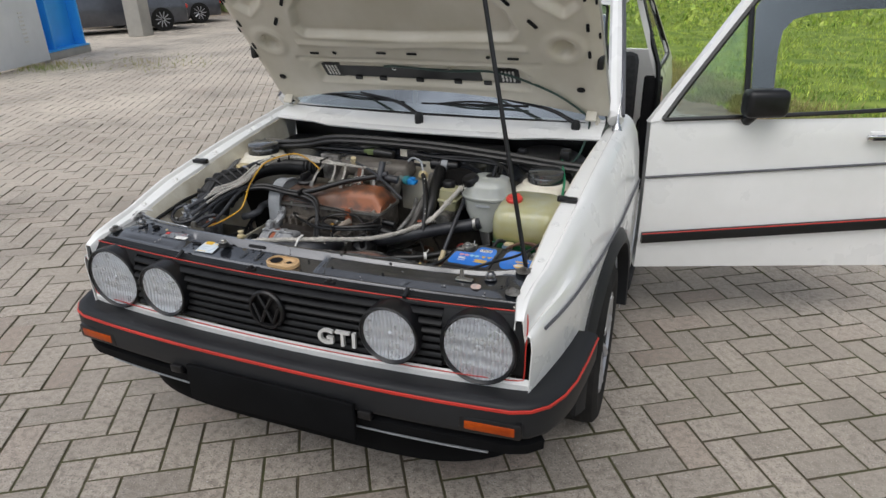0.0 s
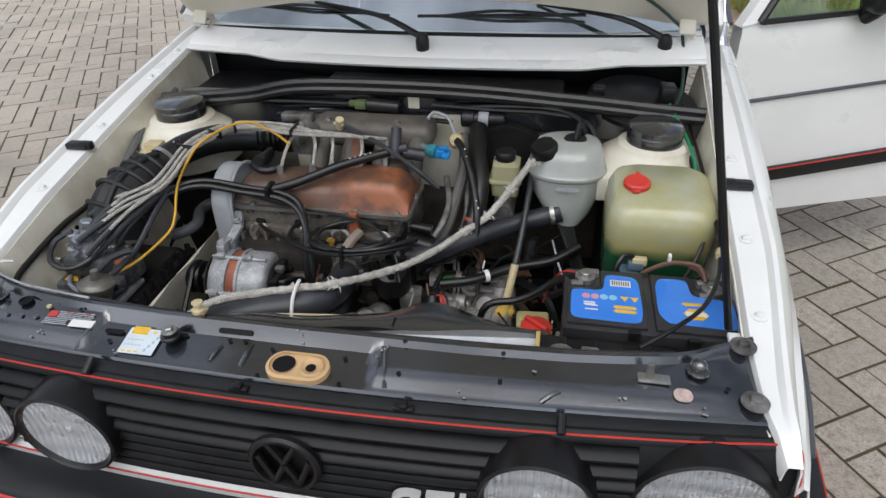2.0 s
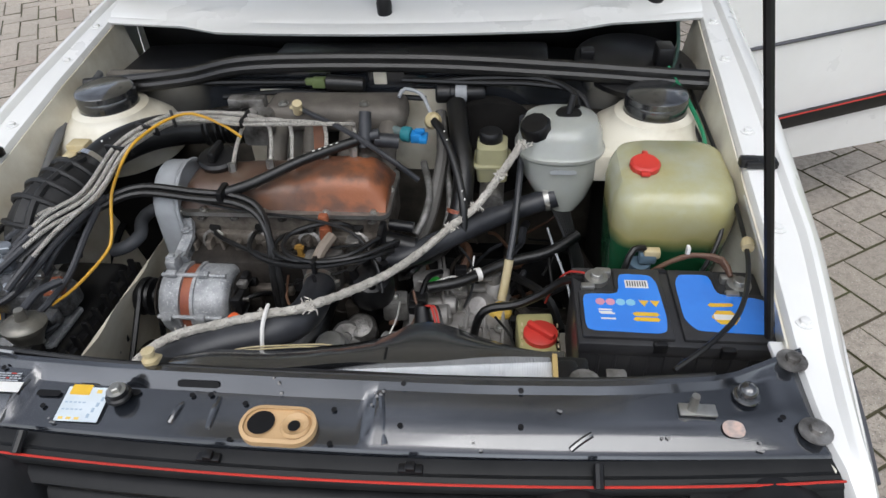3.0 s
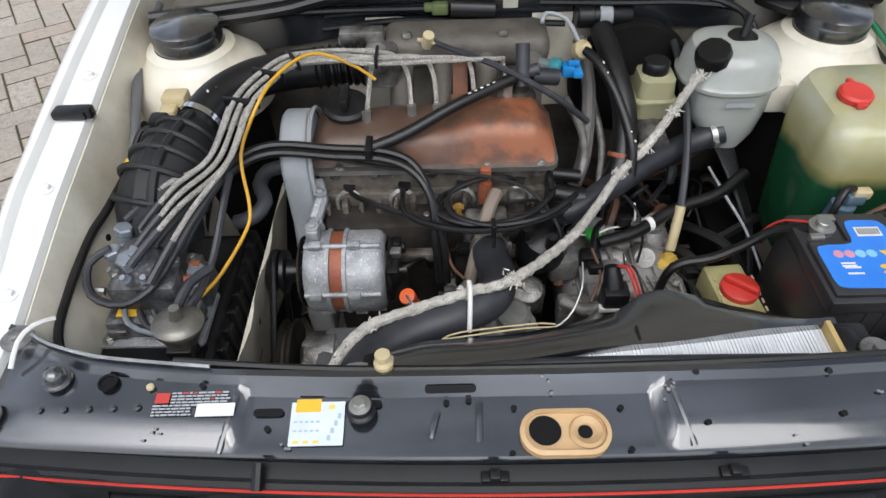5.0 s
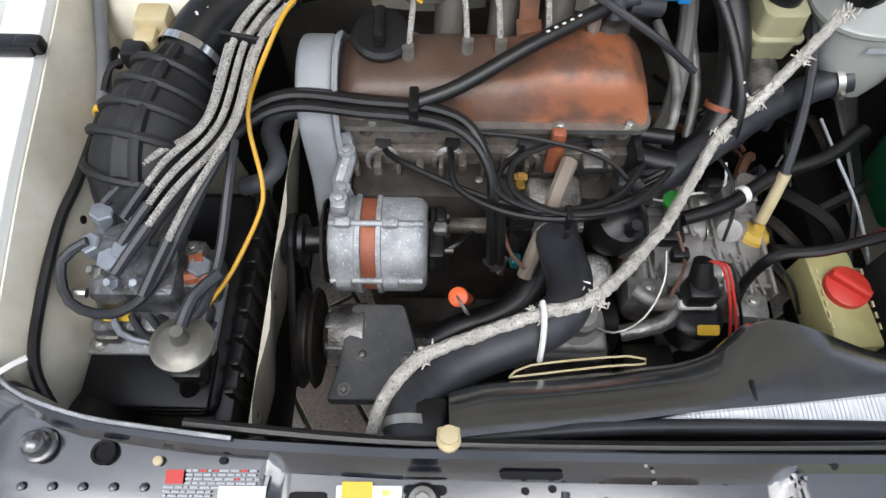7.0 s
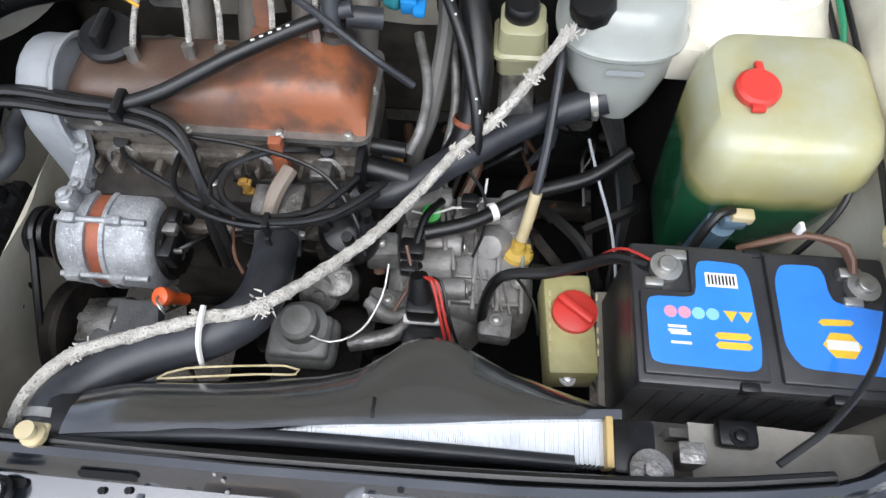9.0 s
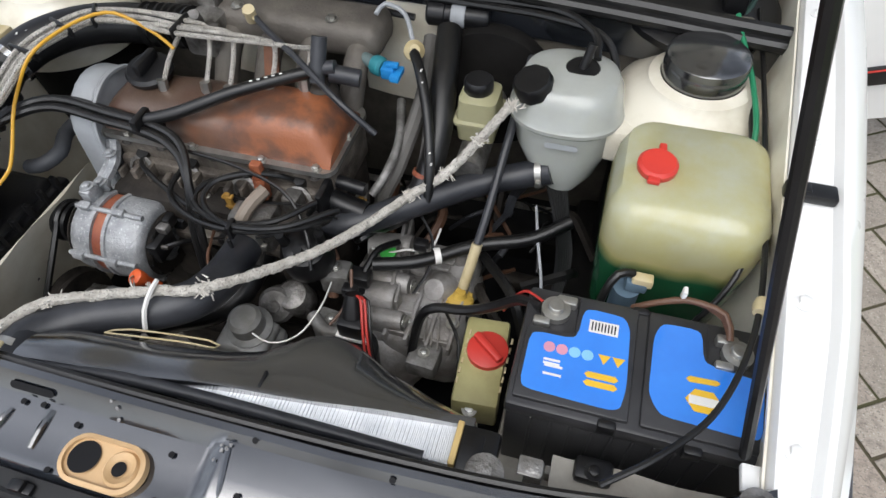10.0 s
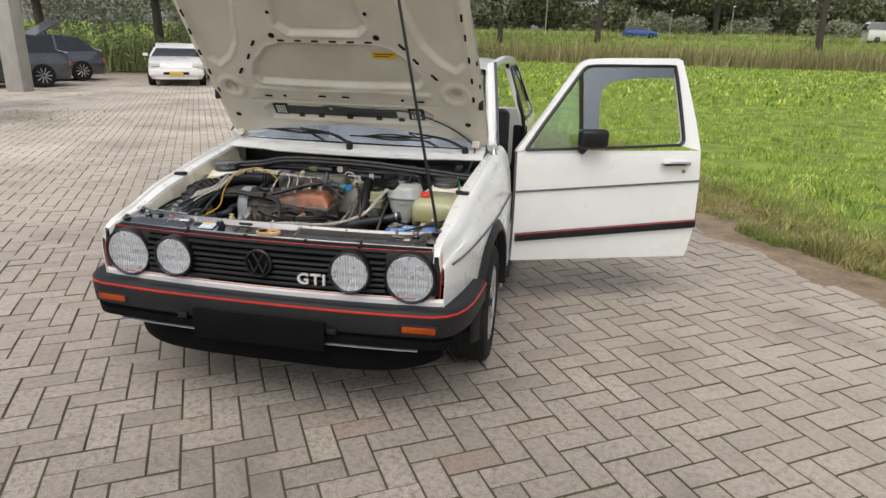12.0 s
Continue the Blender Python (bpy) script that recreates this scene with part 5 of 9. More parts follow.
    L.new(noise_fac(1.6, 0.20, 0.55, 6), worn.inputs[1])
    col = blend(worn.outputs["Value"], col, (0.56, 0.495, 0.405))
    L.new(col, b.inputs["Base Color"])
    b.inputs["Roughness"].default_value = 0.85
    n, bp = N.new("ShaderNodeTexNoise"), N.new("ShaderNodeBump")
    n.inputs["Scale"].default_value, n.inputs["Detail"].default_value = 170, 5
    bp.inputs["Strength"].default_value, bp.inputs["Distance"].default_value = 0.6, 0.004
    L.new(geo.outputs["Position"], n.inputs["Vector"])
    L.new(n.outputs["Fac"], bp.inputs["Height"])
    L.new(bp.outputs["Normal"], b.inputs["Normal"])
    return m


PAVER, PAVERS = paving("weathered_concrete_paver", False), paving("weathered_concrete_pavers", True)
SANDY = surf("trodden_sandy_soil", (0.31, 0.235, 0.155), (0.15, 0.108, 0.066), 0.95, scale=3.4, fine=90, bump=0.7, speck=(0.42, 0.36, 0.27), speck_at=0.62)
FIELD = surf("meadow", (0.10, 0.175, 0.02), (0.26, 0.34, 0.05), 0.9, scale=1.7, fine=14, bump=1.0)
BLADE = surf("grass_blades", (0.14, 0.25, 0.028), (0.47, 0.55, 0.10), 0.5, scale=2.6, bump=0, jitter=0.5, island=True, lo=0.38, hi=0.60)
WEEDBLADE = surf("rough_weed_blades", (0.20, 0.24, 0.06), (0.42, 0.35, 0.16), 0.65, scale=2.2, bump=0, jitter=0.5, island=True)
DRYBLADE = surf("dry_grass_blades", (0.38, 0.31, 0.12), (0.18, 0.25, 0.05), 0.7, scale=1.2, bump=0, jitter=0.35, island=True)
REED = surf("brown_reeds", (0.32, 0.27, 0.13), (0.22, 0.21, 0.09), 0.8, scale=0.3, bump=0, jitter=0.4, island=True)
LEAF = surf("tree_leaves", (0.10, 0.125, 0.055), (0.15, 0.165, 0.08), 0.6, scale=0.25, bump=0, jitter=0.5, island=True)
PALELEAF = surf("grey_willow_leaves", (0.30, 0.315, 0.22), (0.19, 0.215, 0.13), 0.6, scale=0.25, bump=0, jitter=0.4, island=True)
HEDGE = surf("hedge_leaves", (0.12, 0.165, 0.05), (0.17, 0.19, 0.075), 0.6, scale=0.4, bump=0, jitter=0.45, island=True)
BARK = surf("dark_bark", (0.045, 0.038, 0.03), (0.075, 0.065, 0.05), 0.9, scale=6, fine=40, bump=0.8)
CONCRETE = surf("grey_concrete", (0.42, 0.40, 0.36), (0.34, 0.33, 0.30), 0.85, scale=2, fine=60, bump=0.25)
BLUESTEEL = surf("bright_blue_painted_steel", (0.05, 0.40, 0.90), (0.045, 0.35, 0.82), 0.4, scale=2, bump=0.02)
PALEWALL = surf("pale_grey_cladding", (0.82, 0.84, 0.86), (0.76, 0.78, 0.80), 0.5, scale=2, bump=0.05)

ground = poly_mesh("ground", [(-900, -300, -0.06), (900, -300, -0.06), (900, 1500, -0.06), (-900, 1500, -0.06)], [(0, 1, 2, 3)], SOIL)
tagged(ground, "bare sandy earth under paving and meadow", "ground", kind="structure")

EDGE = [(-13.0, 4.8), (-5, 3.95), (-1, 3.4), (2.03, 3.23), (3.64, 2.42), (5.6, 1.55), (10, -0.9), (15, -4.6), (21.3, -11.4), (22.0, -30)]


def edge_x(y):
    """Where the paving ends and the grass begins."""
    return float(np.interp(y, [e[0] for e in EDGE], [e[1] for e in EDGE]))


# herringbone paving, each stone 0.218 by 0.109 with its joint
PW = 0.115
PA = radians(31.75)
P1, P2 = np.array((math.cos(PA), math.sin(PA))), np.array((-math.sin(PA), math.cos(PA)))
PO = np.array((1.3765, 0.8582))
bed = poly_mesh("pavement", [(-45, -14, -0.0050), (5.2, -14, -0.0050)] + [(x, y, -0.0050) for y, x in EDGE[1:-1]] + [(-45, 21.3, -0.0050)], [tuple(range(3 + len(EDGE) - 1))], JOINT)
tagged(bed, "grey concrete pavers laid in herringbone with mossy joints", "pavement", kind="structure")


def blades(name, spots, h0, h1, width, material, label, category, lean=0.5, seed=1, parent=None):
    """Grass as single bent blades: spots is an array of x, y, z."""
    r = np.random.default_rng(seed)
    n = len(spots)
    a, b = r.uniform(0, 2 * np.pi, n), r.uniform(0, 2 * np.pi, n)
    h = r.uniform(h0, h1, n) * np.array([max(0.3, 0.75 + 0.65 * noise.noise((p[0] * 0.9, p[1] * 0.9, 7.0)) + 0.75 * noise.noise((p[0] * 3.1, p[1] * 3.1, 4.0))) for p in spots])
    side = np.stack([np.cos(a), np.sin(a), 0 * a], 1) * (width * r.uniform(0.6, 1.4, n))[:, None]
    bend = np.stack([np.cos(b), np.sin(b), 0 * b], 1) * (lean * h * r.uniform(0.2, 1, n))[:, None]
    up = np.stack([0 * a, 0 * a, h], 1)
    v = np.stack([spots - side, spots + side, spots + 0.6 * up + 0.4 * bend + 0.7 * side, spots + 0.6 * up + 0.4 * bend - 0.7 * side, spots + up + bend], 1).reshape(-1, 3)
    f = []
    for k in range(n):
        f += [(5 * k, 5 * k + 1, 5 * k + 2, 5 * k + 3), (5 * k + 3, 5 * k + 2, 5 * k + 4)]
    ob = poly_mesh(name, v.tolist(), f, material, parent)
    return tagged(ob, label, category, kind="stuff")


def field_z(x, y):
    """The meadow: level, a little uneven, rising to a dyke far off."""
    return -0.02 + 0.05 * noise.noise((x * 0.35, y * 0.35, 0.3)) * min(1, max(0, (x - edge_x(y)) / 1.5))


# meadow sheet
xs, ys = np.linspace(0, 1, 40) ** 2.2, np.linspace(0, 1, 70) ** 2.0
vs, fs = [], []
for b in ys:
    y = -12 + 82 * b
    for a in xs:
        x = edge_x(y) + 0.5 + 150 * a if y < 21 else edge_x(21.2) + 0.5 - 1.2 * (y - 21) + (150 + 1.2 * (y - 21)) * a
        vs.append((x, y, field_z(x, y)))
nx = len(xs)
for j in range(len(ys) - 1):
    for i in range(nx - 1):
        fs.append((j * nx + i, j * nx + i + 1, (j + 1) * nx + i + 1, (j + 1) * nx + i))
field = poly_mesh("meadow", vs, fs, FIELD, smooth=True)
tagged(field, "bright green meadow", "grass", kind="structure")
r = np.random.default_rng(11)
tufts = [(r.random() ** 1.7 * 26, r.uniform(0.5, 30)) for _ in range(9000)]
sp = []
while len(sp) < 175000:
    d, y = tufts[r.integers(9000)] if r.random() < 0.62 else (r.random() ** 1.7 * 26, r.uniform(0.5, 30))
    d, y = abs(d + r.normal(0, 0.09 + 0.006 * d)), y + r.normal(0, 0.09 + 0.006 * d)
    x = edge_x(min(y, 21)) + 0.38 + d
    if math.hypot(x - 1, y + 2) < 33 and noise.noise((x * 1.3, y * 1.3, 2)) > -0.30 + 0.25 * max(0, 1 - d / 1.5):
        sp.append((x, y, field_z(x, y)))
blades("grass", np.array(sp), 0.03, 0.12, 0.0062, BLADE, "lush green meadow grass", "grass", 1.1, 3)
sp = []
while len(sp) < 26000:
    x, y = r.uniform(-10, 60), r.uniform(18, 62)
    if x > edge_x(min(y, 21)) + 0.4:
        sp.append((x, y, 0.0))
blades("far_grass", np.array(sp), 0.08, 0.22, 0.05, BLADE, "far meadow grass", "grass", 0.7, 4)
sp = []
while len(sp) < 42000:
    y = r.uniform(-3, 11)
    d = abs(r.normal(0.3, 0.45))
    x = edge_x(y) + 0.18 + d
    if noise.noise((x * 1.7, y * 1.7, 9)) > 0.20 - 0.9 * min(d, 0.7):
        sp.append((x, y, -0.01))
blades("verge_grass", np.array(sp), 0.04, 0.19, 0.0040, DRYBLADE, "dry trampled grass along the paving edge", "grass", 1.0, 5)
sp = []
while len(sp) < 24000:
    y = r.uniform(-3, 11)
    d = 0.30 + abs(r.normal(0.0, 0.55))
    x = edge_x(y) + d
    if noise.noise((x * 1.1, y * 1.1, 31)) > 0.05 - 0.25 * min(d, 1):
        sp.append((x, y, -0.01))
blades("verge_weeds", np.array(sp), 0.05, 0.20, 0.0038, WEEDBLADE, "tall rough weeds along the meadow's edge", "weeds", 0.9, 15)
sp = [(-10.2 + r.normal(0, 0.5), 7.3 + r.normal(0, 0.35), 0) for _ in range(500)] + [(-8.6 + r.normal(0, 0.7), 8.2 + r.normal(0, 0.5), 0) for _ in range(220)]
blades("weeds", np.array(sp), 0.03, 0.11, 0.006, DRYBLADE, "weeds growing from the paving", "weeds", 0.8, 6)

# sandy strip where the paving runs out under blown soil
vs, fs = [], []
ys, ds = np.linspace(-4, 14, 240), np.linspace(-0.55, 1.1, 30)
for y in ys:
    for d in ds:
        x = edge_x(y) + d
        k = min(1, max(0, (d + 0.42 + 0.22 * noise.noise((x * 2.1, y * 2.1, 3))) / 0.5))
        vs.append((x, y, -0.0135 + 0.022 * k * k * (3 - 2 * k) + 0.006 * noise.noise((x * 5, y * 5, 1)) * k - 0.025 * max(0, d - 0.7)))
nd = len(ds)
for j in range(len(ys) - 1):
    for i in range(nd - 1):
        fs.append((j * nd + i, j * nd + i + 1, (j + 1) * nd + i + 1, (j + 1) * nd + i))
tagged(poly_mesh("sandy_verge", vs, fs, SANDY, smooth=True), "strip of bare sandy soil along the paving", "soil", kind="structure")

# reed belt and dyke with its road
sp = [(x, y, 0) for x, y in zip(r.uniform(-45, 130, 34000), 62 + 11 * r.random(34000))]
blades("reeds", np.array(sp), 1.1, 2.5, 0.05, REED, "brown reeds along a ditch", "reeds", 0.35, 7)
prof = [(73, -0.1), (76, 0.6), (81, 2.5), (84, 2.75), (92, 2.75), (97, 3.6), (110, 3.8)]
vs, fs = [], []
xs = np.linspace(-120, 220, 60)
for x in xs:
    vs += [(x, y + 0.6 * noise.noise((x * 0.2, y, 0)), z + 0.25 * noise.noise((x * 0.15, y * 0.4, 5))) for y, z in prof]
m = len(prof)
for i in range(len(xs) - 1):
    fs += [(i * m + k, (i + 1) * m + k, (i + 1) * m + k + 1, i * m + k + 1) for k in range(m - 1)]
tagged(poly_mesh("dyke", vs, fs, FIELD, smooth=True), "grassy dyke carrying a road", "dyke", kind="structure")
sp = [(x, y, float(np.interp(y, [p[0] for p in prof], [p[1] for p in prof]))) for x, y in zip(r.uniform(-60, 150, 22000), r.uniform(74, 100, 22000))]
blades("dyke_grass", np.array([s for s in sp if not 84.5 < s[1] < 91]), 0.2, 0.75, 0.07, surf("dyke_grass_blades", (0.22, 0.25, 0.08), (0.29, 0.27, 0.11), 0.8, scale=0.1, bump=0, jitter=0.35, island=True), "rough dyke grass", "grass", 0.5, 8)


def leaf_cloud(name, centres, material, label, category, per=700, size=0.14, seed=1, parent=None):
    """Foliage as many small tilted leaves in uneven clumps: centres of (x, y, z, rx, rz)."""
    r = np.random.default_rng(seed)
    P = []
    for x, y, z, rx, rz in centres:
        d = r.normal(0, 1, (per, 3))
        d /= np.linalg.norm(d, axis=1)[:, None]
        rad = r.uniform(0.45, 1.08, per) ** 0.6
        P.append(np.array((x, y, z)) + d * rad[:, None] * np.array((rx, rx, rz)))
    P = np.concatenate(P)
    n = len(P)
    u, v = r.normal(0, 1, (n, 3)), r.normal(0, 1, (n, 3))
    u /= np.linalg.norm(u, axis=1)[:, None]
    v -= u * (u * v).sum(1)[:, None]
    v /= np.linalg.norm(v, axis=1)[:, None]
    s = (size * r.uniform(0.5, 1.4, n))[:, None]
    q = np.stack([P - u * s, P + v * s * 0.5, P + u * s, P - v * s * 0.5], 1).reshape(-1, 3)
    ob = poly_mesh(name, q.tolist(), [(4 * k, 4 * k + 1, 4 * k + 2, 4 * k + 3) for k in range(n)], material, parent)
    if label:
        tagged(ob, label, category, kind="stuff")
    return ob


def clumps(n, x0, x1, y0, y1, z0, z1, rx, rz, seed):
    r = np.random.default_rng(seed)
    return [(r.uniform(x0, x1), r.uniform(y0, y1), r.uniform(z0, z1), rx * r.uniform(0.6, 1.3), rz * r.uniform(0.6, 1.3)) for _ in range(n)]


# hedge behind the yard, woods further off
def along(a, b, n, spread, z0, z1, rx, rz, seed):
    r = np.random.default_rng(seed)
    return [(a[0] + (b[0] - a[0]) * t + r.normal(0, spread), a[1] + (b[1] - a[1]) * t + r.normal(0, spread), r.uniform(z0, z1), rx * r.uniform(0.6, 1.3), rz * r.uniform(0.6, 1.3)) for t in r.random(n)]


leaf_cloud("hedge", along((-36, 16.8), (-4, 31), 120, 0.6, 0.2, 1.2, 1.0, 0.8, 21), HEDGE, "dense green hedge behind the yard", "hedge", 700, 0.06, 22)
q = r.random(15000)
sp = np.stack([-36 + 32 * q + r.normal(0, 0.5, 15000), 16.2 + 14.2 * q + r.normal(0, 0.5, 15000), 0 * q], 1)
blades("tall_herbs", sp, 0.7, 1.9, 0.022, HEDGE, "tall green herbs in front of the hedge", "herbs", 0.3, 29)
leaf_cloud("woods", along((-55, 30), (-8, 52), 110, 3.0, 1.5, 9, 2.3, 1.8, 23), PALELEAF, "grey-green willows behind the hedge", "trees", 1100, 0.11, 24)
leaf_cloud("far_woods", along((-30, 125), (150, 118), 190, 4, 3, 13, 4.5, 3.2, 25), LEAF, "dark woods beyond the dyke", "trees", 900, 0.34, 26)
leaf_cloud("dyke_bushes", along((10, 103), (150, 100), 60, 2, 3.4, 5.2, 2.2, 1.3, 27), PALELEAF, "pale bushes on the dyke", "bushes", 600, 0.2, 28)


def tree(x, y, z, h, r0, seed, crown=True):
    r = np.random.default_rng(seed)
    t = thing("tree", "roadside tree with dark trunk and sparse crown", "tree", "trees", at=(x, y, z))
    top = V(x + r.normal(0, 0.3), y + r.normal(0, 0.3), z + h)
    trunk = [V(x, y, z - 0.2), V(x, y, z).lerp(top, 0.3) + V(r.normal(0, 0.08), 0, 0), V(x, y, z).lerp(top, 0.65) + V(r.normal(0, 0.15), 0, 0), top]
    bms = [tube(trunk, [r0, r0 * 0.35], 9, 0.4)]
    cl = []
    for k in range(9):
        f = 0.32 + 0.6 * k / 9
        p = V(x, y, z).lerp(top, f)
        a = r.uniform(0, 6.28)
        tip = p + V(math.cos(a), math.sin(a), 0.7) * h * 0.28 * (1.15 - f * 0.6)
        bms.append(tube([p, p.lerp(tip, 0.5) + V(0, 0, 0.15), tip], [r0 * 0.35, r0 * 0.08], 6, 0.4))
        cl += [(*(p.lerp(tip, q) + V(r.normal(0, 0.4), r.normal(0, 0.4), r.normal(0, 0.3))), h * 0.11, h * 0.08) for q in (0.6, 0.85, 1.05)]
    part("trunk", join(*bms), BARK, t)
    c = leaf_cloud("crown", cl, LEAF, "", "", 260, 0.13 + h * 0.006, seed + 50)
    c.parent = t
    c.location = -t.location


for k, (x, y, z, h, r0) in enumerate(((-8.2, 79, 1.5, 13, 0.34), (3.43, 80, 2.0, 13, 0.36), (19.8, 97, 3.6, 13, 0.40), (27.6, 79, 1.7, 14, 0.42), (47, 80, 1.8, 13, 0.4), (-25.5, 27.0, 0, 9, 0.26), (-17.6, 25.2, 0, 8.5, 0.24), (-33, 25, 0, 9, 0.25))):
    tree(x, y, z, h, r0, 60 + k)
for x, y, h in ((-3.3, 90, 7.5), (8.5, 92.5, 4.6), (13.2, 92.5, 4.4), (20.9, 92.5, 5.0)):
    lp = thing("lamp_post", "slim grey roadside lamp post", "lamp post", "lamp posts", at=(x, y, 2.6 if y > 80 else 0))
    part("pole", rod((x, y, 0), (x, y, h + 2), 0.09, 0.06, 8), CONCRETE, lp)
    part("head", rbox((x, y - 0.3, h + 2), (0.25, 0.7, 0.12), 0.03), PALEWALL, lp)


# ---- parked and passing vehicles ----
def vehicle(name, label, at, heading, profile, width, paint, glass_from, wheel_r=0.31, axles=(0.8, 3.4), tail=None, category="car", glass=None):
    """A simple vehicle: profile of (along, height of bonnet or roof line, half-width factor there); heading in degrees of its nose."""
    t = thing(name, label, category, at=(*at, 0) if len(at) == 2 else at)
    M = Matrix.Translation(t.location) @ Matrix.Rotation(radians(heading), 4, "Z")
    rows, glass = [], []
    belt = glass_from
    for y, z, k in profile:
        w = width / 2 * k
        zb = min(z, belt)
        rows.append([M @ V(y, sx * w * q, zz) for sx, q, zz in ((1, 0.90, 0.22), (1, 1.0, 0.35), (1, 1.0, zb * 0.72), (1, 0.95, zb), (1, 0.5, zb + 0.012), (-1, 0.5, zb + 0.012), (-1, 0.95, zb), (-1, 1.0, zb * 0.72), (-1, 1.0, 0.35), (-1, 0.90, 0.22))])
    part("body", rings(rows), paint, t)
    cab = [(y, z, k) for y, z, k in profile if z > belt + 0.02]
    ys = [c[0] for c in cab]
    y0, y1 = min(ys), max(ys)
    lower = [(y, belt) for y in (y0 - 0.25, y1 + 0.3)]
    rows = []
    steps = [(y0 - 0.35, belt)] + [(y, z) for y, z, k in cab] + [(y1 + 0.25, belt)]
    for y, z in steps:
        kk = (z - belt) / 0.6
        rows.append([M @ V(y, sx * width / 2 * (0.93 - 0.2 * q * kk), belt - 0.02 + (z - belt + 0.02) * q) for sx, q in ((1, 0), (1, 0.85), (1, 1), (-1, 1), (-1, 0.85), (-1, 0))])
    part("glasshouse", rings(rows), glass or DARKGLASS, t, "window glass")
    rows = [[M @ V(y, sx * width / 2 * 0.74, z + dz) for sx, dz in ((1, -0.04), (1, 0.012), (0, 0.03), (-1, 0.012), (-1, -0.04))] for y, z, k in cab]
    part("roof", rings(rows), paint, t)
    for sx in (1, -1):
        for ya, za, yb, zb in ((y0 - 0.33, belt, cab[0][0], cab[0][1]), (y1 + 0.23, belt, cab[-1][0], cab[-1][1]), ((y0 + y1) / 2, belt, (y0 + y1) / 2, cab[len(cab) // 2][1])):
            part("pillar", rod(M @ V(ya, sx * width / 2 * 0.935, za), M @ V(yb, sx * width / 2 * 0.75, zb), 0.035, seg=6), paint, t)
        for a in axles:
            c = M @ V(a, sx * (width / 2 - 0.09), wheel_r)
            ax = M.to_3x3() @ V(0, sx, 0)
            tw = part("tyre", lathe([(wheel_r * 0.66, -0.1), (wheel_r * 0.97, -0.1), (wheel_r, -0.07), (wheel_r, 0.07), (wheel_r * 0.97, 0.1), (wheel_r * 0.66, 0.1)], c, ax, 28), TYRE, t)
            part("rim", lathe([(wheel_r * 0.66, 0.085), (wheel_r * 0.6, 0.06), (wheel_r * 0.2, 0.055), (0, 0.07)], c, ax, 20), RIMSILVER, tw)
            u, v, d = frame_of(ax)
            for k in range(10):
                an = 2 * math.pi * k / 10
                p = u * math.cos(an) + v * math.sin(an)
                part("spoke", rod(c + d * 0.085 + p * wheel_r * 0.1, c + d * 0.09 + p * wheel_r * 0.64, wheel_r * 0.06, seg=5), RIMSILVER, tw)
    for nose, mt, nm in ((0.0, LABELWHITE, "headlamp"), (profile[-1][0], REDPLASTIC, "tail_lamp")):
        for sx in (1, -1):
            part(nm, rbox(M @ V(nose + (0.04 if nose == 0 else -0.04), sx * width * 0.36, 0.66), (0.10, width * 0.16, 0.12), 0.02, 2, M.to_3x3()), mt, t)
    return t, M


PALEGLASS = surf("sky_mirroring_car_glass", (0.62, 0.66, 0.70), (0.5, 0.54, 0.58), 0.1, metal=0.85, bump=0.0)
DARKGLASS = surf("dark_car_glass", (0.02, 0.024, 0.028), (0.03, 0.034, 0.038), 0.06, bump=0.0, spec=0.8)
GREYPAINT = surf("metallic_dark_grey_paint", (0.10, 0.105, 0.125), (0.08, 0.085, 0.1), 0.3, metal=0.5, coat=0.6, bump=0.0)
HATCH = [(0.0, 0.62, 0.72), (0.12, 0.72, 0.92), (0.6, 0.86, 0.98), (1.15, 0.96, 1), (1.6, 1.25, 1), (2.0, 1.42, 1), (2.8, 1.45, 1), (3.5, 1.38, 1), (3.95, 1.02, 0.98), (4.2, 0.9, 0.9), (4.26, 0.5, 0.8)]
COUPE = [(0.0, 0.55, 0.78), (0.15, 0.66, 0.95), (0.7, 0.78, 1), (1.4, 0.86, 1), (1.9, 1.12, 1), (2.3, 1.26, 1), (2.9, 1.24, 1), (3.6, 1.0, 1), (4.2, 0.86, 0.95), (4.3, 0.55, 0.85)]
VAN = [(0.0, 0.8, 0.8), (0.15, 1.05, 0.95), (0.6, 1.2, 1), (1.0, 1.75, 1), (1.4, 2.0, 1), (3.0, 2.05, 1), (5.1, 2.05, 1), (5.25, 1.9, 0.98), (5.3, 0.6, 0.95)]
# heading: the way from nose to tail runs along +x of the vehicle before it is turned
hatch, HM = vehicle("grey_hatchback", "metallic dark grey hatchback with raised tailgate", (-16.3, 11.55), 61, HATCH, 1.78, GREYPAINT, 0.95, 0.33, (0.85, 3.45))
part("tailgate_panel", solid(rings([[HM @ V(3.5, y, 1.40), HM @ V(3.85, y, 1.60), HM @ V(4.25, y, 1.84)] for y in (-0.62, 0, 0.62)], closed=False, cap=False), 0.04), GREYPAINT, hatch, "raised tailgate")
vehicle("grey_estate", "dark grey estate car with orange reflector", (-17.4, 14.4), 61, HATCH, 1.78, GREYPAINT, 0.95, 0.33, (0.85, 3.45))
coupe, CM = vehicle("white_coupe", "white low coupe with yellow number plate", (-11.1, 16.4), 122, COUPE, 1.70, WHITE, 0.86, 0.30, (0.75, 3.25), glass=PALEGLASS)
part("front_bumper", rbox(CM @ V(0.02, 0, 0.42), (0.14, 1.6, 0.2), 0.04, 2, CM.to_3x3()), WHITE, coupe)
part("air_intake", rbox(CM @ V(-0.05, 0, 0.40), (0.03, 0.75, 0.08), 0.01, 2, CM.to_3x3()), INK, coupe)
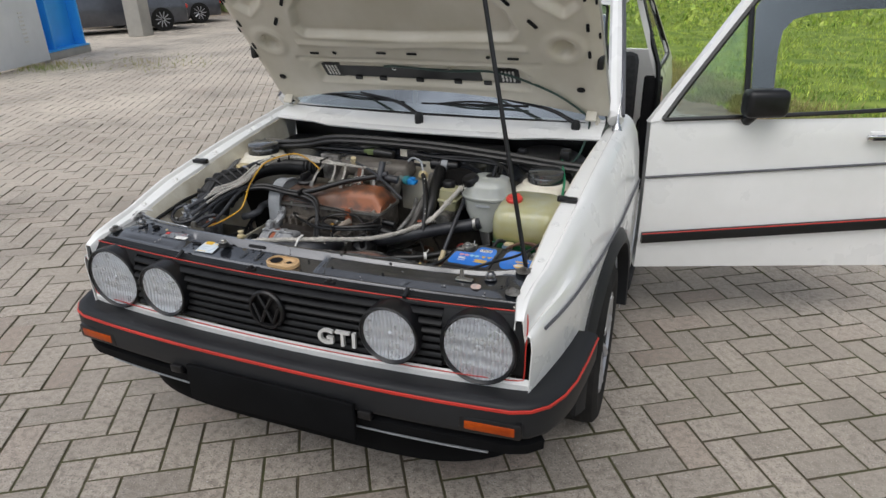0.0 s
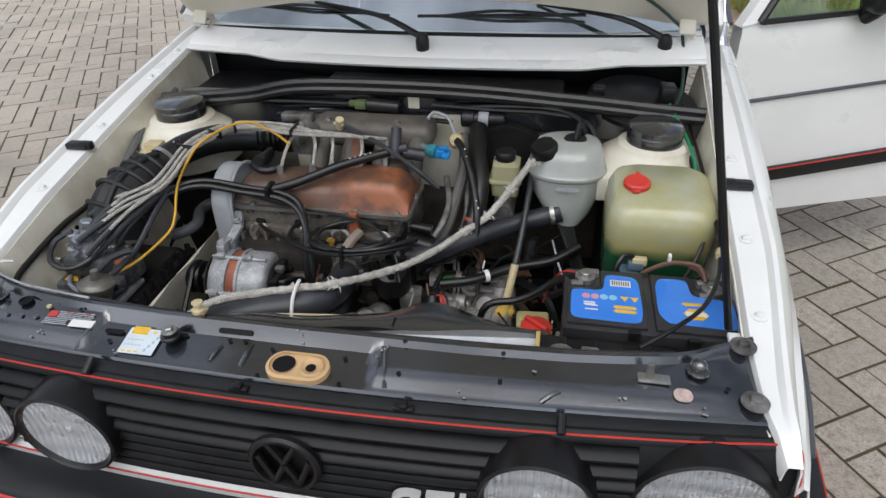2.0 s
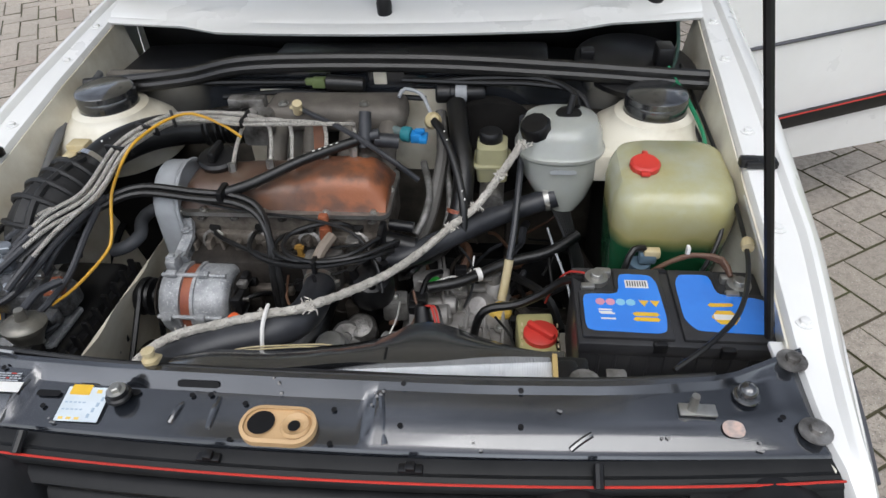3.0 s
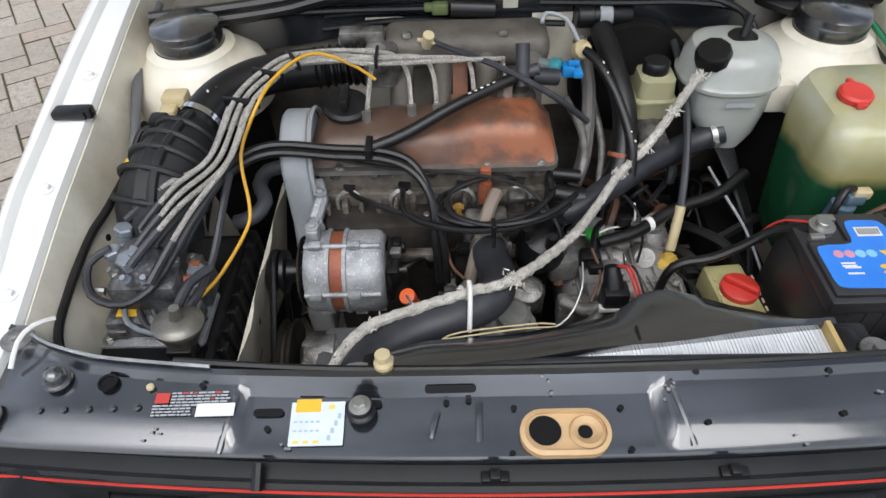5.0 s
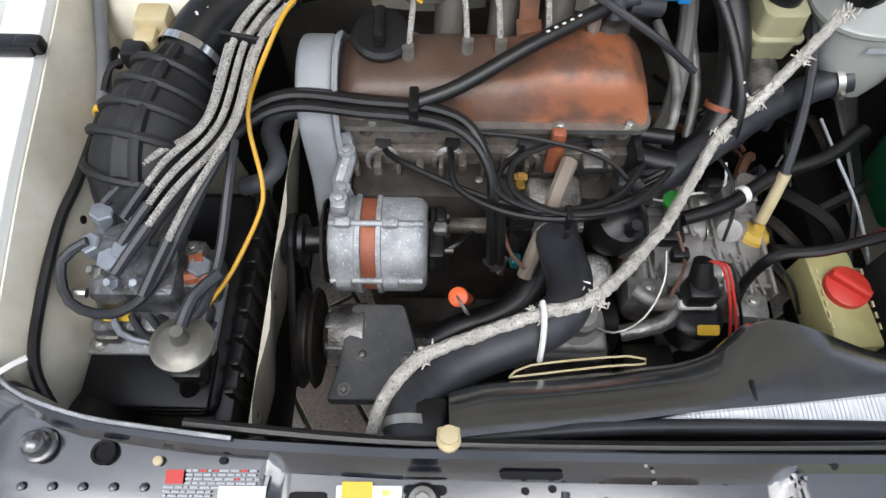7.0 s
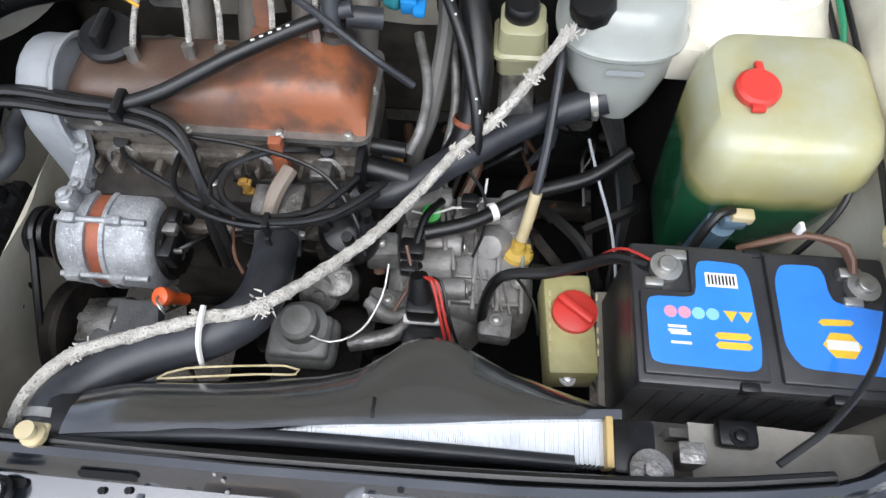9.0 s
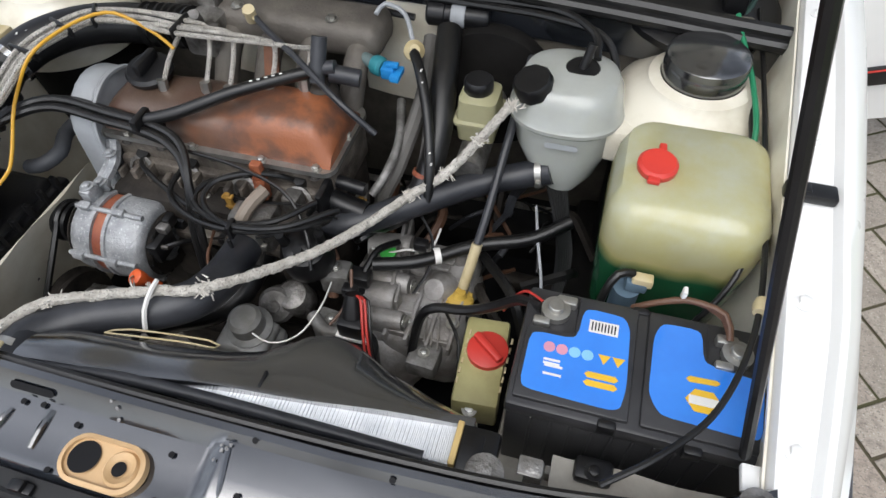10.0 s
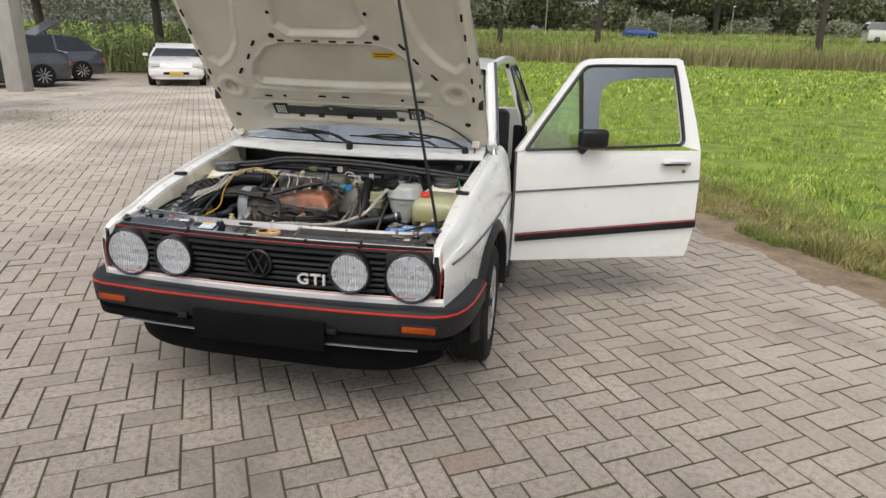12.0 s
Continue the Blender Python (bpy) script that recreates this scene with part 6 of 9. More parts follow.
part("number_plate", rbox(CM @ V(-0.07, 0, 0.40), (0.02, 0.40, 0.10), 0.003, 2, CM.to_3x3()), LABELYELLOW, coupe, "blank yellow number plate")
for sx in (1, -1):
    part("door_mirror", rbox(CM @ V(1.45, sx * 0.92, 0.92), (0.1, 0.16, 0.1), 0.03, 2, CM.to_3x3()), WHITE, coupe)
vehicle("beige_van", "pale beige van parked behind the coupe", (-12.2, 20.0), 100, [(a, z * 0.92, k) for a, z, k in VAN], 1.7, surf("pale_beige_paint", (0.42, 0.43, 0.36), (0.38, 0.38, 0.32), 0.4), 1.15, 0.33, (0.9, 3.9), category="van")
vehicle("blue_car", "bright blue car on the dyke road", (11.0, 87, 2.75), 180, HATCH, 1.75, surf("bright_blue_car_paint", (0.03, 0.12, 0.45), (0.03, 0.1, 0.38), 0.3, coat=0.5), 0.95)
vehicle("white_van", "white panel van on the dyke road", (40.3, 87, 2.85), 180, [(a, z * 1.13, k) for a, z, k in VAN], 2.0, WHITE, 1.45, 0.34, (0.9, 4.2), category="van", glass=WHITE)

# left edge: blue steel frame on a concrete base, pale wall, concrete column
bw = thing("blue_steel_frame", "bright blue steel door frame on a concrete base", "steel frame", at=(-11.5, 8.55, 0))
ax = V(-0.66, 1.54, 0).normalized()
nn = V(ax.y, -ax.x, 0)
b0 = V(-11.2, 7.8, 0)
mat_b = Matrix((ax, nn, V(0, 0, 1))).transposed()
part("panel", rbox(b0 + ax * 0.85 + V(0, 0, 2.15), (1.7, 0.12, 4.0), 0.01, 2, mat_b), BLUESTEEL, bw)
for u in (0.03, 0.45, 1.67):
    part("flange", rbox(b0 + ax * u + nn * 0.12 + V(0, 0, 2.15), (0.06, 0.3, 4.0), 0.008, 2, mat_b), BLUESTEEL, bw)
part("foot_plate", rbox(b0 + ax * 0.85 + nn * 0.12 + V(0, 0, 0.165), (1.8, 0.4, 0.03), 0.005, 2, mat_b), BLUESTEEL, bw)
part("base", rbox(b0 + ax * 0.85 + nn * 0.06 + V(0, 0, 0.07), (1.9, 0.5, 0.16), 0.02, 2, mat_b), CONCRETE, bw, "concrete base")
wall = thing("wall_west", "pale grey clad wall with a vent", "wall", kind="structure", at=(-10.2, 6.5, 0))
part("cladding", rbox(b0 + ax * -1.6 + nn * 0.35 + V(0, 0, 2.2), (3.0, 0.15, 4.3), 0.01, 2, mat_b), PALEWALL, wall)
for k in range(8):
    part("vent_slat", rbox(b0 + ax * -0.75 + nn * 0.44 + V(0, 0, 0.45 + 0.07 * k), (0.12, 0.02, 0.03), 0.004, 2, mat_b), LABELWHITE, wall)
part("yellow_panel", rbox((-19.2, 13.0, 0.8), (0.1, 2.4, 1.5), 0.01, 2, mat_b), surf("yellow_sheet", (0.75, 0.62, 0.02), (0.65, 0.53, 0.02), 0.4), wall, "yellow sheet behind the cars")
col = thing("concrete_column", "square grey concrete column", "column", kind="structure", at=(-13.4, 12.78, 0))
part("shaft", rbox((-13.4, 12.78, 2.4), (0.46, 0.46, 4.8), 0.02, 2, Matrix.Rotation(radians(10), 3, "Z")), CONCRETE, col)


# ---- engine bay ----
def hose(name, pts, r, material=None, label="", parent=None, **k):
    return part(name, tube(pts, r, **k), material or DUSTYRUBBER, parent or car, label)


def bolt_bm(c, axis=(0, 0, 1), r=0.007):
    return join(lathe([(r * 1.6, 0), (r * 1.6, 0.0015)], c, axis, 16), lathe([(r, 0.001), (r, 0.006), (r * 0.75, 0.007)], c, axis, 6))


def clamp(p, d, r, parent, material=STEEL):
    p, d = Vector(p), Vector(d).normalized()
    u = frame_of(d)[0]
    part("hose_clamp", join(lathe([(r, -0.005), (r + 0.0015, -0.005), (r + 0.0015, 0.005), (r, 0.005)], p, d, 22, False), rbox(p + u * (r + 0.004), (0.009, 0.009, 0.012), 0.002)), material, parent)


# block, head and valve cover
block = part("engine_block", join(rbox((-0.14, 0.635, 0.49), (0.39, 0.21, 0.40), 0.02), rbox((-0.14, 0.60, 0.31), (0.36, 0.24, 0.10), 0.03)), IRON, car, "greasy iron engine block")
head = part("cylinder_head", join(rbox((-0.142, 0.672, 0.715), (0.392, 0.145, 0.085), 0.008), rbox((-0.142, 0.60, 0.69), (0.38, 0.03, 0.05), 0.008)), surf("grimy_head_casting", (0.21, 0.185, 0.155), (0.06, 0.05, 0.042), 0.45, metal=0.35, scale=26, fine=200, bump=0.5), car, "oily aluminium cylinder head")
HEADMETAL = head.data.materials[0]
for x in (-0.29, -0.20, -0.10, -0.005):
    part("plug_recess", lathe([(0.022, 0), (0.024, 0.012), (0.018, 0.014), (0.016, 0.002)], (x, 0.592, 0.695), (0, -1, 0.45), 18), DIRTYALU, head)
    part("exhaust_port", rbox((x + 0.045, 0.585, 0.665), (0.05, 0.03, 0.045), 0.012), IRON, head)


def cover_row(x):
    e = min(1, max(0, min(x + 0.347, 0.052 - x) / 0.03))
    bump = float(np.interp(x, [-0.12, -0.07, 0.02, 0.04], [0, 1, 1, 0.3])) * 0.016
    dip = float(np.interp(x, [-0.25, -0.22, -0.15, -0.13], [0, 1, 1, 0.5])) * 0.004
    h = (0.046 + bump + dip) * (0.45 + 0.55 * e ** 0.5)
    pts = [(0.600, 0.762), (0.604, 0.768), (0.611, 0.762 + h * 0.55), (0.624, 0.762 + h * 0.86), (0.642, 0.762 + h * 0.97), (0.672, 0.762 + h), (0.696, 0.762 + h * 0.98), (0.710, 0.762 + h * 0.86), (0.722, 0.762 + h * 0.5), (0.730, 0.768), (0.733, 0.762)]
    return [V(x, y, z) for y, z in pts]


vc = part("valve_cover", rings([cover_row(x) for x in np.linspace(-0.347, 0.052, 46)], closed=True), RUSTCOVER, car, "rusty brown and orange valve cover")
part("gasket_flange", rings([[V(x, y, z) for x, y in round_rect(0.412, 0.166, 0.02, 4, -0.147, 0.672)] for z in (0.753, 0.762)]), STEEL, vc, "bright gasket edge")
for x, y in ((-0.30, 0.596), (-0.18, 0.594), (-0.06, 0.594), (0.03, 0.598), (0.05, 0.68), (-0.25, 0.747), (-0.05, 0.747)):
    part("bolt", bolt_bm((x, y, 0.762), r=0.006), STEEL, vc)
cap = part("oil_cap", join(lathe([(0.030, -0.012), (0.034, 0), (0.038, 0.004), (0.039, 0.012), (0.034, 0.017), (0.0, 0.019)], (-0.290, 0.690, 0.812), (0.05, -0.15, 1), 28), rbox((-0.290, 0.687, 0.838), (0.014, 0.055, 0.022), 0.005)), BLACKPLASTIC, vc, "black oil filler cap")
part("breather", lathe([(0.026, -0.02), (0.026, 0.0), (0.022, 0.006), (0.014, 0.012), (0.013, 0.03)], (0.004, 0.712, 0.818), (0, 0, 1), 22), IRON, vc)
part("rusty_bracket", join(rbox((-0.098, 0.742, 0.815), (0.026, 0.006, 0.10), 0.002, 2, Matrix.Rotation(radians(-24), 3, "X")), rbox((-0.098, 0.722, 0.806), (0.034, 0.03, 0.005), 0.002)), surf("rusty_steel", (0.22, 0.09, 0.045), (0.12, 0.06, 0.04), 0.7, scale=20, bump=0.3), car, "rusty steel bracket")

for k in range(13):
    x = -0.325 + 0.0285 * k
    part("cast_web", rbox((x, 0.578, 0.672 + 0.006 * (k % 3)), (0.007 + 0.004 * (k % 2), 0.026, 0.06), 0.003), HEADMETAL, head)
for k, x in enumerate((-0.31, -0.245, -0.15, -0.06, 0.025)):
    part("head_bolt", bolt_bm((x, 0.598, 0.742), r=0.0055), DIRTYALU, head)
    part("core_plug", lathe([(0.021, 0), (0.022, 0.004), (0.018, 0.005), (0.016, 0.002), (0.0, 0.0015)], (x + 0.02, 0.531, 0.60 - 0.012 * (k % 2)), (0, -1, 0.1), 22), IRON, block)
for x, z, w_, h_ in ((-0.22, 0.56, 0.05, 0.10), (-0.10, 0.58, 0.03, 0.12), (0.0, 0.57, 0.06, 0.07), (-0.17, 0.63, 0.09, 0.02), (-0.02, 0.635, 0.08, 0.02)):
    part("block_rib", rbox((x, 0.524, z), (w_, 0.022, h_), 0.006), HEADMETAL if h_ < 0.05 else IRON, block)
RUSTYBROWN = surf("flaking_rust", (0.16, 0.075, 0.04), (0.07, 0.04, 0.028), 0.8, scale=40, bump=0.4)
for pts, r_ in ((((-0.27, 0.575, 0.64), (-0.245, 0.548, 0.60), (-0.24, 0.53, 0.54)), 0.008), (((-0.13, 0.56, 0.655), (-0.10, 0.53, 0.64), (-0.085, 0.52, 0.58)), 0.007), (((0.03, 0.56, 0.64), (0.06, 0.54, 0.62), (0.065, 0.50, 0.57)), 0.009)):
    part("block_pipe", tube(pts, r_, 10), RUSTYBROWN if r_ > 0.0075 else DIRTYALU, block)

# timing belt cover: a rounded upright shell
prof = [(0.655 + 0.078 * math.cos(a), 0.745 + 0.082 * math.sin(a)) for a in np.linspace(0.0, math.pi, 14)] + [(0.572, 0.66), (0.545, 0.58), (0.515, 0.48), (0.52, 0.40), (0.62, 0.40), (0.66, 0.5), (0.70, 0.62)]
tbc = part("timing_cover", prism(prof, 0.046, Matrix(((0, 0, 1, -0.393), (1, 0, 0, 0), (0, 1, 0, 0), (0, 0, 0, 1))), 0.008, 3), GREYCOVER, car, "light grey timing belt cover")
part("rim_lip", tube([V(-0.343, y, z) for y, z in prof[:16]], 0.004, 6), GREYCOVER, tbc)
part("bolt", bolt_bm((-0.345, 0.60, 0.755), (1, 0, 0)), STEEL, tbc)
part("adjuster_bracket", join(tube([(-0.342, 0.60, 0.735), (-0.335, 0.575, 0.715), (-0.345, 0.55, 0.695), (-0.338, 0.53, 0.69)], 0.012, 8), bolt_bm((-0.335, 0.575, 0.73)), bolt_bm((-0.342, 0.535, 0.70)), rbox((-0.345, 0.525, 0.66), (0.012, 0.05, 0.09), 0.004)), ALU, car, "cast alternator bracket")

# alternator
AC = V(-0.298, 0.500, 0.622)
alt = pieces("alternator", "housing_half", (lathe([(0.030, -0.064), (0.054, -0.063), (0.064, -0.060), (0.068, -0.054), (0.069, -0.046), (0.069, -0.026), (0.0725, -0.025), (0.0725, -0.018), (0.066, -0.017)], AC, (1, 0, 0), 48),
                              lathe([(0.066, 0.002), (0.0725, 0.003), (0.0725, 0.009), (0.0695, 0.010), (0.0695, 0.056), (0.067, 0.064), (0.060, 0.069), (0.052, 0.070), (0.050, 0.066), (0.030, 0.066), (0.028, 0.078), (0.0, 0.080)], AC, (1, 0, 0), 48),
                              *[rod(AC + V(-0.058, 0.0715 * math.cos(a), 0.0715 * math.sin(a)), AC + V(0.064, 0.0715 * math.cos(a), 0.0715 * math.sin(a)), 0.0045, seg=10) for a in (0.55, 1.75, 2.9, 4.2, 5.4)],
                              *[rbox(AC + V(x, 0.0735 * math.cos(a), 0.0735 * math.sin(a)), (0.022, 0.014, 0.014), 0.004, 2, Matrix.Rotation(a, 3, "X")) for a in (0.55, 1.75, 2.9, 4.2, 5.4) for x in (-0.040, 0.022)]), ALU, car, "dull aluminium alternator with copper band")
for k in range(14):
    a_ = 2 * math.pi * k / 14
    part("air_slot", rbox(AC + V(-0.0585, 0.056 * math.cos(a_), 0.056 * math.sin(a_)), (0.012, 0.008, 0.014), 0.002, 2, Matrix.Rotation(a_ - math.pi / 2, 3, "X")), INK, alt)
part("stator_band", lathe([(0.0665, -0.019), (0.0675, -0.018), (0.0675, 0.003), (0.0665, 0.004)], AC, (1, 0, 0), 40, False), COPPER, alt, "copper coloured stator band")
part("vent_ring", lathe([(0.056, 0.0745), (0.050, 0.080), (0.030, 0.081)], AC, (1, 0, 0), 30, False), IRON, alt)
part("pulley", lathe([(0.030, -0.13), (0.036, -0.128), (0.037, -0.122), (0.029, -0.116), (0.029, -0.112), (0.037, -0.106), (0.036, -0.100), (0.020, -0.098), (0.016, -0.06)], AC, (1, 0, 0), 36), BLACKPLASTIC, alt, "black belt pulley")
part("fan", lathe([(0.058, -0.072), (0.060, -0.068), (0.02, -0.066)], AC, (1, 0, 0), 30), IRON, alt)
part("mount_ear", join(rbox(AC + V(-0.045, 0.012, 0.076), (0.022, 0.03, 0.03), 0.006), bolt_bm(AC + V(-0.045, 0.012, 0.091))), ALU, alt)
part("regulator", join(rbox(AC + V(0.082, -0.02, 0.02), (0.022, 0.05, 0.04), 0.006), lathe([(0.012, 0), (0.012, 0.016), (0.006, 0.018)], AC + V(0.083, 0.03, 0.02), (1, 0, 0), 14), rbox(AC + V(0.088, 0.012, 0.046), (0.014, 0.022, 0.022), 0.004)), BLACKPLASTIC, alt)
part("terminal", join(rbox(AC + V(0.086, -0.005, 0.045), (0.02, 0.016, 0.014), 0.003), rod(AC + V(0.08, -0.03, 0.03), AC + V(0.105, -0.03, 0.03), 0.004, seg=8)), DIRTYALU, alt)
low = part("lower_bracket", prism([(-0.338, 0.44), (-0.262, 0.44), (-0.25, 0.40), (-0.228, 0.33), (-0.222, 0.295), (-0.365, 0.295), (-0.352, 0.345), (-0.345, 0.40)], 0.03, Matrix.Translation((0, 0, 0.515)) @ Matrix.Rotation(radians(0), 4, "X"), 0.008), surf("grey_cast_bracket", (0.10, 0.105, 0.11), (0.16, 0.16, 0.16), 0.6, metal=0.2, scale=20, bump=0.3), car, "dark grey cast bracket")
for x, y in ((-0.318, 0.36), (-0.255, 0.355), (-0.275, 0.315), (-0.34, 0.31)):
    part("bolt", bolt_bm((x, y, 0.545), r=0.006), DIRTYALU, low)
WP = V(-0.38, 0.405, 0.50)
wp = pieces("water_pump", "fin", (lathe([(0.03, 0.0), (0.045, 0.01), (0.05, 0.06), (0.03, 0.07)], WP, (1, 0, 0), 24), *[rbox(WP + V(0.035, 0.04 * math.cos(a), 0.04 * math.sin(a)), (0.06, 0.012, 0.012), 0.003) for a in np.linspace(0, 6.28, 9)]), DIRTYALU, car, "finned aluminium water pump")
part("crank_pulley", lathe([(0.072, -0.045), (0.076, -0.042), (0.066, -0.035), (0.066, -0.031), (0.076, -0.024), (0.072, -0.02), (0.03, -0.018)], WP + V(0.01, 0, -0.01), (1, 0, 0), 40), IRON, wp)
belt = [V(-0.415, AC.y + 0.033 * math.cos(a), AC.z + 0.033 * math.sin(a)) for a in np.linspace(-0.4, 2.7, 9)] + [V(-0.415, WP.y + 0.070 * math.cos(a), WP.z - 0.01 + 0.070 * math.sin(a)) for a in np.linspace(2.7, 5.9, 9)]
part("drive_belt", tube(belt + [belt[0]], 0.0055, 6), RUBBER, car, "black drive belt")

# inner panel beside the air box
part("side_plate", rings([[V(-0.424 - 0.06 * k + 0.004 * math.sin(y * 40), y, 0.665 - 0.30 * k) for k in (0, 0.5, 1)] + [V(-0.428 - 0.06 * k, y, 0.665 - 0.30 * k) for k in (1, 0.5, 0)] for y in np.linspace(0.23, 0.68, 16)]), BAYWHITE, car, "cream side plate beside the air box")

# air box, air flow meter and fuel distributor
box = pieces("air_box", "rib", (rbox((-0.548, 0.40, 0.56), (0.165, 0.31, 0.21), 0.016, 3), rbox((-0.462, 0.40, 0.605), (0.022, 0.33, 0.10), 0.004), *[rbox((-0.452, y, 0.62), (0.012, 0.008, 0.12), 0.002) for y in np.linspace(0.27, 0.54, 9)]), BLACKPLASTIC, car, "black plastic air filter box")
for x, y in ((-0.635, 0.30), (-0.635, 0.28), (-0.47, 0.255), (-0.47, 0.28), (-0.455, 0.30)):
    part("clip", rbox((x, y, 0.635), (0.018, 0.012, 0.03), 0.003), BLACKPLASTIC, box)
part("top_ledge", join(rbox((-0.55, 0.285, 0.668), (0.15, 0.07, 0.012), 0.004), rbox((-0.52, 0.262, 0.655), (0.08, 0.03, 0.03), 0.006)), BLACKPLASTIC, box)
fd = pieces("fuel_distributor", "metering_block", (rbox((-0.555, 0.365, 0.69), (0.125, 0.075, 0.04), 0.01), rbox((-0.557, 0.395, 0.725), (0.10, 0.085, 0.06), 0.012), lathe([(0.042, 0), (0.044, 0.03), (0.036, 0.04), (0.028, 0.06)], (-0.562, 0.405, 0.72), (0, 0, 1), 26), rbox((-0.498, 0.40, 0.71), (0.05, 0.055, 0.05), 0.01), rbox((-0.50, 0.355, 0.70), (0.04, 0.03, 0.03), 0.006)), surf("grimy_grey_casting", (0.20, 0.205, 0.215), (0.045, 0.044, 0.043), 0.4, metal=0.5, scale=38, fine=200, bump=0.5), car, "grimy cast fuel distributor with many unions")
part("base_flange", rbox((-0.553, 0.362, 0.672), (0.15, 0.10, 0.012), 0.004), ALU, fd)
for x, y in ((-0.615, 0.325), (-0.50, 0.322), (-0.61, 0.41)):
    part("bolt", bolt_bm((x, y, 0.678)), STEEL, fd)
for i, (x, y, z, dx, dy) in enumerate(((-0.592, 0.440, 0.785, 0.4, 0.2), (-0.600, 0.405, 0.775, -0.3, 0), (-0.553, 0.390, 0.79, 0.2, -0.2), (-0.553, 0.437, 0.79, 0.3, 0.3), (-0.570, 0.383, 0.782, -0.1, -0.3), (-0.520, 0.372, 0.735, 0.3, 0), (-0.525, 0.425, 0.76, 0.5, 0.2), (-0.488, 0.395, 0.742, 0.3, 0.1))):
    part("union", join(lathe([(0.010, -0.035), (0.010, -0.004), (0.014, -0.003), (0.014, 0.006), (0.012, 0.008)], (x, y, z), (dx * 0.5, dy * 0.5, 1), 6), lathe([(0.012, -0.018), (0.0125, -0.006)], (x, y, z), (dx * 0.5, dy * 0.5, 1), 16)), UNION, fd)
for k in range(10):
    q = 2 * math.pi * k / 10
    part("union_nut", lathe([(0.0085, 0), (0.0085, 0.009), (0.006, 0.011), (0.0045, 0.018)], V(-0.560 + 0.040 * math.cos(q), 0.402 + 0.036 * math.sin(q), 0.755), (0.4 * math.cos(q), 0.4 * math.sin(q), 1), 6), UNION if k % 3 else STEEL, fd)
for x, y, z, w_, d_, h_ in ((-0.600, 0.372, 0.705, 0.022, 0.03, 0.035), (-0.520, 0.345, 0.690, 0.05, 0.02, 0.022), (-0.500, 0.420, 0.730, 0.026, 0.022, 0.03), (-0.60, 0.335, 0.688, 0.03, 0.025, 0.018), (-0.535, 0.43, 0.745, 0.03, 0.03, 0.03)):
    part("cast_boss", join(rbox((x, y, z), (w_, d_, h_), 0.005), bolt_bm((x, y, z + h_ / 2), r=0.0055)), DIRTYALU, fd)
for k in range(3):
    part("return_pipe", tube([(-0.585 + 0.02 * k, 0.345, 0.72), (-0.575 + 0.024 * k, 0.325, 0.715 - 0.006 * k), (-0.545 + 0.026 * k, 0.318, 0.700), (-0.50 + 0.012 * k, 0.330 + 0.008 * k, 0.698)], 0.0042, 8), DUSTYRUBBER if k else UNION, fd)
part("yellow_mark", rbox((-0.585, 0.350, 0.7115), (0.03, 0.02, 0.002), 0.001), LABELYELLOW, fd)
part("copper_union", join(rod((-0.505, 0.385, 0.735), (-0.475, 0.390, 0.735), 0.009, seg=8), rod((-0.50, 0.402, 0.742), (-0.485, 0.405, 0.742), 0.010, seg=6)), COPPER, fd)
for k, pts in enumerate((((-0.60, 0.405, 0.785), (-0.628, 0.385, 0.775), (-0.618, 0.345, 0.755), (-0.575, 0.335, 0.745), (-0.53, 0.36, 0.76), (-0.49, 0.43, 0.80), (-0.455, 0.50, 0.825)),
                         ((-0.535, 0.345, 0.71), (-0.505, 0.325, 0.725), (-0.475, 0.345, 0.745), (-0.462, 0.40, 0.76), (-0.452, 0.47, 0.80), (-0.448, 0.52, 0.82)),
                         ((-0.515, 0.41, 0.755), (-0.49, 0.44, 0.79), (-0.468, 0.50, 0.81), (-0.452, 0.55, 0.82)))):
    hose("fuel_line", pts, 0.0058, DUSTYRUBBER, "dark rubber fuel line", fd, seg=8)
reg = part("pressure_regulator", lathe([(0.012, -0.07), (0.014, -0.050), (0.018, -0.042), (0.029, -0.012), (0.0325, -0.006), (0.034, -0.002), (0.034, 0.002), (0.031, 0.003), (0.028, 0.006), (0.020, 0.010), (0.010, 0.012), (0.007, 0.030)], (-0.490, 0.303, 0.742), (0.10, 0.10, 1), 34), surf("yellowed_zinc_dish", (0.27, 0.26, 0.225), (0.16, 0.15, 0.13), 0.35, metal=0.6, scale=30, bump=0.08), car, "dished grey metal pressure regulator")
part("plug", join(rbox((-0.492, 0.288, 0.70), (0.036, 0.03, 0.03), 0.005), rod((-0.495, 0.283, 0.69), (-0.505, 0.262, 0.645), 0.012, 0.014, 12)), RUBBER, reg, "black rubber plug")
hose("fuel_line", [(-0.486, 0.315, 0.765), (-0.475, 0.345, 0.775), (-0.452, 0.372, 0.775)], 0.007, DUSTYRUBBER)


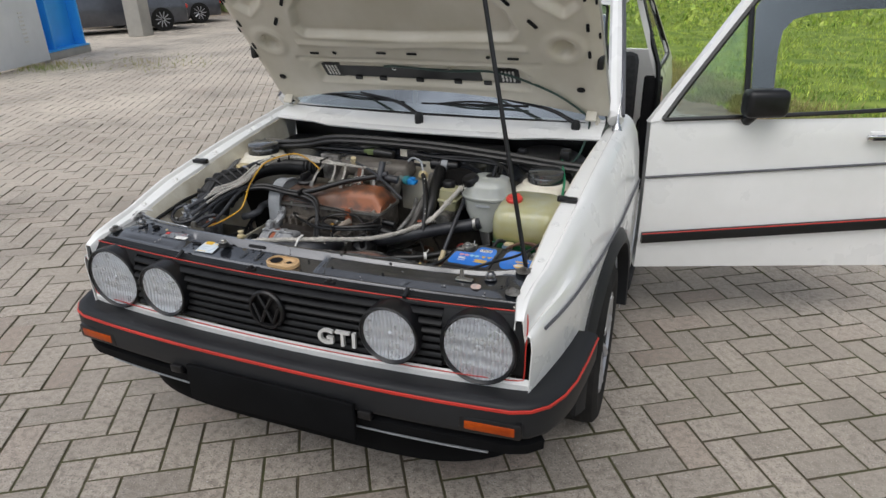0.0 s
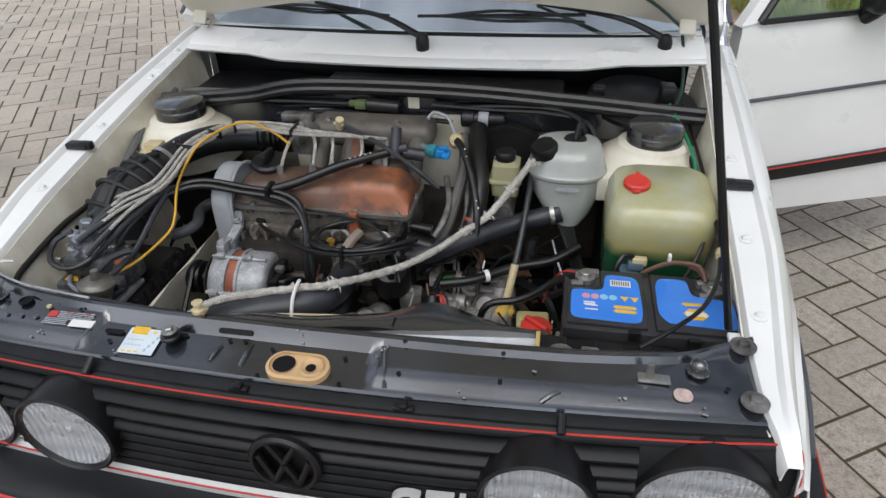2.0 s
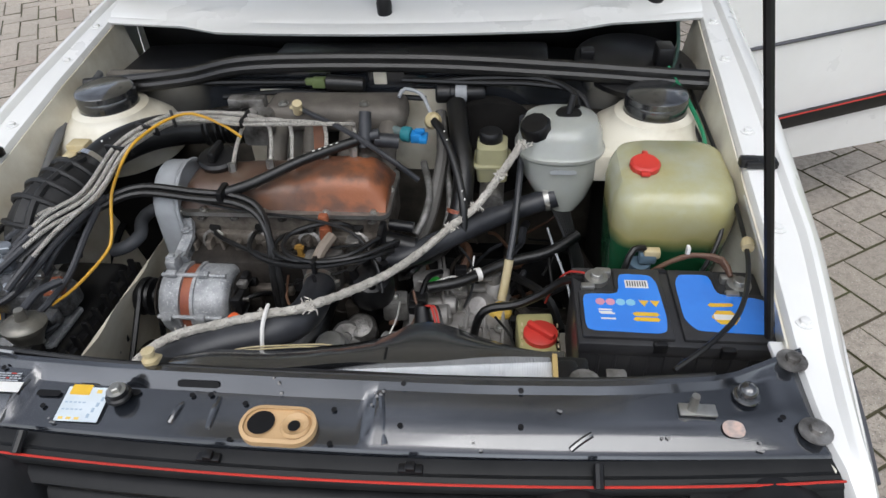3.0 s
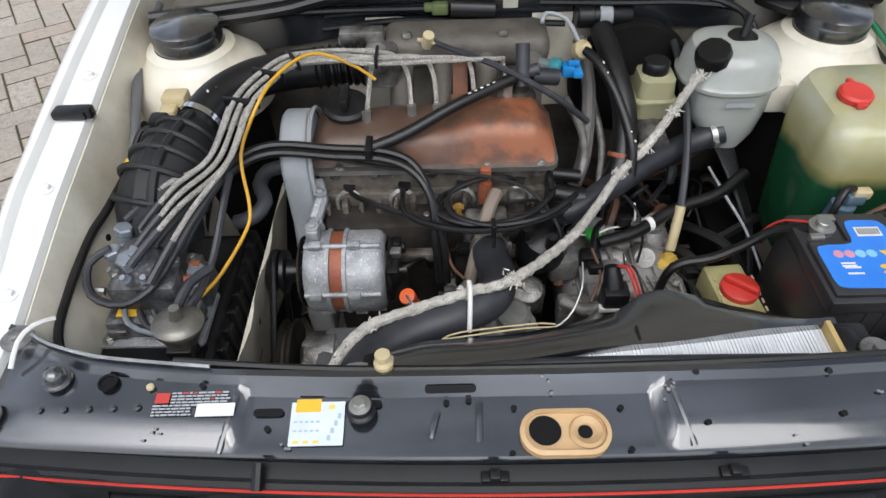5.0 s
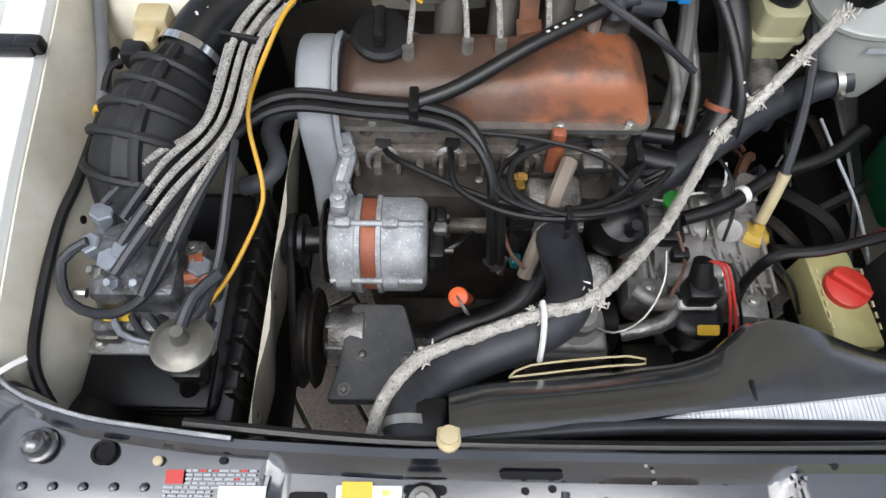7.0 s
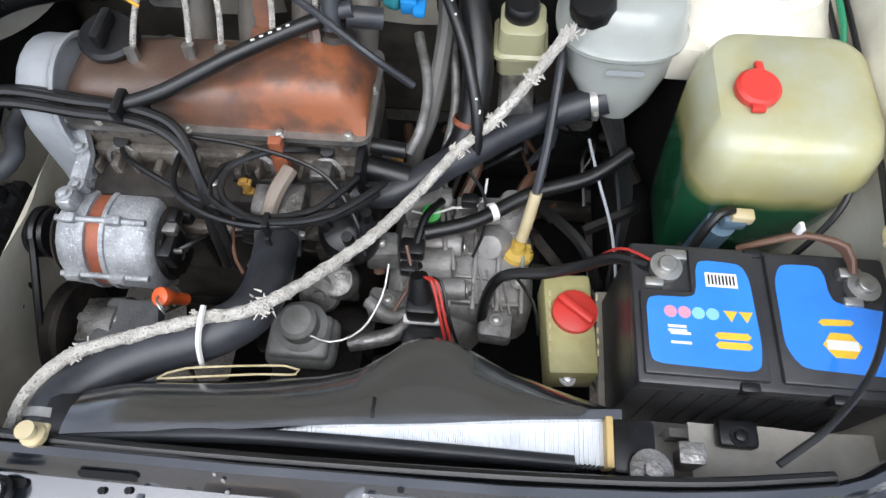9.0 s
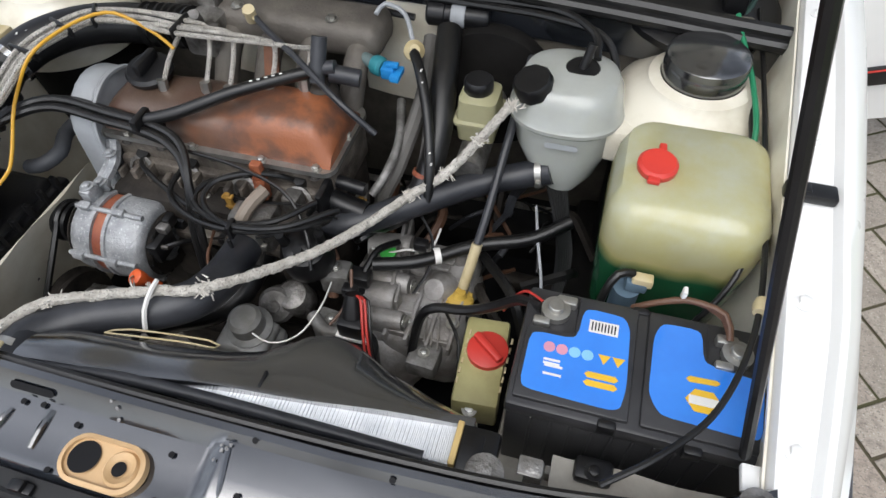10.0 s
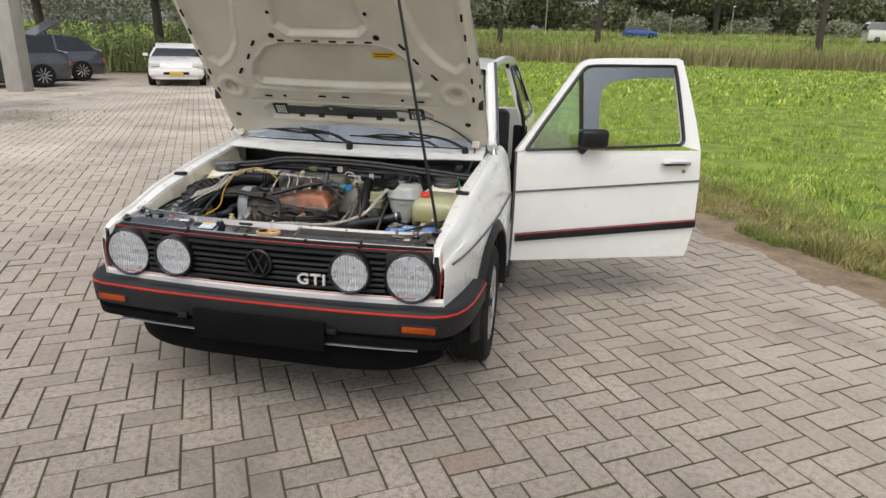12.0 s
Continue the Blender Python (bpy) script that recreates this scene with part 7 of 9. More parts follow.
def boot():
    """Ribbed rubber elbow above the air flow plate."""
    path = curve_points([V(-0.564, 0.478, 0.730), V(-0.563, 0.498, 0.770), V(-0.556, 0.525, 0.795), V(-0.545, 0.575, 0.810), V(-0.528, 0.635, 0.822)], 0.0025)
    rows, n = [], len(path)
    for i, p in enumerate(path):
        d = (path[min(i + 1, n - 1)] - path[max(i - 1, 0)]).normalized()
        u = V(1, 0, 0)
        u = (u - d * u.dot(d)).normalized()
        v = d.cross(u)
        t = i / (n - 1)
        r = float(np.interp(t, [0, 0.25, 0.6, 0.85, 1], [0.060, 0.062, 0.058, 0.048, 0.036]))
        rows.append([p + (u * math.cos(a) + v * math.sin(a) * 0.92) * (r + 0.006 * max(0, math.cos(a + 1.75)) ** 200) for a in np.linspace(0, 2 * math.pi, 72, endpoint=False)])
    return rings(rows)


bt = part("intake_boot", boot(), BOOTRUBBER, car, "black ribbed rubber intake boot")
axis_ = curve_points([V(-0.563, 0.498, 0.770), V(-0.556, 0.525, 0.795), V(-0.545, 0.575, 0.810), V(-0.528, 0.635, 0.822)], 0.004)
spine = []
for i, p in enumerate(axis_):
    d = (axis_[min(i + 1, len(axis_) - 1)] - axis_[max(i - 1, 0)]).normalized()
    u = (V(1, 0, 0) - d * d.x).normalized()
    v = d.cross(u)
    r_ = float(np.interp(i / (len(axis_) - 1), [0, 0.35, 0.75, 1], [0.062, 0.060, 0.049, 0.038])) + 0.0005
    spine.append(p + (u * 0.18 + v * 0.92 * (1 if v.z > 0 else -1)) * r_)
    if i % 7 == 3:
        part("rib", tube([p + (u * math.cos(a) + v * math.sin(a) * 0.92) * (r_ + 0.0035) for a in np.linspace(0, 2 * math.pi, 30)], 0.0058, 7), BOOTRUBBER, bt)
part("spine_rib", tube(spine, 0.0075, 7), BOOTRUBBER, bt)
clamp((-0.522, 0.648, 0.826), (0.3, 0.9, 0.2), 0.0375, bt, CHROME)
pipe = hose("intake_pipe", [(-0.532, 0.622, 0.820), (-0.50, 0.690, 0.838), (-0.45, 0.745, 0.842), (-0.395, 0.780, 0.836), (-0.345, 0.795, 0.832)], 0.0335, BLACKPLASTIC, "black plastic intake pipe", seg=20)
for k in range(7):
    part("paint_mark", rbox((-0.505 + 0.009 * k, 0.672 + 0.0105 * k, 0.8675 + 0.0008 * k), (0.003, 0.010, 0.0015), 0.0005, 2, Matrix.Rotation(radians(30 + 25 * (k % 3)), 3, "Z")), LABELWHITE, pipe)
hose("corrugated_boot", [(-0.350, 0.793, 0.832), (-0.30, 0.798, 0.834), (-0.265, 0.795, 0.836)], 0.030, RUBBER, "corrugated rubber boot", seg=18, wave=0.008, pitch=0.014)
pieces("throttle_body", "lug", (rbox((-0.235, 0.795, 0.835), (0.06, 0.07, 0.06), 0.01), rbox((-0.215, 0.765, 0.852), (0.04, 0.03, 0.03), 0.006), lathe([(0.012, 0), (0.012, 0.02)], (-0.235, 0.775, 0.862), (0, -0.4, 1), 10), rbox((-0.27, 0.84, 0.865), (0.08, 0.03, 0.03), 0.006)), DIRTYALU, car, "cast throttle body")

# inlet manifold
man = pieces("inlet_manifold", "runner", (rbox((-0.085, 0.855, 0.838), (0.30, 0.095, 0.062), 0.024, 4), *[tube([(x, 0.835, 0.83), (x, 0.79, 0.815), (x - 0.004, 0.755, 0.76), (x - 0.006, 0.74, 0.73)], 0.021, 12) for x in (-0.20, -0.125, -0.05, 0.03)]), surf("stained_grey_casting", (0.15, 0.135, 0.115), (0.09, 0.08, 0.07), 0.6, metal=0.25, scale=14, bump=0.3), car, "stained grey inlet manifold")
for x in (-0.19, -0.02):
    part("bolt", bolt_bm((x, 0.83, 0.868)), STEEL, man)
hose("throttle_cable", [(-0.14, 0.80, 0.87), (-0.10, 0.765, 0.872), (-0.03, 0.715, 0.868), (0.05, 0.665, 0.845), (0.11, 0.655, 0.80)], 0.0052, DUSTYRUBBER, "dark grey throttle cable", seg=8)
part("cable_end", join(rod((-0.17, 0.815, 0.868), (-0.135, 0.795, 0.871), 0.004, seg=8), rod((-0.155, 0.81, 0.86), (-0.15, 0.80, 0.885), 0.010, seg=10)), BEIGE, car)

# braided injection lines
bundle = [V(-0.460, 0.526, 0.842), V(-0.433, 0.611, 0.882), V(-0.400, 0.668, 0.894), V(-0.367, 0.708, 0.896), V(-0.300, 0.728, 0.891), V(-0.235, 0.732, 0.884)]
ends = ((-0.255, 0.665, 0.812), (-0.180, 0.672, 0.816), (-0.138, 0.672, 0.816), (-0.075, 0.690, 0.816), (-0.02, 0.700, 0.83))
starts = ((-0.585, 0.446, 0.800), (-0.560, 0.428, 0.798), (-0.556, 0.396, 0.796), (-0.556, 0.362, 0.792), (-0.53, 0.345, 0.775))
for k, (s0, e0) in enumerate(zip(starts, ends)):
    off = [V(0.0100 * (k - 2), -0.003 * (k - 2), 0.006 * ((k * 2) % 3 - 1)), V(0.0092 * (k - 2), -0.006 * (k - 2), 0.005 * ((k * 2) % 3 - 1)), V(0.0085 * (k - 2), -0.007 * (k - 2), 0.005 * ((k * 2) % 3 - 1)), V(0.005 * (k - 2), -0.009 * (k - 2), 0.004 * ((k * 2) % 3 - 1)), V(0, -0.0102 * (k - 2), 0.004 * ((k * 2) % 3 - 1)), V(0, -0.0102 * (k - 2), 0.003 * (k % 2))]
    mid = [b + o for b, o in zip(bundle, off)]
    e = V(*e0)
    tail = [V(e.x - 0.028, 0.762 - 0.006 * k, 0.872), V(e.x - 0.006, e.y + 0.05, 0.858), e] if k else [V(-0.245, 0.745, 0.868), V(-0.25, 0.70, 0.845), e]
    line = hose("braided_line", [V(*s0), V(*s0).lerp(mid[0], 0.5) + V(0, -0.002, 0.010)] + mid + tail, 0.0034, BRAID, "braided steel injection line", seg=8, step=0.008, wave=0.0009, pitch=0.0045)
    part("sleeve", tube([V(*s0), V(*s0).lerp(mid[0], 0.15) + V(0, 0, 0.004), V(*s0).lerp(mid[0], 0.3) + V(0, -0.001, 0.007)], 0.0062, 8), DUSTYRUBBER, line)
    part("ferrule", rod(e + V(0, 0.004, 0.012), e + V(0, -0.006, -0.04), 0.0085, seg=6), STEEL, line)
    part("injector_seat", lathe([(0.016, 0), (0.014, 0.018)], e + V(0, -0.008, -0.055), (0, 0, 1), 14), BLACKPLASTIC, line)
for p, d in ((bundle[1], (0.2, 1, 0.1)), (bundle[2], (0.4, 1, 0)), (bundle[3], (1, 0.6, 0)), (bundle[5], (1, 0, 0))):
    u, v, w = frame_of(d)
    m = Matrix((u, v, w)).transposed()
    part("line_clip", rbox(p + V(0, 0, 0.001), (0.058, 0.017, 0.006) if abs(d[0]) < 0.9 else (0.052, 0.017, 0.006), 0.003, 2, m), BLACKPLASTIC, car, "black line clip")
hose("yellow_tube", [(-0.238, 0.703, 0.860), (-0.264, 0.707, 0.880), (-0.308, 0.706, 0.904), (-0.336, 0.700, 0.911), (-0.361, 0.675, 0.911), (-0.385, 0.637, 0.905), (-0.402, 0.592, 0.893), (-0.430, 0.560, 0.845), (-0.433, 0.535, 0.820), (-0.420, 0.487, 0.785), (-0.423, 0.457, 0.765), (-0.450, 0.389, 0.745), (-0.472, 0.350, 0.74)], 0.0028, YELLOWTUBE, "yellow plastic vacuum tube", seg=8)

# black hose pair over the timing cover, breather hose, ignition leads
for k, (dy, dz) in enumerate(((0, 0.004), (-0.013, -0.002), (0.012, -0.006))):
    hose("vacuum_hose", [(-0.535 + 0.01 * k, 0.40, 0.79), (-0.50, 0.455 + dy, 0.805 + dz), (-0.455, 0.545 + dy, 0.812 + dz), (-0.40, 0.588 + dy, 0.815 + dz), (-0.30, 0.588 + dy, 0.806 + dz), (-0.22, 0.584 + dy, 0.80 + dz), (-0.175, 0.568 + dy, 0.785 + dz), (-0.15, 0.525, 0.755), (-0.145 + 0.012 * k, 0.49, 0.69), (-0.14 + 0.012 * k, 0.47, 0.62)][:(10 if k < 2 else 6)], 0.0068, RUBBER, "black rubber vacuum hose", seg=9)
part("hose_tie", rbox((-0.245, 0.585, 0.812), (0.012, 0.04, 0.02), 0.003), BLACKPLASTIC, car)
bh = hose("breather_hose", [(-0.245, 0.588, 0.808), (-0.19, 0.606, 0.82), (-0.11, 0.648, 0.842), (-0.04, 0.688, 0.852), (0.004, 0.712, 0.856)], 0.0098, RUBBER, "black breather hose with white print", seg=12)
for k in range(5):
    q = k / 5
    part("print_mark", rbox(V(-0.085, 0.6615, 0.8565).lerp(V(-0.035, 0.690, 0.862), q), (0.005, 0.003, 0.001), 0.0003, 2, Matrix.Rotation(radians(30), 3, "Z")), LABELWHITE, bh)
part("breather_tee", join(rod((0.004, 0.700, 0.842), (0.004, 0.735, 0.90), 0.012, seg=12), rod((-0.008, 0.712, 0.856), (0.03, 0.718, 0.862), 0.011, seg=12), rod((0.02, 0.718, 0.85), (0.065, 0.725, 0.842), 0.014, seg=12)), DUSTYRUBBER, car)

DIST = V(0.030, 0.515, 0.655)
dist = part("distributor", join(lathe([(0.03, -0.09), (0.034, -0.03), (0.042, -0.02), (0.042, 0.01), (0.034, 0.028), (0.018, 0.036), (0.0, 0.038)], DIST, (0.1, -0.25, 1), 26), *[rod(DIST + V(0.026 * math.cos(a), 0.026 * math.sin(a), 0.015), DIST + V(0.030 * math.cos(a), 0.028 * math.sin(a) - 0.008, 0.055), 0.009, 0.0075, 10) for a in (0.4, 1.9, 3.4, 5.0)]), BLACKPLASTIC, car, "black distributor cap")
leads = (((-0.293, 0.600, 0.712), (-0.27, 0.568, 0.722), (-0.20, 0.53, 0.722), (-0.12, 0.497, 0.725), (-0.03, 0.483, 0.735), (0.05, 0.512, 0.735), (0.056, 0.525, 0.715)),
         ((-0.20, 0.598, 0.715), (-0.198, 0.565, 0.73), (-0.19, 0.52, 0.728), (-0.13, 0.482, 0.732), (-0.05, 0.470, 0.738), (0.035, 0.495, 0.74), (0.072, 0.535, 0.728), (0.05, 0.528, 0.712)),
         ((-0.102, 0.600, 0.715), (-0.110, 0.570, 0.735), (-0.135, 0.540, 0.745), (-0.138, 0.508, 0.738), (-0.08, 0.480, 0.740), (0.0, 0.495, 0.745), (0.045, 0.548, 0.742), (0.03, 0.545, 0.715)),
         ((-0.008, 0.602, 0.72), (-0.03, 0.585, 0.745), (-0.075, 0.572, 0.752), (-0.120, 0.545, 0.748), (-0.118, 0.505, 0.742), (-0.06, 0.474, 0.745), (0.02, 0.485, 0.75), (0.082, 0.545, 0.74), (0.055, 0.545, 0.712)),
         ((-0.30, 0.585, 0.79), (-0.20, 0.575, 0.776), (-0.09, 0.566, 0.77), (0.0, 0.545, 0.755), (0.045, 0.505, 0.72), (0.06, 0.47, 0.68)))
for k, p in enumerate(leads):
    ld = hose("ignition_lead", p, 0.0046 if k < 4 else 0.003, RUBBER, "black ignition lead", seg=8)
    if k < 4:
        part("plug_boot", rod(V(*p[0]) + V(0.004, -0.004, 0.012), V(*p[0]) + V(0, 0.012, -0.03), 0.0105, 0.012, 12), RUBBER, ld)
part("lead_tie", join(rbox((-0.055, 0.473, 0.738), (0.008, 0.022, 0.026), 0.002), rbox((-0.055, 0.458, 0.715), (0.006, 0.004, 0.03), 0.001)), BLACKPLASTIC, car)

# coolant flange, sensors, hoses
fl = pieces("coolant_flange", "neck", (rbox((-0.062, 0.535, 0.675), (0.075, 0.06, 0.07), 0.014), lathe([(0.030, 0), (0.032, 0.01), (0.027, 0.012), (0.027, 0.05)], (-0.06, 0.515, 0.68), (0.05, -0.75, -0.4), 22), rbox((-0.01, 0.575, 0.70), (0.03, 0.03, 0.04), 0.006)), DIRTYALU, car, "cast coolant flange")
part("brown_sensor", join(rbox((-0.062, 0.580, 0.752), (0.018, 0.014, 0.035), 0.003), rod((-0.062, 0.575, 0.70), (-0.062, 0.58, 0.74), 0.012, seg=6)), COPPER, fl)
for x, y, z in ((-0.107, 0.546, 0.707), (0.084, 0.622, 0.670)):
    part("yellow_clip", join(rbox((x, y, z), (0.010, 0.008, 0.034), 0.002), rbox((x, y, z + 0.010), (0.018, 0.010, 0.006), 0.002), rbox((x, y, z - 0.010), (0.016, 0.010, 0.005), 0.002)), surf("ochre_plastic", (0.32, 0.18, 0.035), (0.24, 0.13, 0.03), 0.5), fl)
hose("heater_pipe", [(-0.045, 0.56, 0.735), (-0.06, 0.525, 0.725), (-0.075, 0.49, 0.69), (-0.095, 0.45, 0.62)], 0.011, surf("tan_rubber_pipe", (0.24, 0.20, 0.16), (0.17, 0.13, 0.10), 0.6), "grey-brown rubber pipe")
bigh = hose("radiator_hose", [(-0.062, 0.510, 0.678), (-0.058, 0.470, 0.680), (-0.052, 0.405, 0.700), (-0.066, 0.358, 0.712), (-0.115, 0.326, 0.714), (-0.170, 0.304, 0.714), (-0.212, 0.276, 0.716), (-0.237, 0.243, 0.722), (-0.240, 0.205, 0.722)], 0.0285, DUSTYRUBBER, "thick black radiator hose", seg=18)
clamp((-0.239, 0.222, 0.722), (0, -1, 0.05), 0.029, bigh)
clamp((-0.060, 0.490, 0.679), (0.1, -0.95, 0.1), 0.029, bigh)
h2 = hose("coolant_hose", [(0.374, 0.724, 0.722), (0.33, 0.718, 0.708), (0.255, 0.685, 0.698), (0.16, 0.618, 0.690), (0.09, 0.572, 0.682), (0.03, 0.565, 0.675)], 0.0215, DUSTYRUBBER, "thick coolant hose", seg=16)
clamp((0.355, 0.722, 0.716), (-1, -0.1, -0.2), 0.0225, h2)
h3 = hose("heater_hose", [(0.165, 0.88, 0.845), (0.178, 0.80, 0.815), (0.190, 0.72, 0.765), (0.178, 0.655, 0.70), (0.135, 0.615, 0.662), (0.08, 0.60, 0.655)], 0.021, RUBBER, "black heater hose", seg=16)
part("brown_clip", lathe([(0.0215, -0.004), (0.0235, -0.004), (0.0235, 0.004), (0.0215, 0.004)], (0.182, 0.672, 0.715), (0.2, 0.5, 0.8), 20, False), COPPER, h3)
hose("heater_hose", [(0.13, 0.89, 0.82), (0.14, 0.80, 0.77), (0.125, 0.70, 0.70), (0.105, 0.66, 0.65), (0.10, 0.63, 0.58)], 0.013, surf("grey_hose", (0.13, 0.125, 0.115), (0.09, 0.085, 0.08), 0.6), "grey heater hose")
end = part("hose_connector", join(rod((0.045, 0.595, 0.70), (0.105, 0.588, 0.69), 0.020, seg=16), rod((0.05, 0.615, 0.725), (0.10, 0.612, 0.72), 0.011, seg=12), rbox((0.045, 0.585, 0.705), (0.012, 0.06, 0.08), 0.005)), BLACKPLASTIC, car)
fh = hose("frayed_hose", [(0.301, 0.724, 0.838), (0.262, 0.693, 0.790), (0.217, 0.660, 0.738), (0.170, 0.622, 0.716), (0.118, 0.545, 0.712), (0.06, 0.462, 0.722), (-0.033, 0.364, 0.747), (-0.101, 0.341, 0.746), (-0.168, 0.316, 0.746), (-0.232, 0.288, 0.745), (-0.268, 0.245, 0.738), (-0.282, 0.205, 0.722)], 0.0074, FRAYED, "frayed grey fabric covered hose", seg=12, step=0.004, rough_r=0.32)
random.seed(9)
FIBRES = surf("pale_fibres", (0.68, 0.65, 0.59), (0.5, 0.47, 0.42), 0.9)
for c in ((0.300, 0.722, 0.838), (0.262, 0.693, 0.790), (0.217, 0.660, 0.738), (0.170, 0.622, 0.716), (-0.033, 0.364, 0.747), (-0.101, 0.341, 0.746), (-0.225, 0.292, 0.745)):
    bms = []
    for k in range(44):
        d = V(random.gauss(0, 1), random.gauss(0, 1), random.gauss(0, 1)).normalized()
        p = V(*c) + V(random.gauss(0, 0.005), random.gauss(0, 0.005), 0)
        bms.append(rod(p, p + d * random.uniform(0.008, 0.0115), 0.0015, 0.0007, 4))
    part("fray", join(*bms), FIBRES, fh)
part("cable_tie", tube([(-0.097, 0.352, 0.757), (-0.096, 0.335, 0.757), (-0.097, 0.312, 0.744), (-0.098, 0.297, 0.716)], 0.0035, 6), LABELWHITE, fh, "white cable tie")
part("cream_rivet", join(lathe([(0.011, -0.004), (0.0115, 0.004), (0.007, 0.007), (0.0065, 0.012), (0.009, 0.014), (0.009, 0.018), (0.0, 0.019)], (-0.201, 0.191, 0.803), (0, 0.1, 1), 14), rbox((-0.201, 0.198, 0.801), (0.022, 0.012, 0.006), 0.003)), BEIGE, car, "cream plastic rivet")

# teal and blue injector plug, cream valve with corrugated cable
part("cold_start_pipe", rod((0.02, 0.805, 0.828), (0.065, 0.79, 0.824), 0.011, seg=14), surf("grey_green_pipe", (0.13, 0.19, 0.19), (0.1, 0.14, 0.14), 0.5), car)
bp_ = part("blue_connector", join(rbox((0.092, 0.778, 0.824), (0.022, 0.024, 0.02), 0.003), rbox((0.107, 0.772, 0.824), (0.016, 0.034, 0.010), 0.002), rbox((0.10, 0.776, 0.838), (0.02, 0.010, 0.008), 0.002)), BLUEPLASTIC, car, "bright blue plug")
part("teal_collar", lathe([(0.014, 0), (0.016, 0.004), (0.016, 0.016), (0.012, 0.02)], (0.062, 0.79, 0.824), (1, -0.35, 0), 16), TEAL, bp_)
part("cream_valve", lathe([(0.008, -0.012), (0.015, -0.010), (0.017, 0.0), (0.017, 0.010), (0.012, 0.016), (0.008, 0.022)], (0.120, 0.824, 0.834), (0.3, -0.6, 0.6), 18), BEIGE, car, "cream plastic valve")
cc = hose("corrugated_cable", [(0.124, 0.812, 0.842), (0.145, 0.775, 0.835), (0.172, 0.72, 0.80), (0.192, 0.66, 0.75), (0.195, 0.63, 0.70)], 0.0085, RUBBER, "black corrugated cable with white dashes", seg=10)
for k in range(9):
    q = V(0.150, 0.768, 0.842).lerp(V(0.196, 0.655, 0.758), k / 8)
    part("dash", rbox(q, (0.003, 0.006, 0.002), 0.0005), LABELWHITE, cc)
hose("vacuum_pipe", [(0.118, 0.83, 0.845), (0.095, 0.862, 0.875), (0.06, 0.868, 0.884), (0.05, 0.85, 0.875)], 0.004, GREYCOVER)

# expansion tank
def tank_material(name, clear, fluid=None, level=0.0, band=None, aged=None):
    m = surf(name, clear, aged or tuple(c * 0.85 for c in clear), 0.2, scale=9, fine=120, bump=0.03, coat=0.4)
    b = m.node_tree.nodes["Principled BSDF"]
    b.inputs["Subsurface Weight"].default_value = 0.5
    b.inputs["Subsurface Radius"].default_value = (0.05, 0.05, 0.04)
    if fluid:
        t = m.node_tree
        co, sep, mr, mx, nz = (t.nodes.new(n) for n in ("ShaderNodeTexCoord", "ShaderNodeSeparateXYZ", "ShaderNodeMapRange", "ShaderNodeMix", "ShaderNodeTexNoise"))
        nz.inputs["Scale"].default_value = 12
        ad = t.nodes.new("ShaderNodeMath")
        ad.operation = "MULTIPLY_ADD"
        ad.inputs[1].default_value = 0.05
        mx.data_type = "RGBA"
        t.links.new(co.outputs["Object"], sep.inputs[0])
        t.links.new(co.outputs["Object"], nz.inputs["Vector"])
        t.links.new(nz.outputs["Fac"], ad.inputs[0])
        t.links.new(sep.outputs["Z"], ad.inputs[2])
        mr.inputs["From Min"].default_value, mr.inputs["From Max"].default_value = level, level + 0.030
        t.links.new(ad.outputs[0], mr.inputs["Value"])
        old = b.inputs["Base Color"].links[0].from_socket
        if band:  # a stained band above the fluid
            br_, bx = t.nodes.new("ShaderNodeMapRange"), t.nodes.new("ShaderNodeMix")
            bx.data_type = "RGBA"
            br_.inputs["From Min"].default_value, br_.inputs["From Max"].default_value = level + 0.020, level + 0.085
            t.links.new(ad.outputs[0], br_.inputs["Value"])
            bx.inputs["A"].default_value = (*band, 1)
            t.links.new(old, bx.inputs["B"])
            t.links.new(br_.outputs["Result"], bx.inputs["Factor"])
            old = bx.outputs["Result"]
        mx.inputs["A"].default_value = (*fluid, 1)
        t.links.new(old, mx.inputs["B"])
        t.links.new(mr.outputs["Result"], mx.inputs["Factor"])
        t.links.new(mx.outputs["Result"], b.inputs["Base Color"])
    return m


MILKY = tank_material("milky_tank_plastic", (0.39, 0.405, 0.375))
WASH = tank_material("yellowed_tank_plastic_with_green_fluid", (0.435, 0.44, 0.32), (0.013, 0.085, 0.035), 0.757, (0.29, 0.26, 0.10), (0.40, 0.375, 0.17))


def oval(cx, cy, z, rx, ry, n=36, p=2.4):
    out = []
    for k in range(n):
        a = 2 * math.pi * k / n
        c, s = math.cos(a), math.sin(a)
        out.append(V(cx + rx * abs(c) ** (2 / p) * (1 if c > 0 else -1), cy + ry * abs(s) ** (2 / p) * (1 if s > 0 else -1), z))
    return out


EX, EY = 0.378, 0.790
tank = part("expansion_tank", rings([oval(EX + 0.012, EY - 0.05, 0.690, 0.026, 0.024), oval(EX + 0.008, EY - 0.035, 0.715, 0.052, 0.042), oval(EX + 0.003, EY - 0.012, 0.755, 0.075, 0.063), oval(EX, EY, 0.795, 0.083, 0.073), oval(EX, EY, 0.802, 0.089, 0.079), oval(EX, EY, 0.808, 0.089, 0.079), oval(EX, EY, 0.813, 0.084, 0.074), oval(EX, EY + 0.002, 0.840, 0.080, 0.072), oval(EX, EY + 0.004, 0.858, 0.070, 0.062), oval(EX, EY + 0.005, 0.866, 0.050, 0.044)]), MILKY, car, "milky plastic coolant expansion tank")
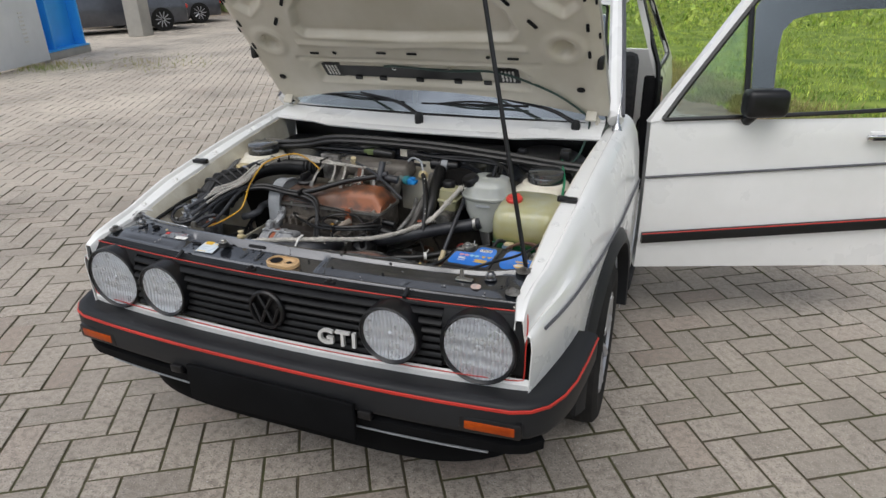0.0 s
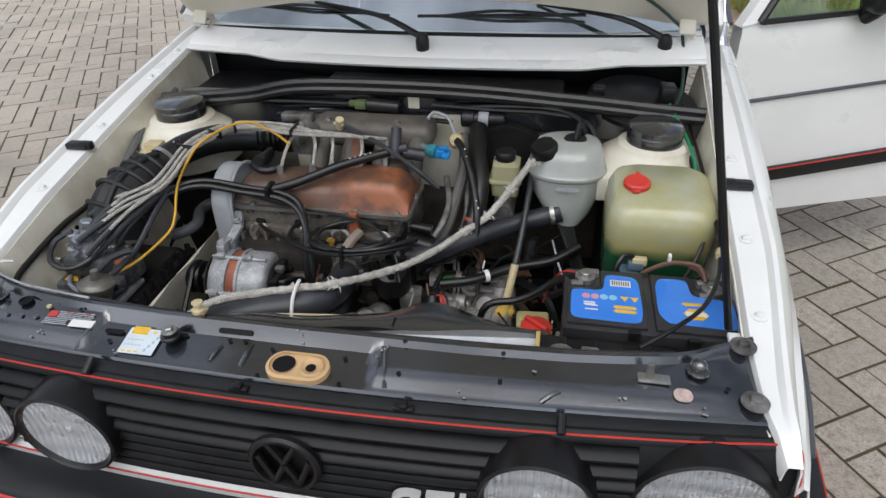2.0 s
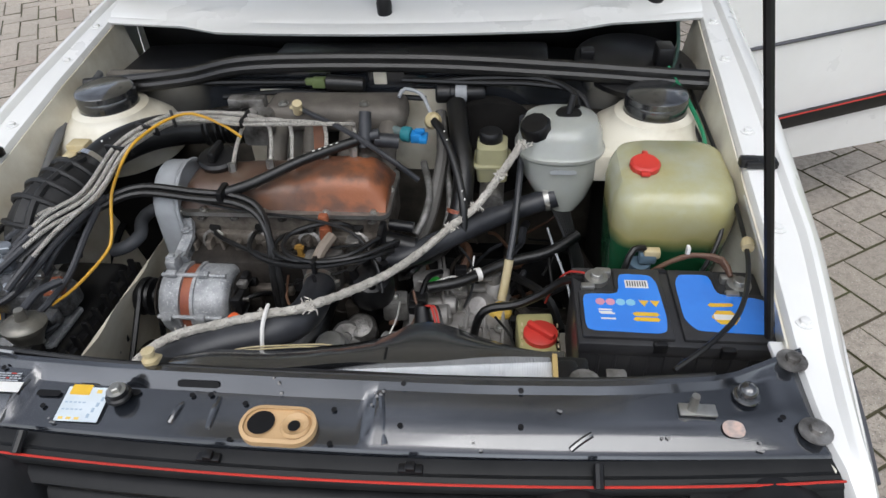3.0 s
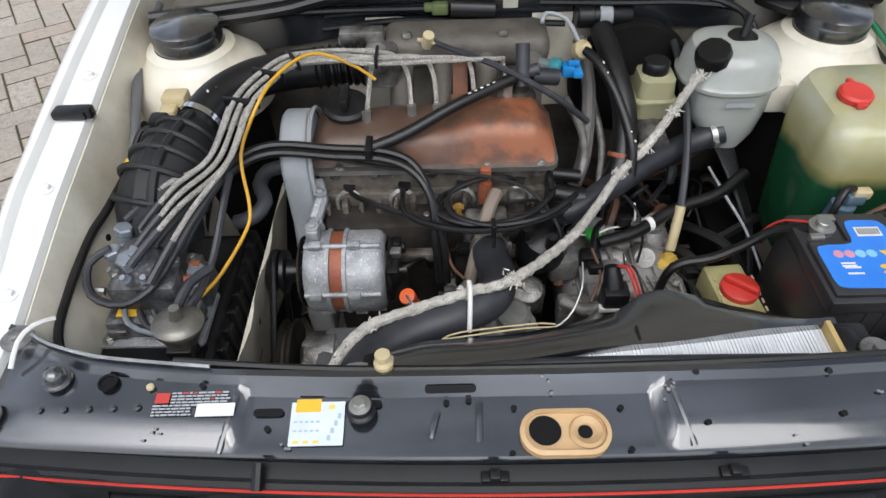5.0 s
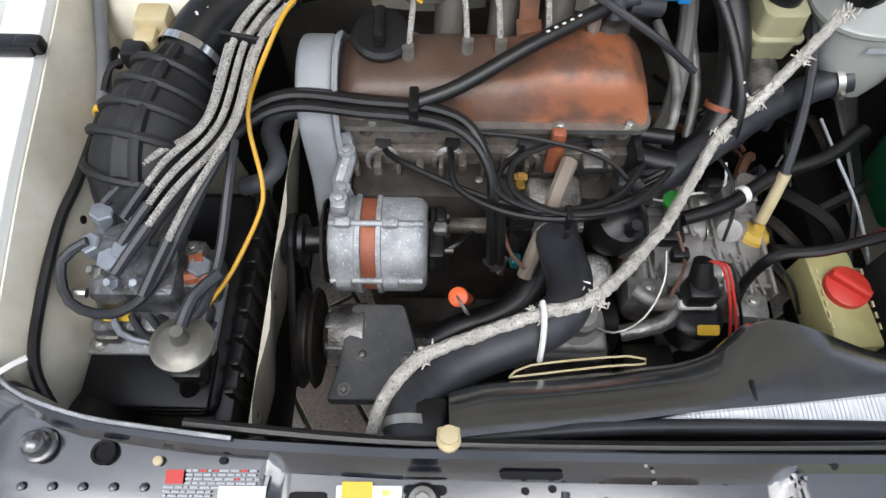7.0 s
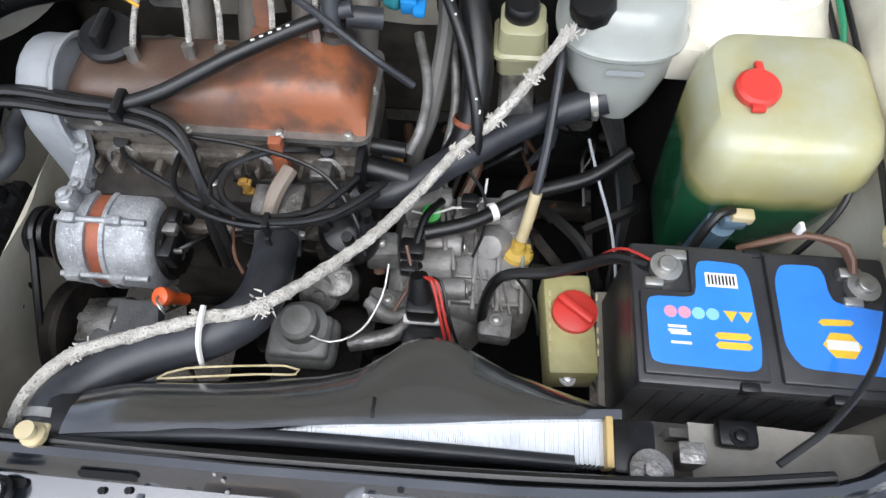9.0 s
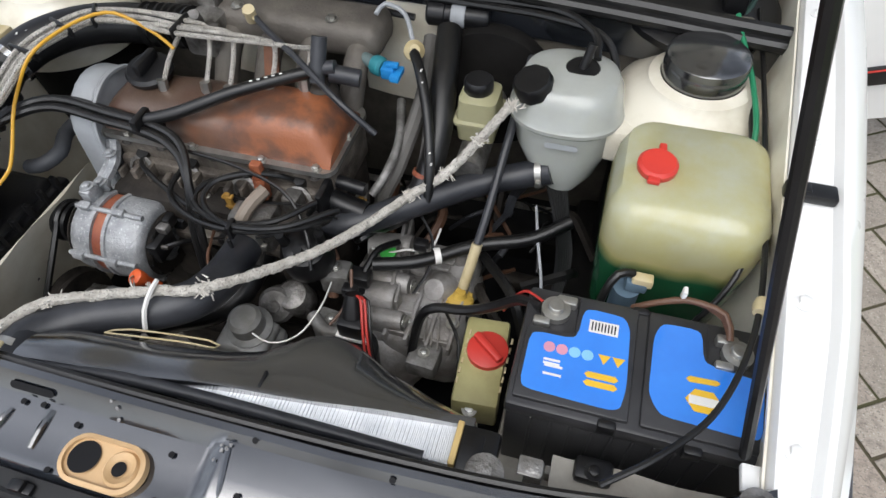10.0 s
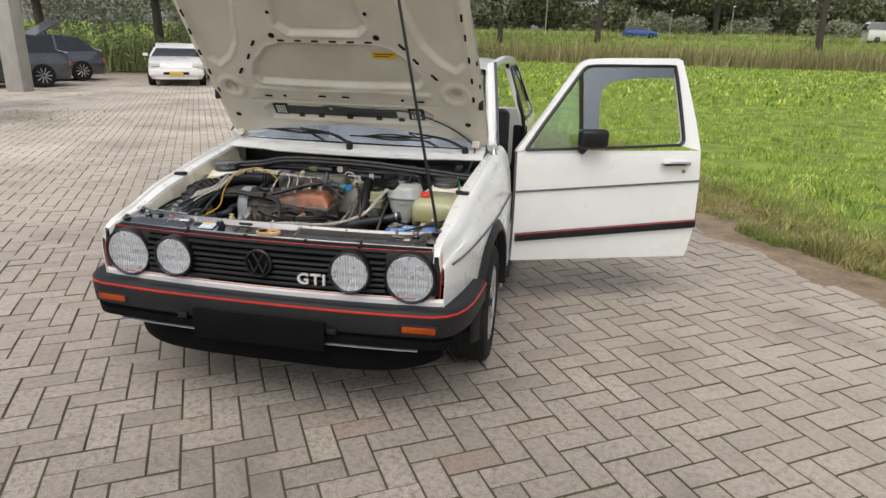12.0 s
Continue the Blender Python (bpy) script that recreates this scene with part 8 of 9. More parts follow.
part("tank_cap", join(lathe([(0.026, -0.012), (0.030, -0.008), (0.030, 0.010), (0.026, 0.016), (0.0, 0.018)], (0.328, 0.752, 0.858), (-0.25, -0.3, 1), 10), lathe([(0.020, -0.03), (0.021, -0.01)], (0.328, 0.752, 0.858), (-0.25, -0.3, 1), 18)), BLACKPLASTIC, tank, "black ribbed tank cap")
part("level_sensor", join(lathe([(0.026, 0.001), (0.024, 0.003), (0.0, 0.0035)], (0.392, 0.80, 0.8645), (0, -0.1, 1), 24), rod((0.392, 0.80, 0.865), (0.40, 0.812, 0.90), 0.007, seg=10)), BLACKPLASTIC, tank)
part("mould_mark", prism(round_rect(0.05, 0.008, 0.003, 2), 0.001, frame_m(V(0.383, 0.712, 0.785), (1, 0, 0), (0, 0.25, 1))), surf("moulded_mark", (0.33, 0.35, 0.36), rough=0.4), tank)
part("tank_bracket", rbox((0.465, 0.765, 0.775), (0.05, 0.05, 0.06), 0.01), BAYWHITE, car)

# washer tank
def rrect(x0, x1, y0, y1, z, r, slope=0.0):
    return [V(x, y, z + slope * (y - y0)) for x, y in round_rect(x1 - x0, y1 - y0, r, 6, (x0 + x1) / 2, (y0 + y1) / 2)]


wt = part("washer_tank", rings([rrect(0.480, 0.640, 0.575, 0.70, 0.545, 0.02), rrect(0.468, 0.655, 0.560, 0.712, 0.62, 0.035), rrect(0.462, 0.664, 0.548, 0.725, 0.72, 0.04), rrect(0.460, 0.668, 0.545, 0.732, 0.79, 0.04), rrect(0.464, 0.666, 0.552, 0.735, 0.820, 0.04), rrect(0.474, 0.658, 0.568, 0.733, 0.838, 0.04, 0.03), rrect(0.492, 0.642, 0.592, 0.722, 0.845, 0.035, 0.05)]), WASH, car, "yellowed washer fluid tank half full of green fluid")
part("red_cap", join(lathe([(0.022, -0.006), (0.026, 0.0), (0.026, 0.008), (0.022, 0.012), (0.0, 0.0125)], (0.514, 0.634, 0.849), (0, -0.1, 1), 26), rbox((0.518, 0.662, 0.857), (0.010, 0.018, 0.007), 0.002), rbox((0.511, 0.606, 0.852), (0.016, 0.012, 0.007), 0.002)), REDPLASTIC, wt, "red filler cap")
part("washer_pump", join(rod((0.512, 0.545, 0.60), (0.512, 0.535, 0.715), 0.019, seg=16), rbox((0.522, 0.533, 0.728), (0.03, 0.02, 0.02), 0.004)), surf("grey_blue_pump", (0.13, 0.20, 0.26), (0.1, 0.15, 0.2), 0.4), wt, "small grey-blue washer pump")
part("pump_plug", rbox((0.528, 0.532, 0.738), (0.028, 0.016, 0.016), 0.003), BEIGE, wt)
hose("pump_wire", [(0.515, 0.535, 0.745), (0.495, 0.525, 0.75), (0.482, 0.51, 0.72), (0.478, 0.50, 0.65)], 0.006, RUBBER)

# brake fluid reservoir, booster
br = part("brake_reservoir", rings([rrect(0.215, 0.275, 0.735, 0.80, 0.745, 0.010), rrect(0.212, 0.278, 0.732, 0.803, 0.775, 0.012), rrect(0.208, 0.282, 0.728, 0.807, 0.778, 0.012), rrect(0.208, 0.282, 0.728, 0.807, 0.783, 0.012), rrect(0.213, 0.277, 0.733, 0.802, 0.786, 0.012), rrect(0.215, 0.275, 0.736, 0.80, 0.818, 0.014), rrect(0.222, 0.268, 0.745, 0.792, 0.824, 0.014)]), tank_material("yellowed_reservoir_plastic", (0.36, 0.345, 0.21)), car, "yellowed brake fluid reservoir")
part("black_cap", lathe([(0.021, 0), (0.023, 0.003), (0.023, 0.020), (0.020, 0.024), (0.0, 0.0245)], (0.242, 0.768, 0.820), (0, 0, 1), 24), BLACKPLASTIC, br)
part("master_cylinder", rod((0.245, 0.69, 0.72), (0.245, 0.87, 0.73), 0.025, seg=18), DIRTYALU, car)
part("brake_booster", lathe([(0.02, -0.05), (0.06, -0.045), (0.105, -0.02), (0.115, 0.0), (0.118, 0.015), (0.112, 0.03)], (0.235, 0.905, 0.735), (0, -1, 0.05), 40), BAYBLACK, car, "round black brake booster")

# beige box with red knob, gearbox top with yellow knob
kb = part("relay_box", rbox((0.336, 0.423, 0.588), (0.066, 0.142, 0.066), 0.006, 2, Matrix.Rotation(radians(4), 3, "Z")), surf("olive_cream_plastic", (0.44, 0.41, 0.19), (0.33, 0.30, 0.13), 0.45, scale=16, bump=0.05), car, "aged cream plastic box with red knob")
part("red_knob", join(lathe([(0.030, 0), (0.030, 0.010), (0.027, 0.012), (0.0, 0.013)], (0.341, 0.436, 0.620), (0, 0, 1), 28), rbox((0.341, 0.436, 0.636), (0.056, 0.012, 0.012), 0.004, 2, Matrix.Rotation(radians(-38), 3, "Z"))), REDPLASTIC, kb, "red turning knob")
for k in range(12):
    part("tooth", rbox((0.309 + 0.0627 * (k % 2), 0.382 + 0.016 * (k // 2), 0.6215), (0.003, 0.009, 0.003), 0.0005), BEIGE, kb)
part("box_bolt", bolt_bm((0.335, 0.352, 0.60)), STEEL, kb)
part("box_stand", rbox((0.34, 0.42, 0.53), (0.05, 0.09, 0.06), 0.01), BLACKPLASTIC, kb)
gb = pieces("gearbox", "rib", (rbox((0.185, 0.545, 0.50), (0.22, 0.19, 0.13), 0.03, 3), lathe([(0.09, 0), (0.10, 0.02), (0.085, 0.06), (0.05, 0.10)], (0.13, 0.50, 0.46), (0.9, 0, 0.3), 26), *[rbox((0.10 + 0.035 * k, 0.53, 0.563), (0.007, 0.16, 0.02), 0.003) for k in range(6)], *[rbox((0.185, 0.465 + 0.04 * k, 0.560), (0.19, 0.006, 0.018), 0.002) for k in range(4)]), surf("stained_gearbox_casting", (0.40, 0.39, 0.38), (0.20, 0.185, 0.17), 0.5, metal=0.4, scale=18, fine=260, bump=0.25), car, "stained cast aluminium gearbox")
for x, y in ((0.11, 0.47), (0.20, 0.485), (0.24, 0.62), (0.13, 0.61), (0.27, 0.50), (0.165, 0.55)):
    part("bolt", bolt_bm((x, y, 0.57)), STEEL, gb)
CASTING = gb.data.materials[0]
for x0, y0, x1, y1, r_, l_ in ((0.108, 0.554, 0.187, 0.550, 0.0185, 0.076), (0.122, 0.476, 0.195, 0.479, 0.0165, 0.072), (0.112, 0.515, 0.170, 0.517, 0.026, 0.060), (0.105, 0.620, 0.160, 0.625, 0.024, 0.060)):
    part("gearbox_boss", lathe([(r_ * 1.25, -0.012), (r_, 0.0), (r_ * 0.97, l_ - 0.004), (r_ * 0.85, l_), (0.0, l_)], (x0, y0, 0.572), (x1 - x0, y1 - y0, 0.006), 20), CASTING, car, "cast boss on the gearbox")
    part("bolt", bolt_bm(V(x1 + 0.001, y1, 0.574), (1, 0, 0.1), 0.0085), STEEL, gb)
# bell housing flange, ear and selector boss
part("gearbox_flange", join(rbox((0.1505, 0.595, 0.574), (0.007, 0.185, 0.050), 0.002, 2, Matrix.Rotation(radians(9), 3, "Z")), rbox((0.160, 0.594, 0.570), (0.006, 0.185, 0.042), 0.002, 2, Matrix.Rotation(radians(9), 3, "Z"))), CASTING, car, "joint flange of the gearbox")
part("gearbox_ear", join(lathe([(0.021, 0), (0.022, 0.004), (0.020, 0.008), (0.012, 0.009)], (0.189, 0.592, 0.580), (0, -0.1, 1), 22), rbox((0.215, 0.600, 0.580), (0.05, 0.020, 0.010), 0.004), rbox((0.178, 0.612, 0.574), (0.016, 0.05, 0.012), 0.004)), CASTING, car, "cast ear on the gearbox")
part("bolt", bolt_bm((0.189, 0.592, 0.589), (0, -0.1, 1), 0.010), STEEL, gb)
part("selector_boss", join(lathe([(0.036, -0.10), (0.034, -0.03), (0.026, -0.012), (0.0185, -0.006), (0.0185, 0.012), (0.016, 0.016), (0.0, 0.017)], (0.254, 0.620, 0.592), (0, -0.05, 1), 24), lathe([(0.030, 0), (0.028, 0.03), (0.018, 0.045), (0.0, 0.047)], (0.236, 0.578, 0.545), (-0.2, -0.5, 0.6), 20)), CASTING, car, "cast selector housing")
for k in range(5):
    part("gearbox_rib", rbox((0.205 + 0.012 * k, 0.495 - 0.004 * k, 0.560), (0.0035, 0.062, 0.022), 0.0012, 2, Matrix.Rotation(radians(12), 3, "Z")), CASTING, car, "cast rib on the gearbox")
hose("white_cable", [(0.105, 0.590, 0.602), (0.135, 0.584, 0.606), (0.165, 0.594, 0.612), (0.195, 0.594, 0.618), (0.210, 0.603, 0.624), (0.214, 0.635, 0.634)], 0.0019, LABELWHITE, "thin white cable", seg=6)
part("starter_rear", join(lathe([(0.030, 0), (0.031, 0.02), (0.026, 0.026), (0.010, 0.028), (0.009, 0.033), (0.0, 0.034)], (-0.016, 0.470, 0.565), (0.05, -0.7, 0.6), 26), rbox((0.02, 0.47, 0.56), (0.03, 0.012, 0.05), 0.003)), DIRTYALU, car, "round cast end cover")
part("sensor_group", join(rod((-0.128, 0.555, 0.50), (-0.120, 0.520, 0.56), 0.009, seg=10), rod((-0.112, 0.55, 0.50), (-0.104, 0.515, 0.555), 0.011, seg=10), rbox((-0.124, 0.500, 0.555), (0.022, 0.014, 0.03), 0.004), rod((-0.142, 0.52, 0.53), (-0.118, 0.49, 0.545), 0.005, seg=8)), DIRTYALU, car, "small metal unions on the block")
part("teal_plug", rbox((-0.098, 0.506, 0.556), (0.016, 0.018, 0.022), 0.004), TEAL, car, "teal sensor plug")
part("shift_bracket", join(rbox((0.228, 0.592, 0.622), (0.05, 0.035, 0.004), 0.002), rbox((0.205, 0.592, 0.60), (0.004, 0.035, 0.045), 0.001), lathe([(0.007, 0), (0.007, 0.002), (0, 0.0022)], (0.232, 0.590, 0.6235), (0, 0, 1), 12)), DIRTYALU, car, "bent steel shift bracket")
part("loom_block", join(rbox((0.115, 0.515, 0.622), (0.035, 0.028, 0.024), 0.005), tube([(0.12, 0.52, 0.63), (0.13, 0.56, 0.64), (0.15, 0.60, 0.62)], 0.006, 8)), BLACKPLASTIC, car, "black loom plug")
dk = pieces("gearbox_filler", "tooth", (lathe([(0.016, -0.012), (0.022, -0.004), (0.024, 0.002), (0.021, 0.008), (0.012, 0.012), (0.008, 0.022)], (0.268, 0.552, 0.560), (0.05, 0.15, 1), 22), *[rbox(V(0.268, 0.552, 0.562) + V(0.020 * math.cos(a), 0.020 * math.sin(a), 0), (0.006, 0.006, 0.012), 0.001) for a in np.linspace(0, 6.28, 11)]), surf("yellow_knob_plastic", (0.62, 0.42, 0.08), (0.5, 0.33, 0.06), 0.45), car, "yellow toothed filler knob")
part("rubber_collar", lathe([(0.032, -0.03), (0.036, -0.014), (0.030, -0.008), (0.024, -0.006)], (0.268, 0.552, 0.560), (0.05, 0.15, 1), 24), RUBBER, dk)
part("cream_sleeve", tube([(0.271, 0.563, 0.585), (0.278, 0.582, 0.62), (0.284, 0.602, 0.655)], 0.009, 10), BEIGE, dk, "cream plastic sleeve")
hose("speedometer_cable", [(0.284, 0.602, 0.655), (0.292, 0.645, 0.70), (0.298, 0.70, 0.748), (0.303, 0.775, 0.79), (0.305, 0.90, 0.82)], 0.0068, DUSTYRUBBER, "black speedometer cable")
part("canister", join(rbox((-0.028, 0.385, 0.565), (0.10, 0.075, 0.035), 0.016, 3), rbox((-0.028, 0.385, 0.588), (0.085, 0.065, 0.02), 0.012, 3), lathe([(0.034, 0), (0.036, 0.012), (0.027, 0.018), (0.026, 0.04), (0.02, 0.046), (0.0, 0.047)], (-0.025, 0.395, 0.592), (0, -0.1, 1), 24)), surf("dull_grey_zinc", (0.34, 0.34, 0.33), (0.20, 0.195, 0.18), 0.5, metal=0.4, scale=20, bump=0.15), car, "dull metal canister")
part("sender", lathe([(0.02, -0.05), (0.028, -0.04), (0.03, 0.0), (0.024, 0.01), (0.01, 0.014)], (0.008, 0.475, 0.585), (0, -0.4, 1), 20), DIRTYALU, car)
cn = part("fuel_pump_plug", join(lathe([(0.034, -0.05), (0.036, 0.0), (0.03, 0.006), (0.02, 0.008)], (0.143, 0.405, 0.595), (0, 0, 1), 26), rbox((0.138, 0.425, 0.628), (0.042, 0.034, 0.04), 0.006), rod((0.136, 0.432, 0.64), (0.132, 0.452, 0.67), 0.018, 0.012, 12)), BLACKPLASTIC, car, "black plug on a round sender")
part("white_collar", rbox((0.138, 0.413, 0.612), (0.05, 0.012, 0.01), 0.002), LABELWHITE, cn)
part("warning_sticker", prism(round_rect(0.030, 0.014, 0.003, 3), 0.001, frame_m(V(0.15, 0.380, 0.605), (1, 0, 0), (0, 1, 0.6))), LABELYELLOW, cn, "yellow and orange sticker")
for k in range(3):
    hose("wire", [(0.134 + 0.004 * k, 0.45, 0.665), (0.15 + 0.006 * k, 0.44, 0.68), (0.165 + 0.006 * k, 0.40, 0.65), (0.18 + 0.01 * k, 0.36, 0.59)], 0.0022, WIRERED if k < 2 else RUBBER, seg=6)
dip = part("dipstick_handle", join(lathe([(0.0, 0.0), (0.008, 0.0), (0.0122, -0.002), (0.0128, -0.006), (0.0115, -0.016), (0.0085, -0.022), (0.008, -0.05)], (-0.189, 0.388, 0.686), (-0.25, -0.3, 0.8), 20)), ORANGEPLASTIC, car, "orange dipstick handle")
part("pull_ring", tube([(-0.190, 0.390, 0.684), (-0.187, 0.380, 0.692), (-0.180, 0.371, 0.689), (-0.175, 0.367, 0.682), (-0.179, 0.370, 0.680), (-0.187, 0.384, 0.684)], 0.0016, 6), STEEL, dip, "thin wire pull ring")
part("dipstick_tube", tube([(-0.175, 0.405, 0.64), (-0.165, 0.43, 0.58), (-0.165, 0.48, 0.48)], 0.006, 8), IRON, car)
part("engine_mount", join(rbox((-0.02, 0.36, 0.45), (0.14, 0.12, 0.10), 0.02), rbox((0.10, 0.37, 0.47), (0.08, 0.06, 0.06), 0.01)), IRON, car)
part("starter_motor", rod((-0.12, 0.44, 0.47), (0.06, 0.44, 0.47), 0.042, seg=22), IRON, car)
hose("lower_hose", [(-0.05, 0.56, 0.61), (-0.068, 0.525, 0.60), (-0.072, 0.48, 0.59), (-0.088, 0.440, 0.578), (-0.125, 0.415, 0.565), (-0.18, 0.40, 0.55), (-0.22, 0.385, 0.53)], 0.021, RUBBER, "black lower hose", seg=14)
hose("steel_pipe", [(0.04, 0.385, 0.575), (0.075, 0.39, 0.585), (0.105, 0.40, 0.59), (0.12, 0.425, 0.60)], 0.012, DIRTYALU, seg=12)
hose("bare_wire", [(0.09, 0.47, 0.66), (0.085, 0.43, 0.645), (0.06, 0.39, 0.62), (0.02, 0.372, 0.612), (-0.02, 0.378, 0.63)], 0.0018, STEEL, seg=6)
part("green_cap", lathe([(0.014, 0), (0.014, 0.008), (0.0, 0.009)], (0.135, 0.588, 0.60), (0, -0.3, 1), 16), surf("green_plastic", (0.05, 0.45, 0.06), rough=0.4), car)

# radiator, shroud
rad = part("radiator", rbox((0.075, 0.228, 0.54), (0.55, 0.034, 0.385), 0.006), INK, car, "radiator with bright fins")
bms = []
for k in range(150):
    x = 0.006 + 0.0023 * k
    y1 = 0.2245 + 0.106 * (x - 0.006) + 0.002
    y0 = 0.216 + 0.001 * (k % 2)
    bms.append(rbox((x, (y0 + y1) / 2, 0.742), (0.0019 + 0.0002 * (k % 3 == 0), y1 - y0, 0.028 + 0.0012 * math.sin(k * 2.9)), 0.0, 1))
tagged(part("fin_pack", join(*bms), FINS, rad, "bright upright fins"), kind="stuff")
part("side_tank", join(rbox((0.365, 0.232, 0.60), (0.03, 0.05, 0.34), 0.008), rbox((0.372, 0.236, 0.752), (0.045, 0.055, 0.03), 0.006)), BLACKPLASTIC, rad)
part("yellow_edge", rbox((0.348, 0.238, 0.756), (0.007, 0.05, 0.03), 0.001), surf("yellowed_glue", (0.5, 0.36, 0.14), (0.4, 0.28, 0.1), 0.6), rad)
part("side_tank", join(rbox((-0.225, 0.222, 0.60), (0.05, 0.05, 0.30), 0.008), rod((-0.240, 0.205, 0.722), (-0.239, 0.236, 0.722), 0.026, seg=16)), BLACKPLASTIC, rad)
rows = []
for x in np.linspace(-0.20, 0.362, 40):
    yb = float(np.interp(x, [-0.2, -0.16, 0.045, 0.085, 0.115, 0.135, 0.165, 0.195, 0.245, 0.30, 0.362], [0.255, 0.265, 0.288, 0.30, 0.322, 0.340, 0.347, 0.338, 0.312, 0.295, 0.280]))
    z0 = 0.768 + 0.003 * math.sin(x * 30)
    f0 = float(np.interp(x, [-0.2, 0.006, 0.06, 0.2, 0.36], [0.200, 0.2235, 0.230, 0.245, 0.262]))
    rows.append([V(x, f0, z0 - 0.03), V(x, f0, z0), V(x, f0 + 0.010, z0 + 0.0005), V(x, (f0 + yb) / 2, z0 - 0.004), V(x, yb - 0.008, z0 - 0.018), V(x, yb, z0 - 0.032), V(x, yb + 0.002, z0 - 0.14)])
shroud = part("fan_shroud", solid(rings(rows, closed=False, cap=False), 0.003), SHROUD, car, "black plastic radiator shroud")
part("clip_slot", join(rbox((0.095, 0.248, 0.762), (0.035, 0.018, 0.01), 0.003), rbox((0.110, 0.252, 0.766), (0.004, 0.022, 0.006), 0.001)), BLACKPLASTIC, shroud)
part("cream_frame", tube([(-0.135, 0.272, 0.735), (-0.03, 0.285, 0.737), (0.015, 0.29, 0.733), (0.0, 0.30, 0.728), (-0.11, 0.288, 0.728), (-0.135, 0.272, 0.735)], 0.0013, 6), BEIGE, car)
hose("radiator_strip", [(-0.19, 0.200, 0.762), (-0.05, 0.213, 0.760), (0.05, 0.217, 0.757), (0.166, 0.218, 0.755), (0.315, 0.2175, 0.753)], 0.008, DUSTYRUBBER, "dusty rubber strip along the radiator", seg=10)
hose("panel_seal", [(-0.45, 0.206, 0.795), (-0.25, 0.192, 0.792), (0.0, 0.190, 0.790), (0.25, 0.194, 0.790), (0.42, 0.202, 0.79), (0.55, 0.218, 0.79)], 0.0055, RUBBER, "black rubber seal strip", seg=8)
part("mount_bolt", join(lathe([(0.020, -0.02), (0.021, 0.0), (0.012, 0.002)], (0.385, 0.212, 0.776), (0, 0, 1), 20), lathe([(0.009, 0.002), (0.009, 0.010), (0.0, 0.011)], (0.385, 0.212, 0.776), (0, 0, 1), 6)), DIRTYALU, rad)
part("cross_plate", join(rbox((0.43, 0.235, 0.762), (0.026, 0.022, 0.005), 0.002), rbox((0.435, 0.235, 0.74), (0.02, 0.02, 0.05), 0.004)), DIRTYALU, car)

# battery: a thing of its own, on its tray
tray = part("battery_tray", join(rbox((0.53, 0.39, 0.566), (0.30, 0.21, 0.012), 0.004), rbox((0.53, 0.285, 0.60), (0.16, 0.012, 0.07), 0.003), rbox((0.53, 0.26, 0.60), (0.27, 0.05, 0.02), 0.004)), TRAYMETAL, car, "dirty steel battery tray")
part("clamp_block", join(rbox((0.502, 0.272, 0.700), (0.044, 0.03, 0.02), 0.006), bolt_bm((0.502, 0.268, 0.710))), BLACKPLASTIC, tray)
# Black case lifted towards grey in its colour, for the sheen on top.
CASEPLASTIC = surf("sheen_greyed_case", (0.022, 0.022, 0.024), (0.035, 0.035, 0.037), 0.35, scale=14, bump=0.04, spec=0.5)
bat = thing("car_battery", "black car battery with two glossy blue top labels", "battery", at=(0.528, 0.395, 0.572))
pieces("case", "case_rib", (rbox((0.534, 0.395, 0.655), (0.290, 0.168, 0.166), 0.004), *[rbox((0.42 + 0.024 * k, 0.311, 0.655), (0.004, 0.004, 0.13), 0.001) for k in range(10)]), CASEPLASTIC, bat)
part("lid", join(rbox((0.534, 0.395, 0.732), (0.296, 0.174, 0.026), 0.006), prism([(0.393, 0.318), (0.527, 0.318), (0.527, 0.474), (0.452, 0.474), (0.452, 0.418), (0.393, 0.418)], 0.009, Matrix.Translation((0, 0, 0.742)), 0.003), prism([(0.540, 0.318), (0.678, 0.318), (0.678, 0.420), (0.612, 0.420), (0.612, 0.474), (0.540, 0.474)], 0.009, Matrix.Translation((0, 0, 0.742)), 0.003)), CASEPLASTIC, bat)
BATTERYBLUE.node_tree.nodes["Principled BSDF"].inputs["Coat IOR"].default_value = 1.8
L1 = part("label", prism(soften([(0.399, 0.330), (0.505, 0.327), (0.517, 0.332), (0.521, 0.36), (0.518, 0.44), (0.510, 0.457), (0.459, 0.459), (0.456, 0.410), (0.399, 0.409)]), 0.0012, Matrix.Translation((0, 0, 0.7508))), BATTERYBLUE, bat, "glossy blue label with pictograms")
L2 = part("label", prism(soften([(0.560, 0.336), (0.671, 0.332), (0.676, 0.408), (0.606, 0.416), (0.604, 0.462), (0.556, 0.461), (0.547, 0.44), (0.546, 0.36)]), 0.0012, Matrix.Translation((0, 0, 0.7508))), BATTERYBLUE, bat, "glossy blue label with a yellow hexagon")


def flat(name, pts, material, parent, label=""):
    return part(name, prism(pts, 0.0006, Matrix.Translation((0, 0, 0.7519))), material, parent, label)


def rect(x0, y0, w, h):
    return [(x0, y0), (x0 + w, y0), (x0 + w, y0 + h), (x0, y0 + h)]


def disc(x, y, r, n=16):
    return [(x + r * math.cos(2 * math.pi * k / n), y + r * math.sin(2 * math.pi * k / n)) for k in range(n)]


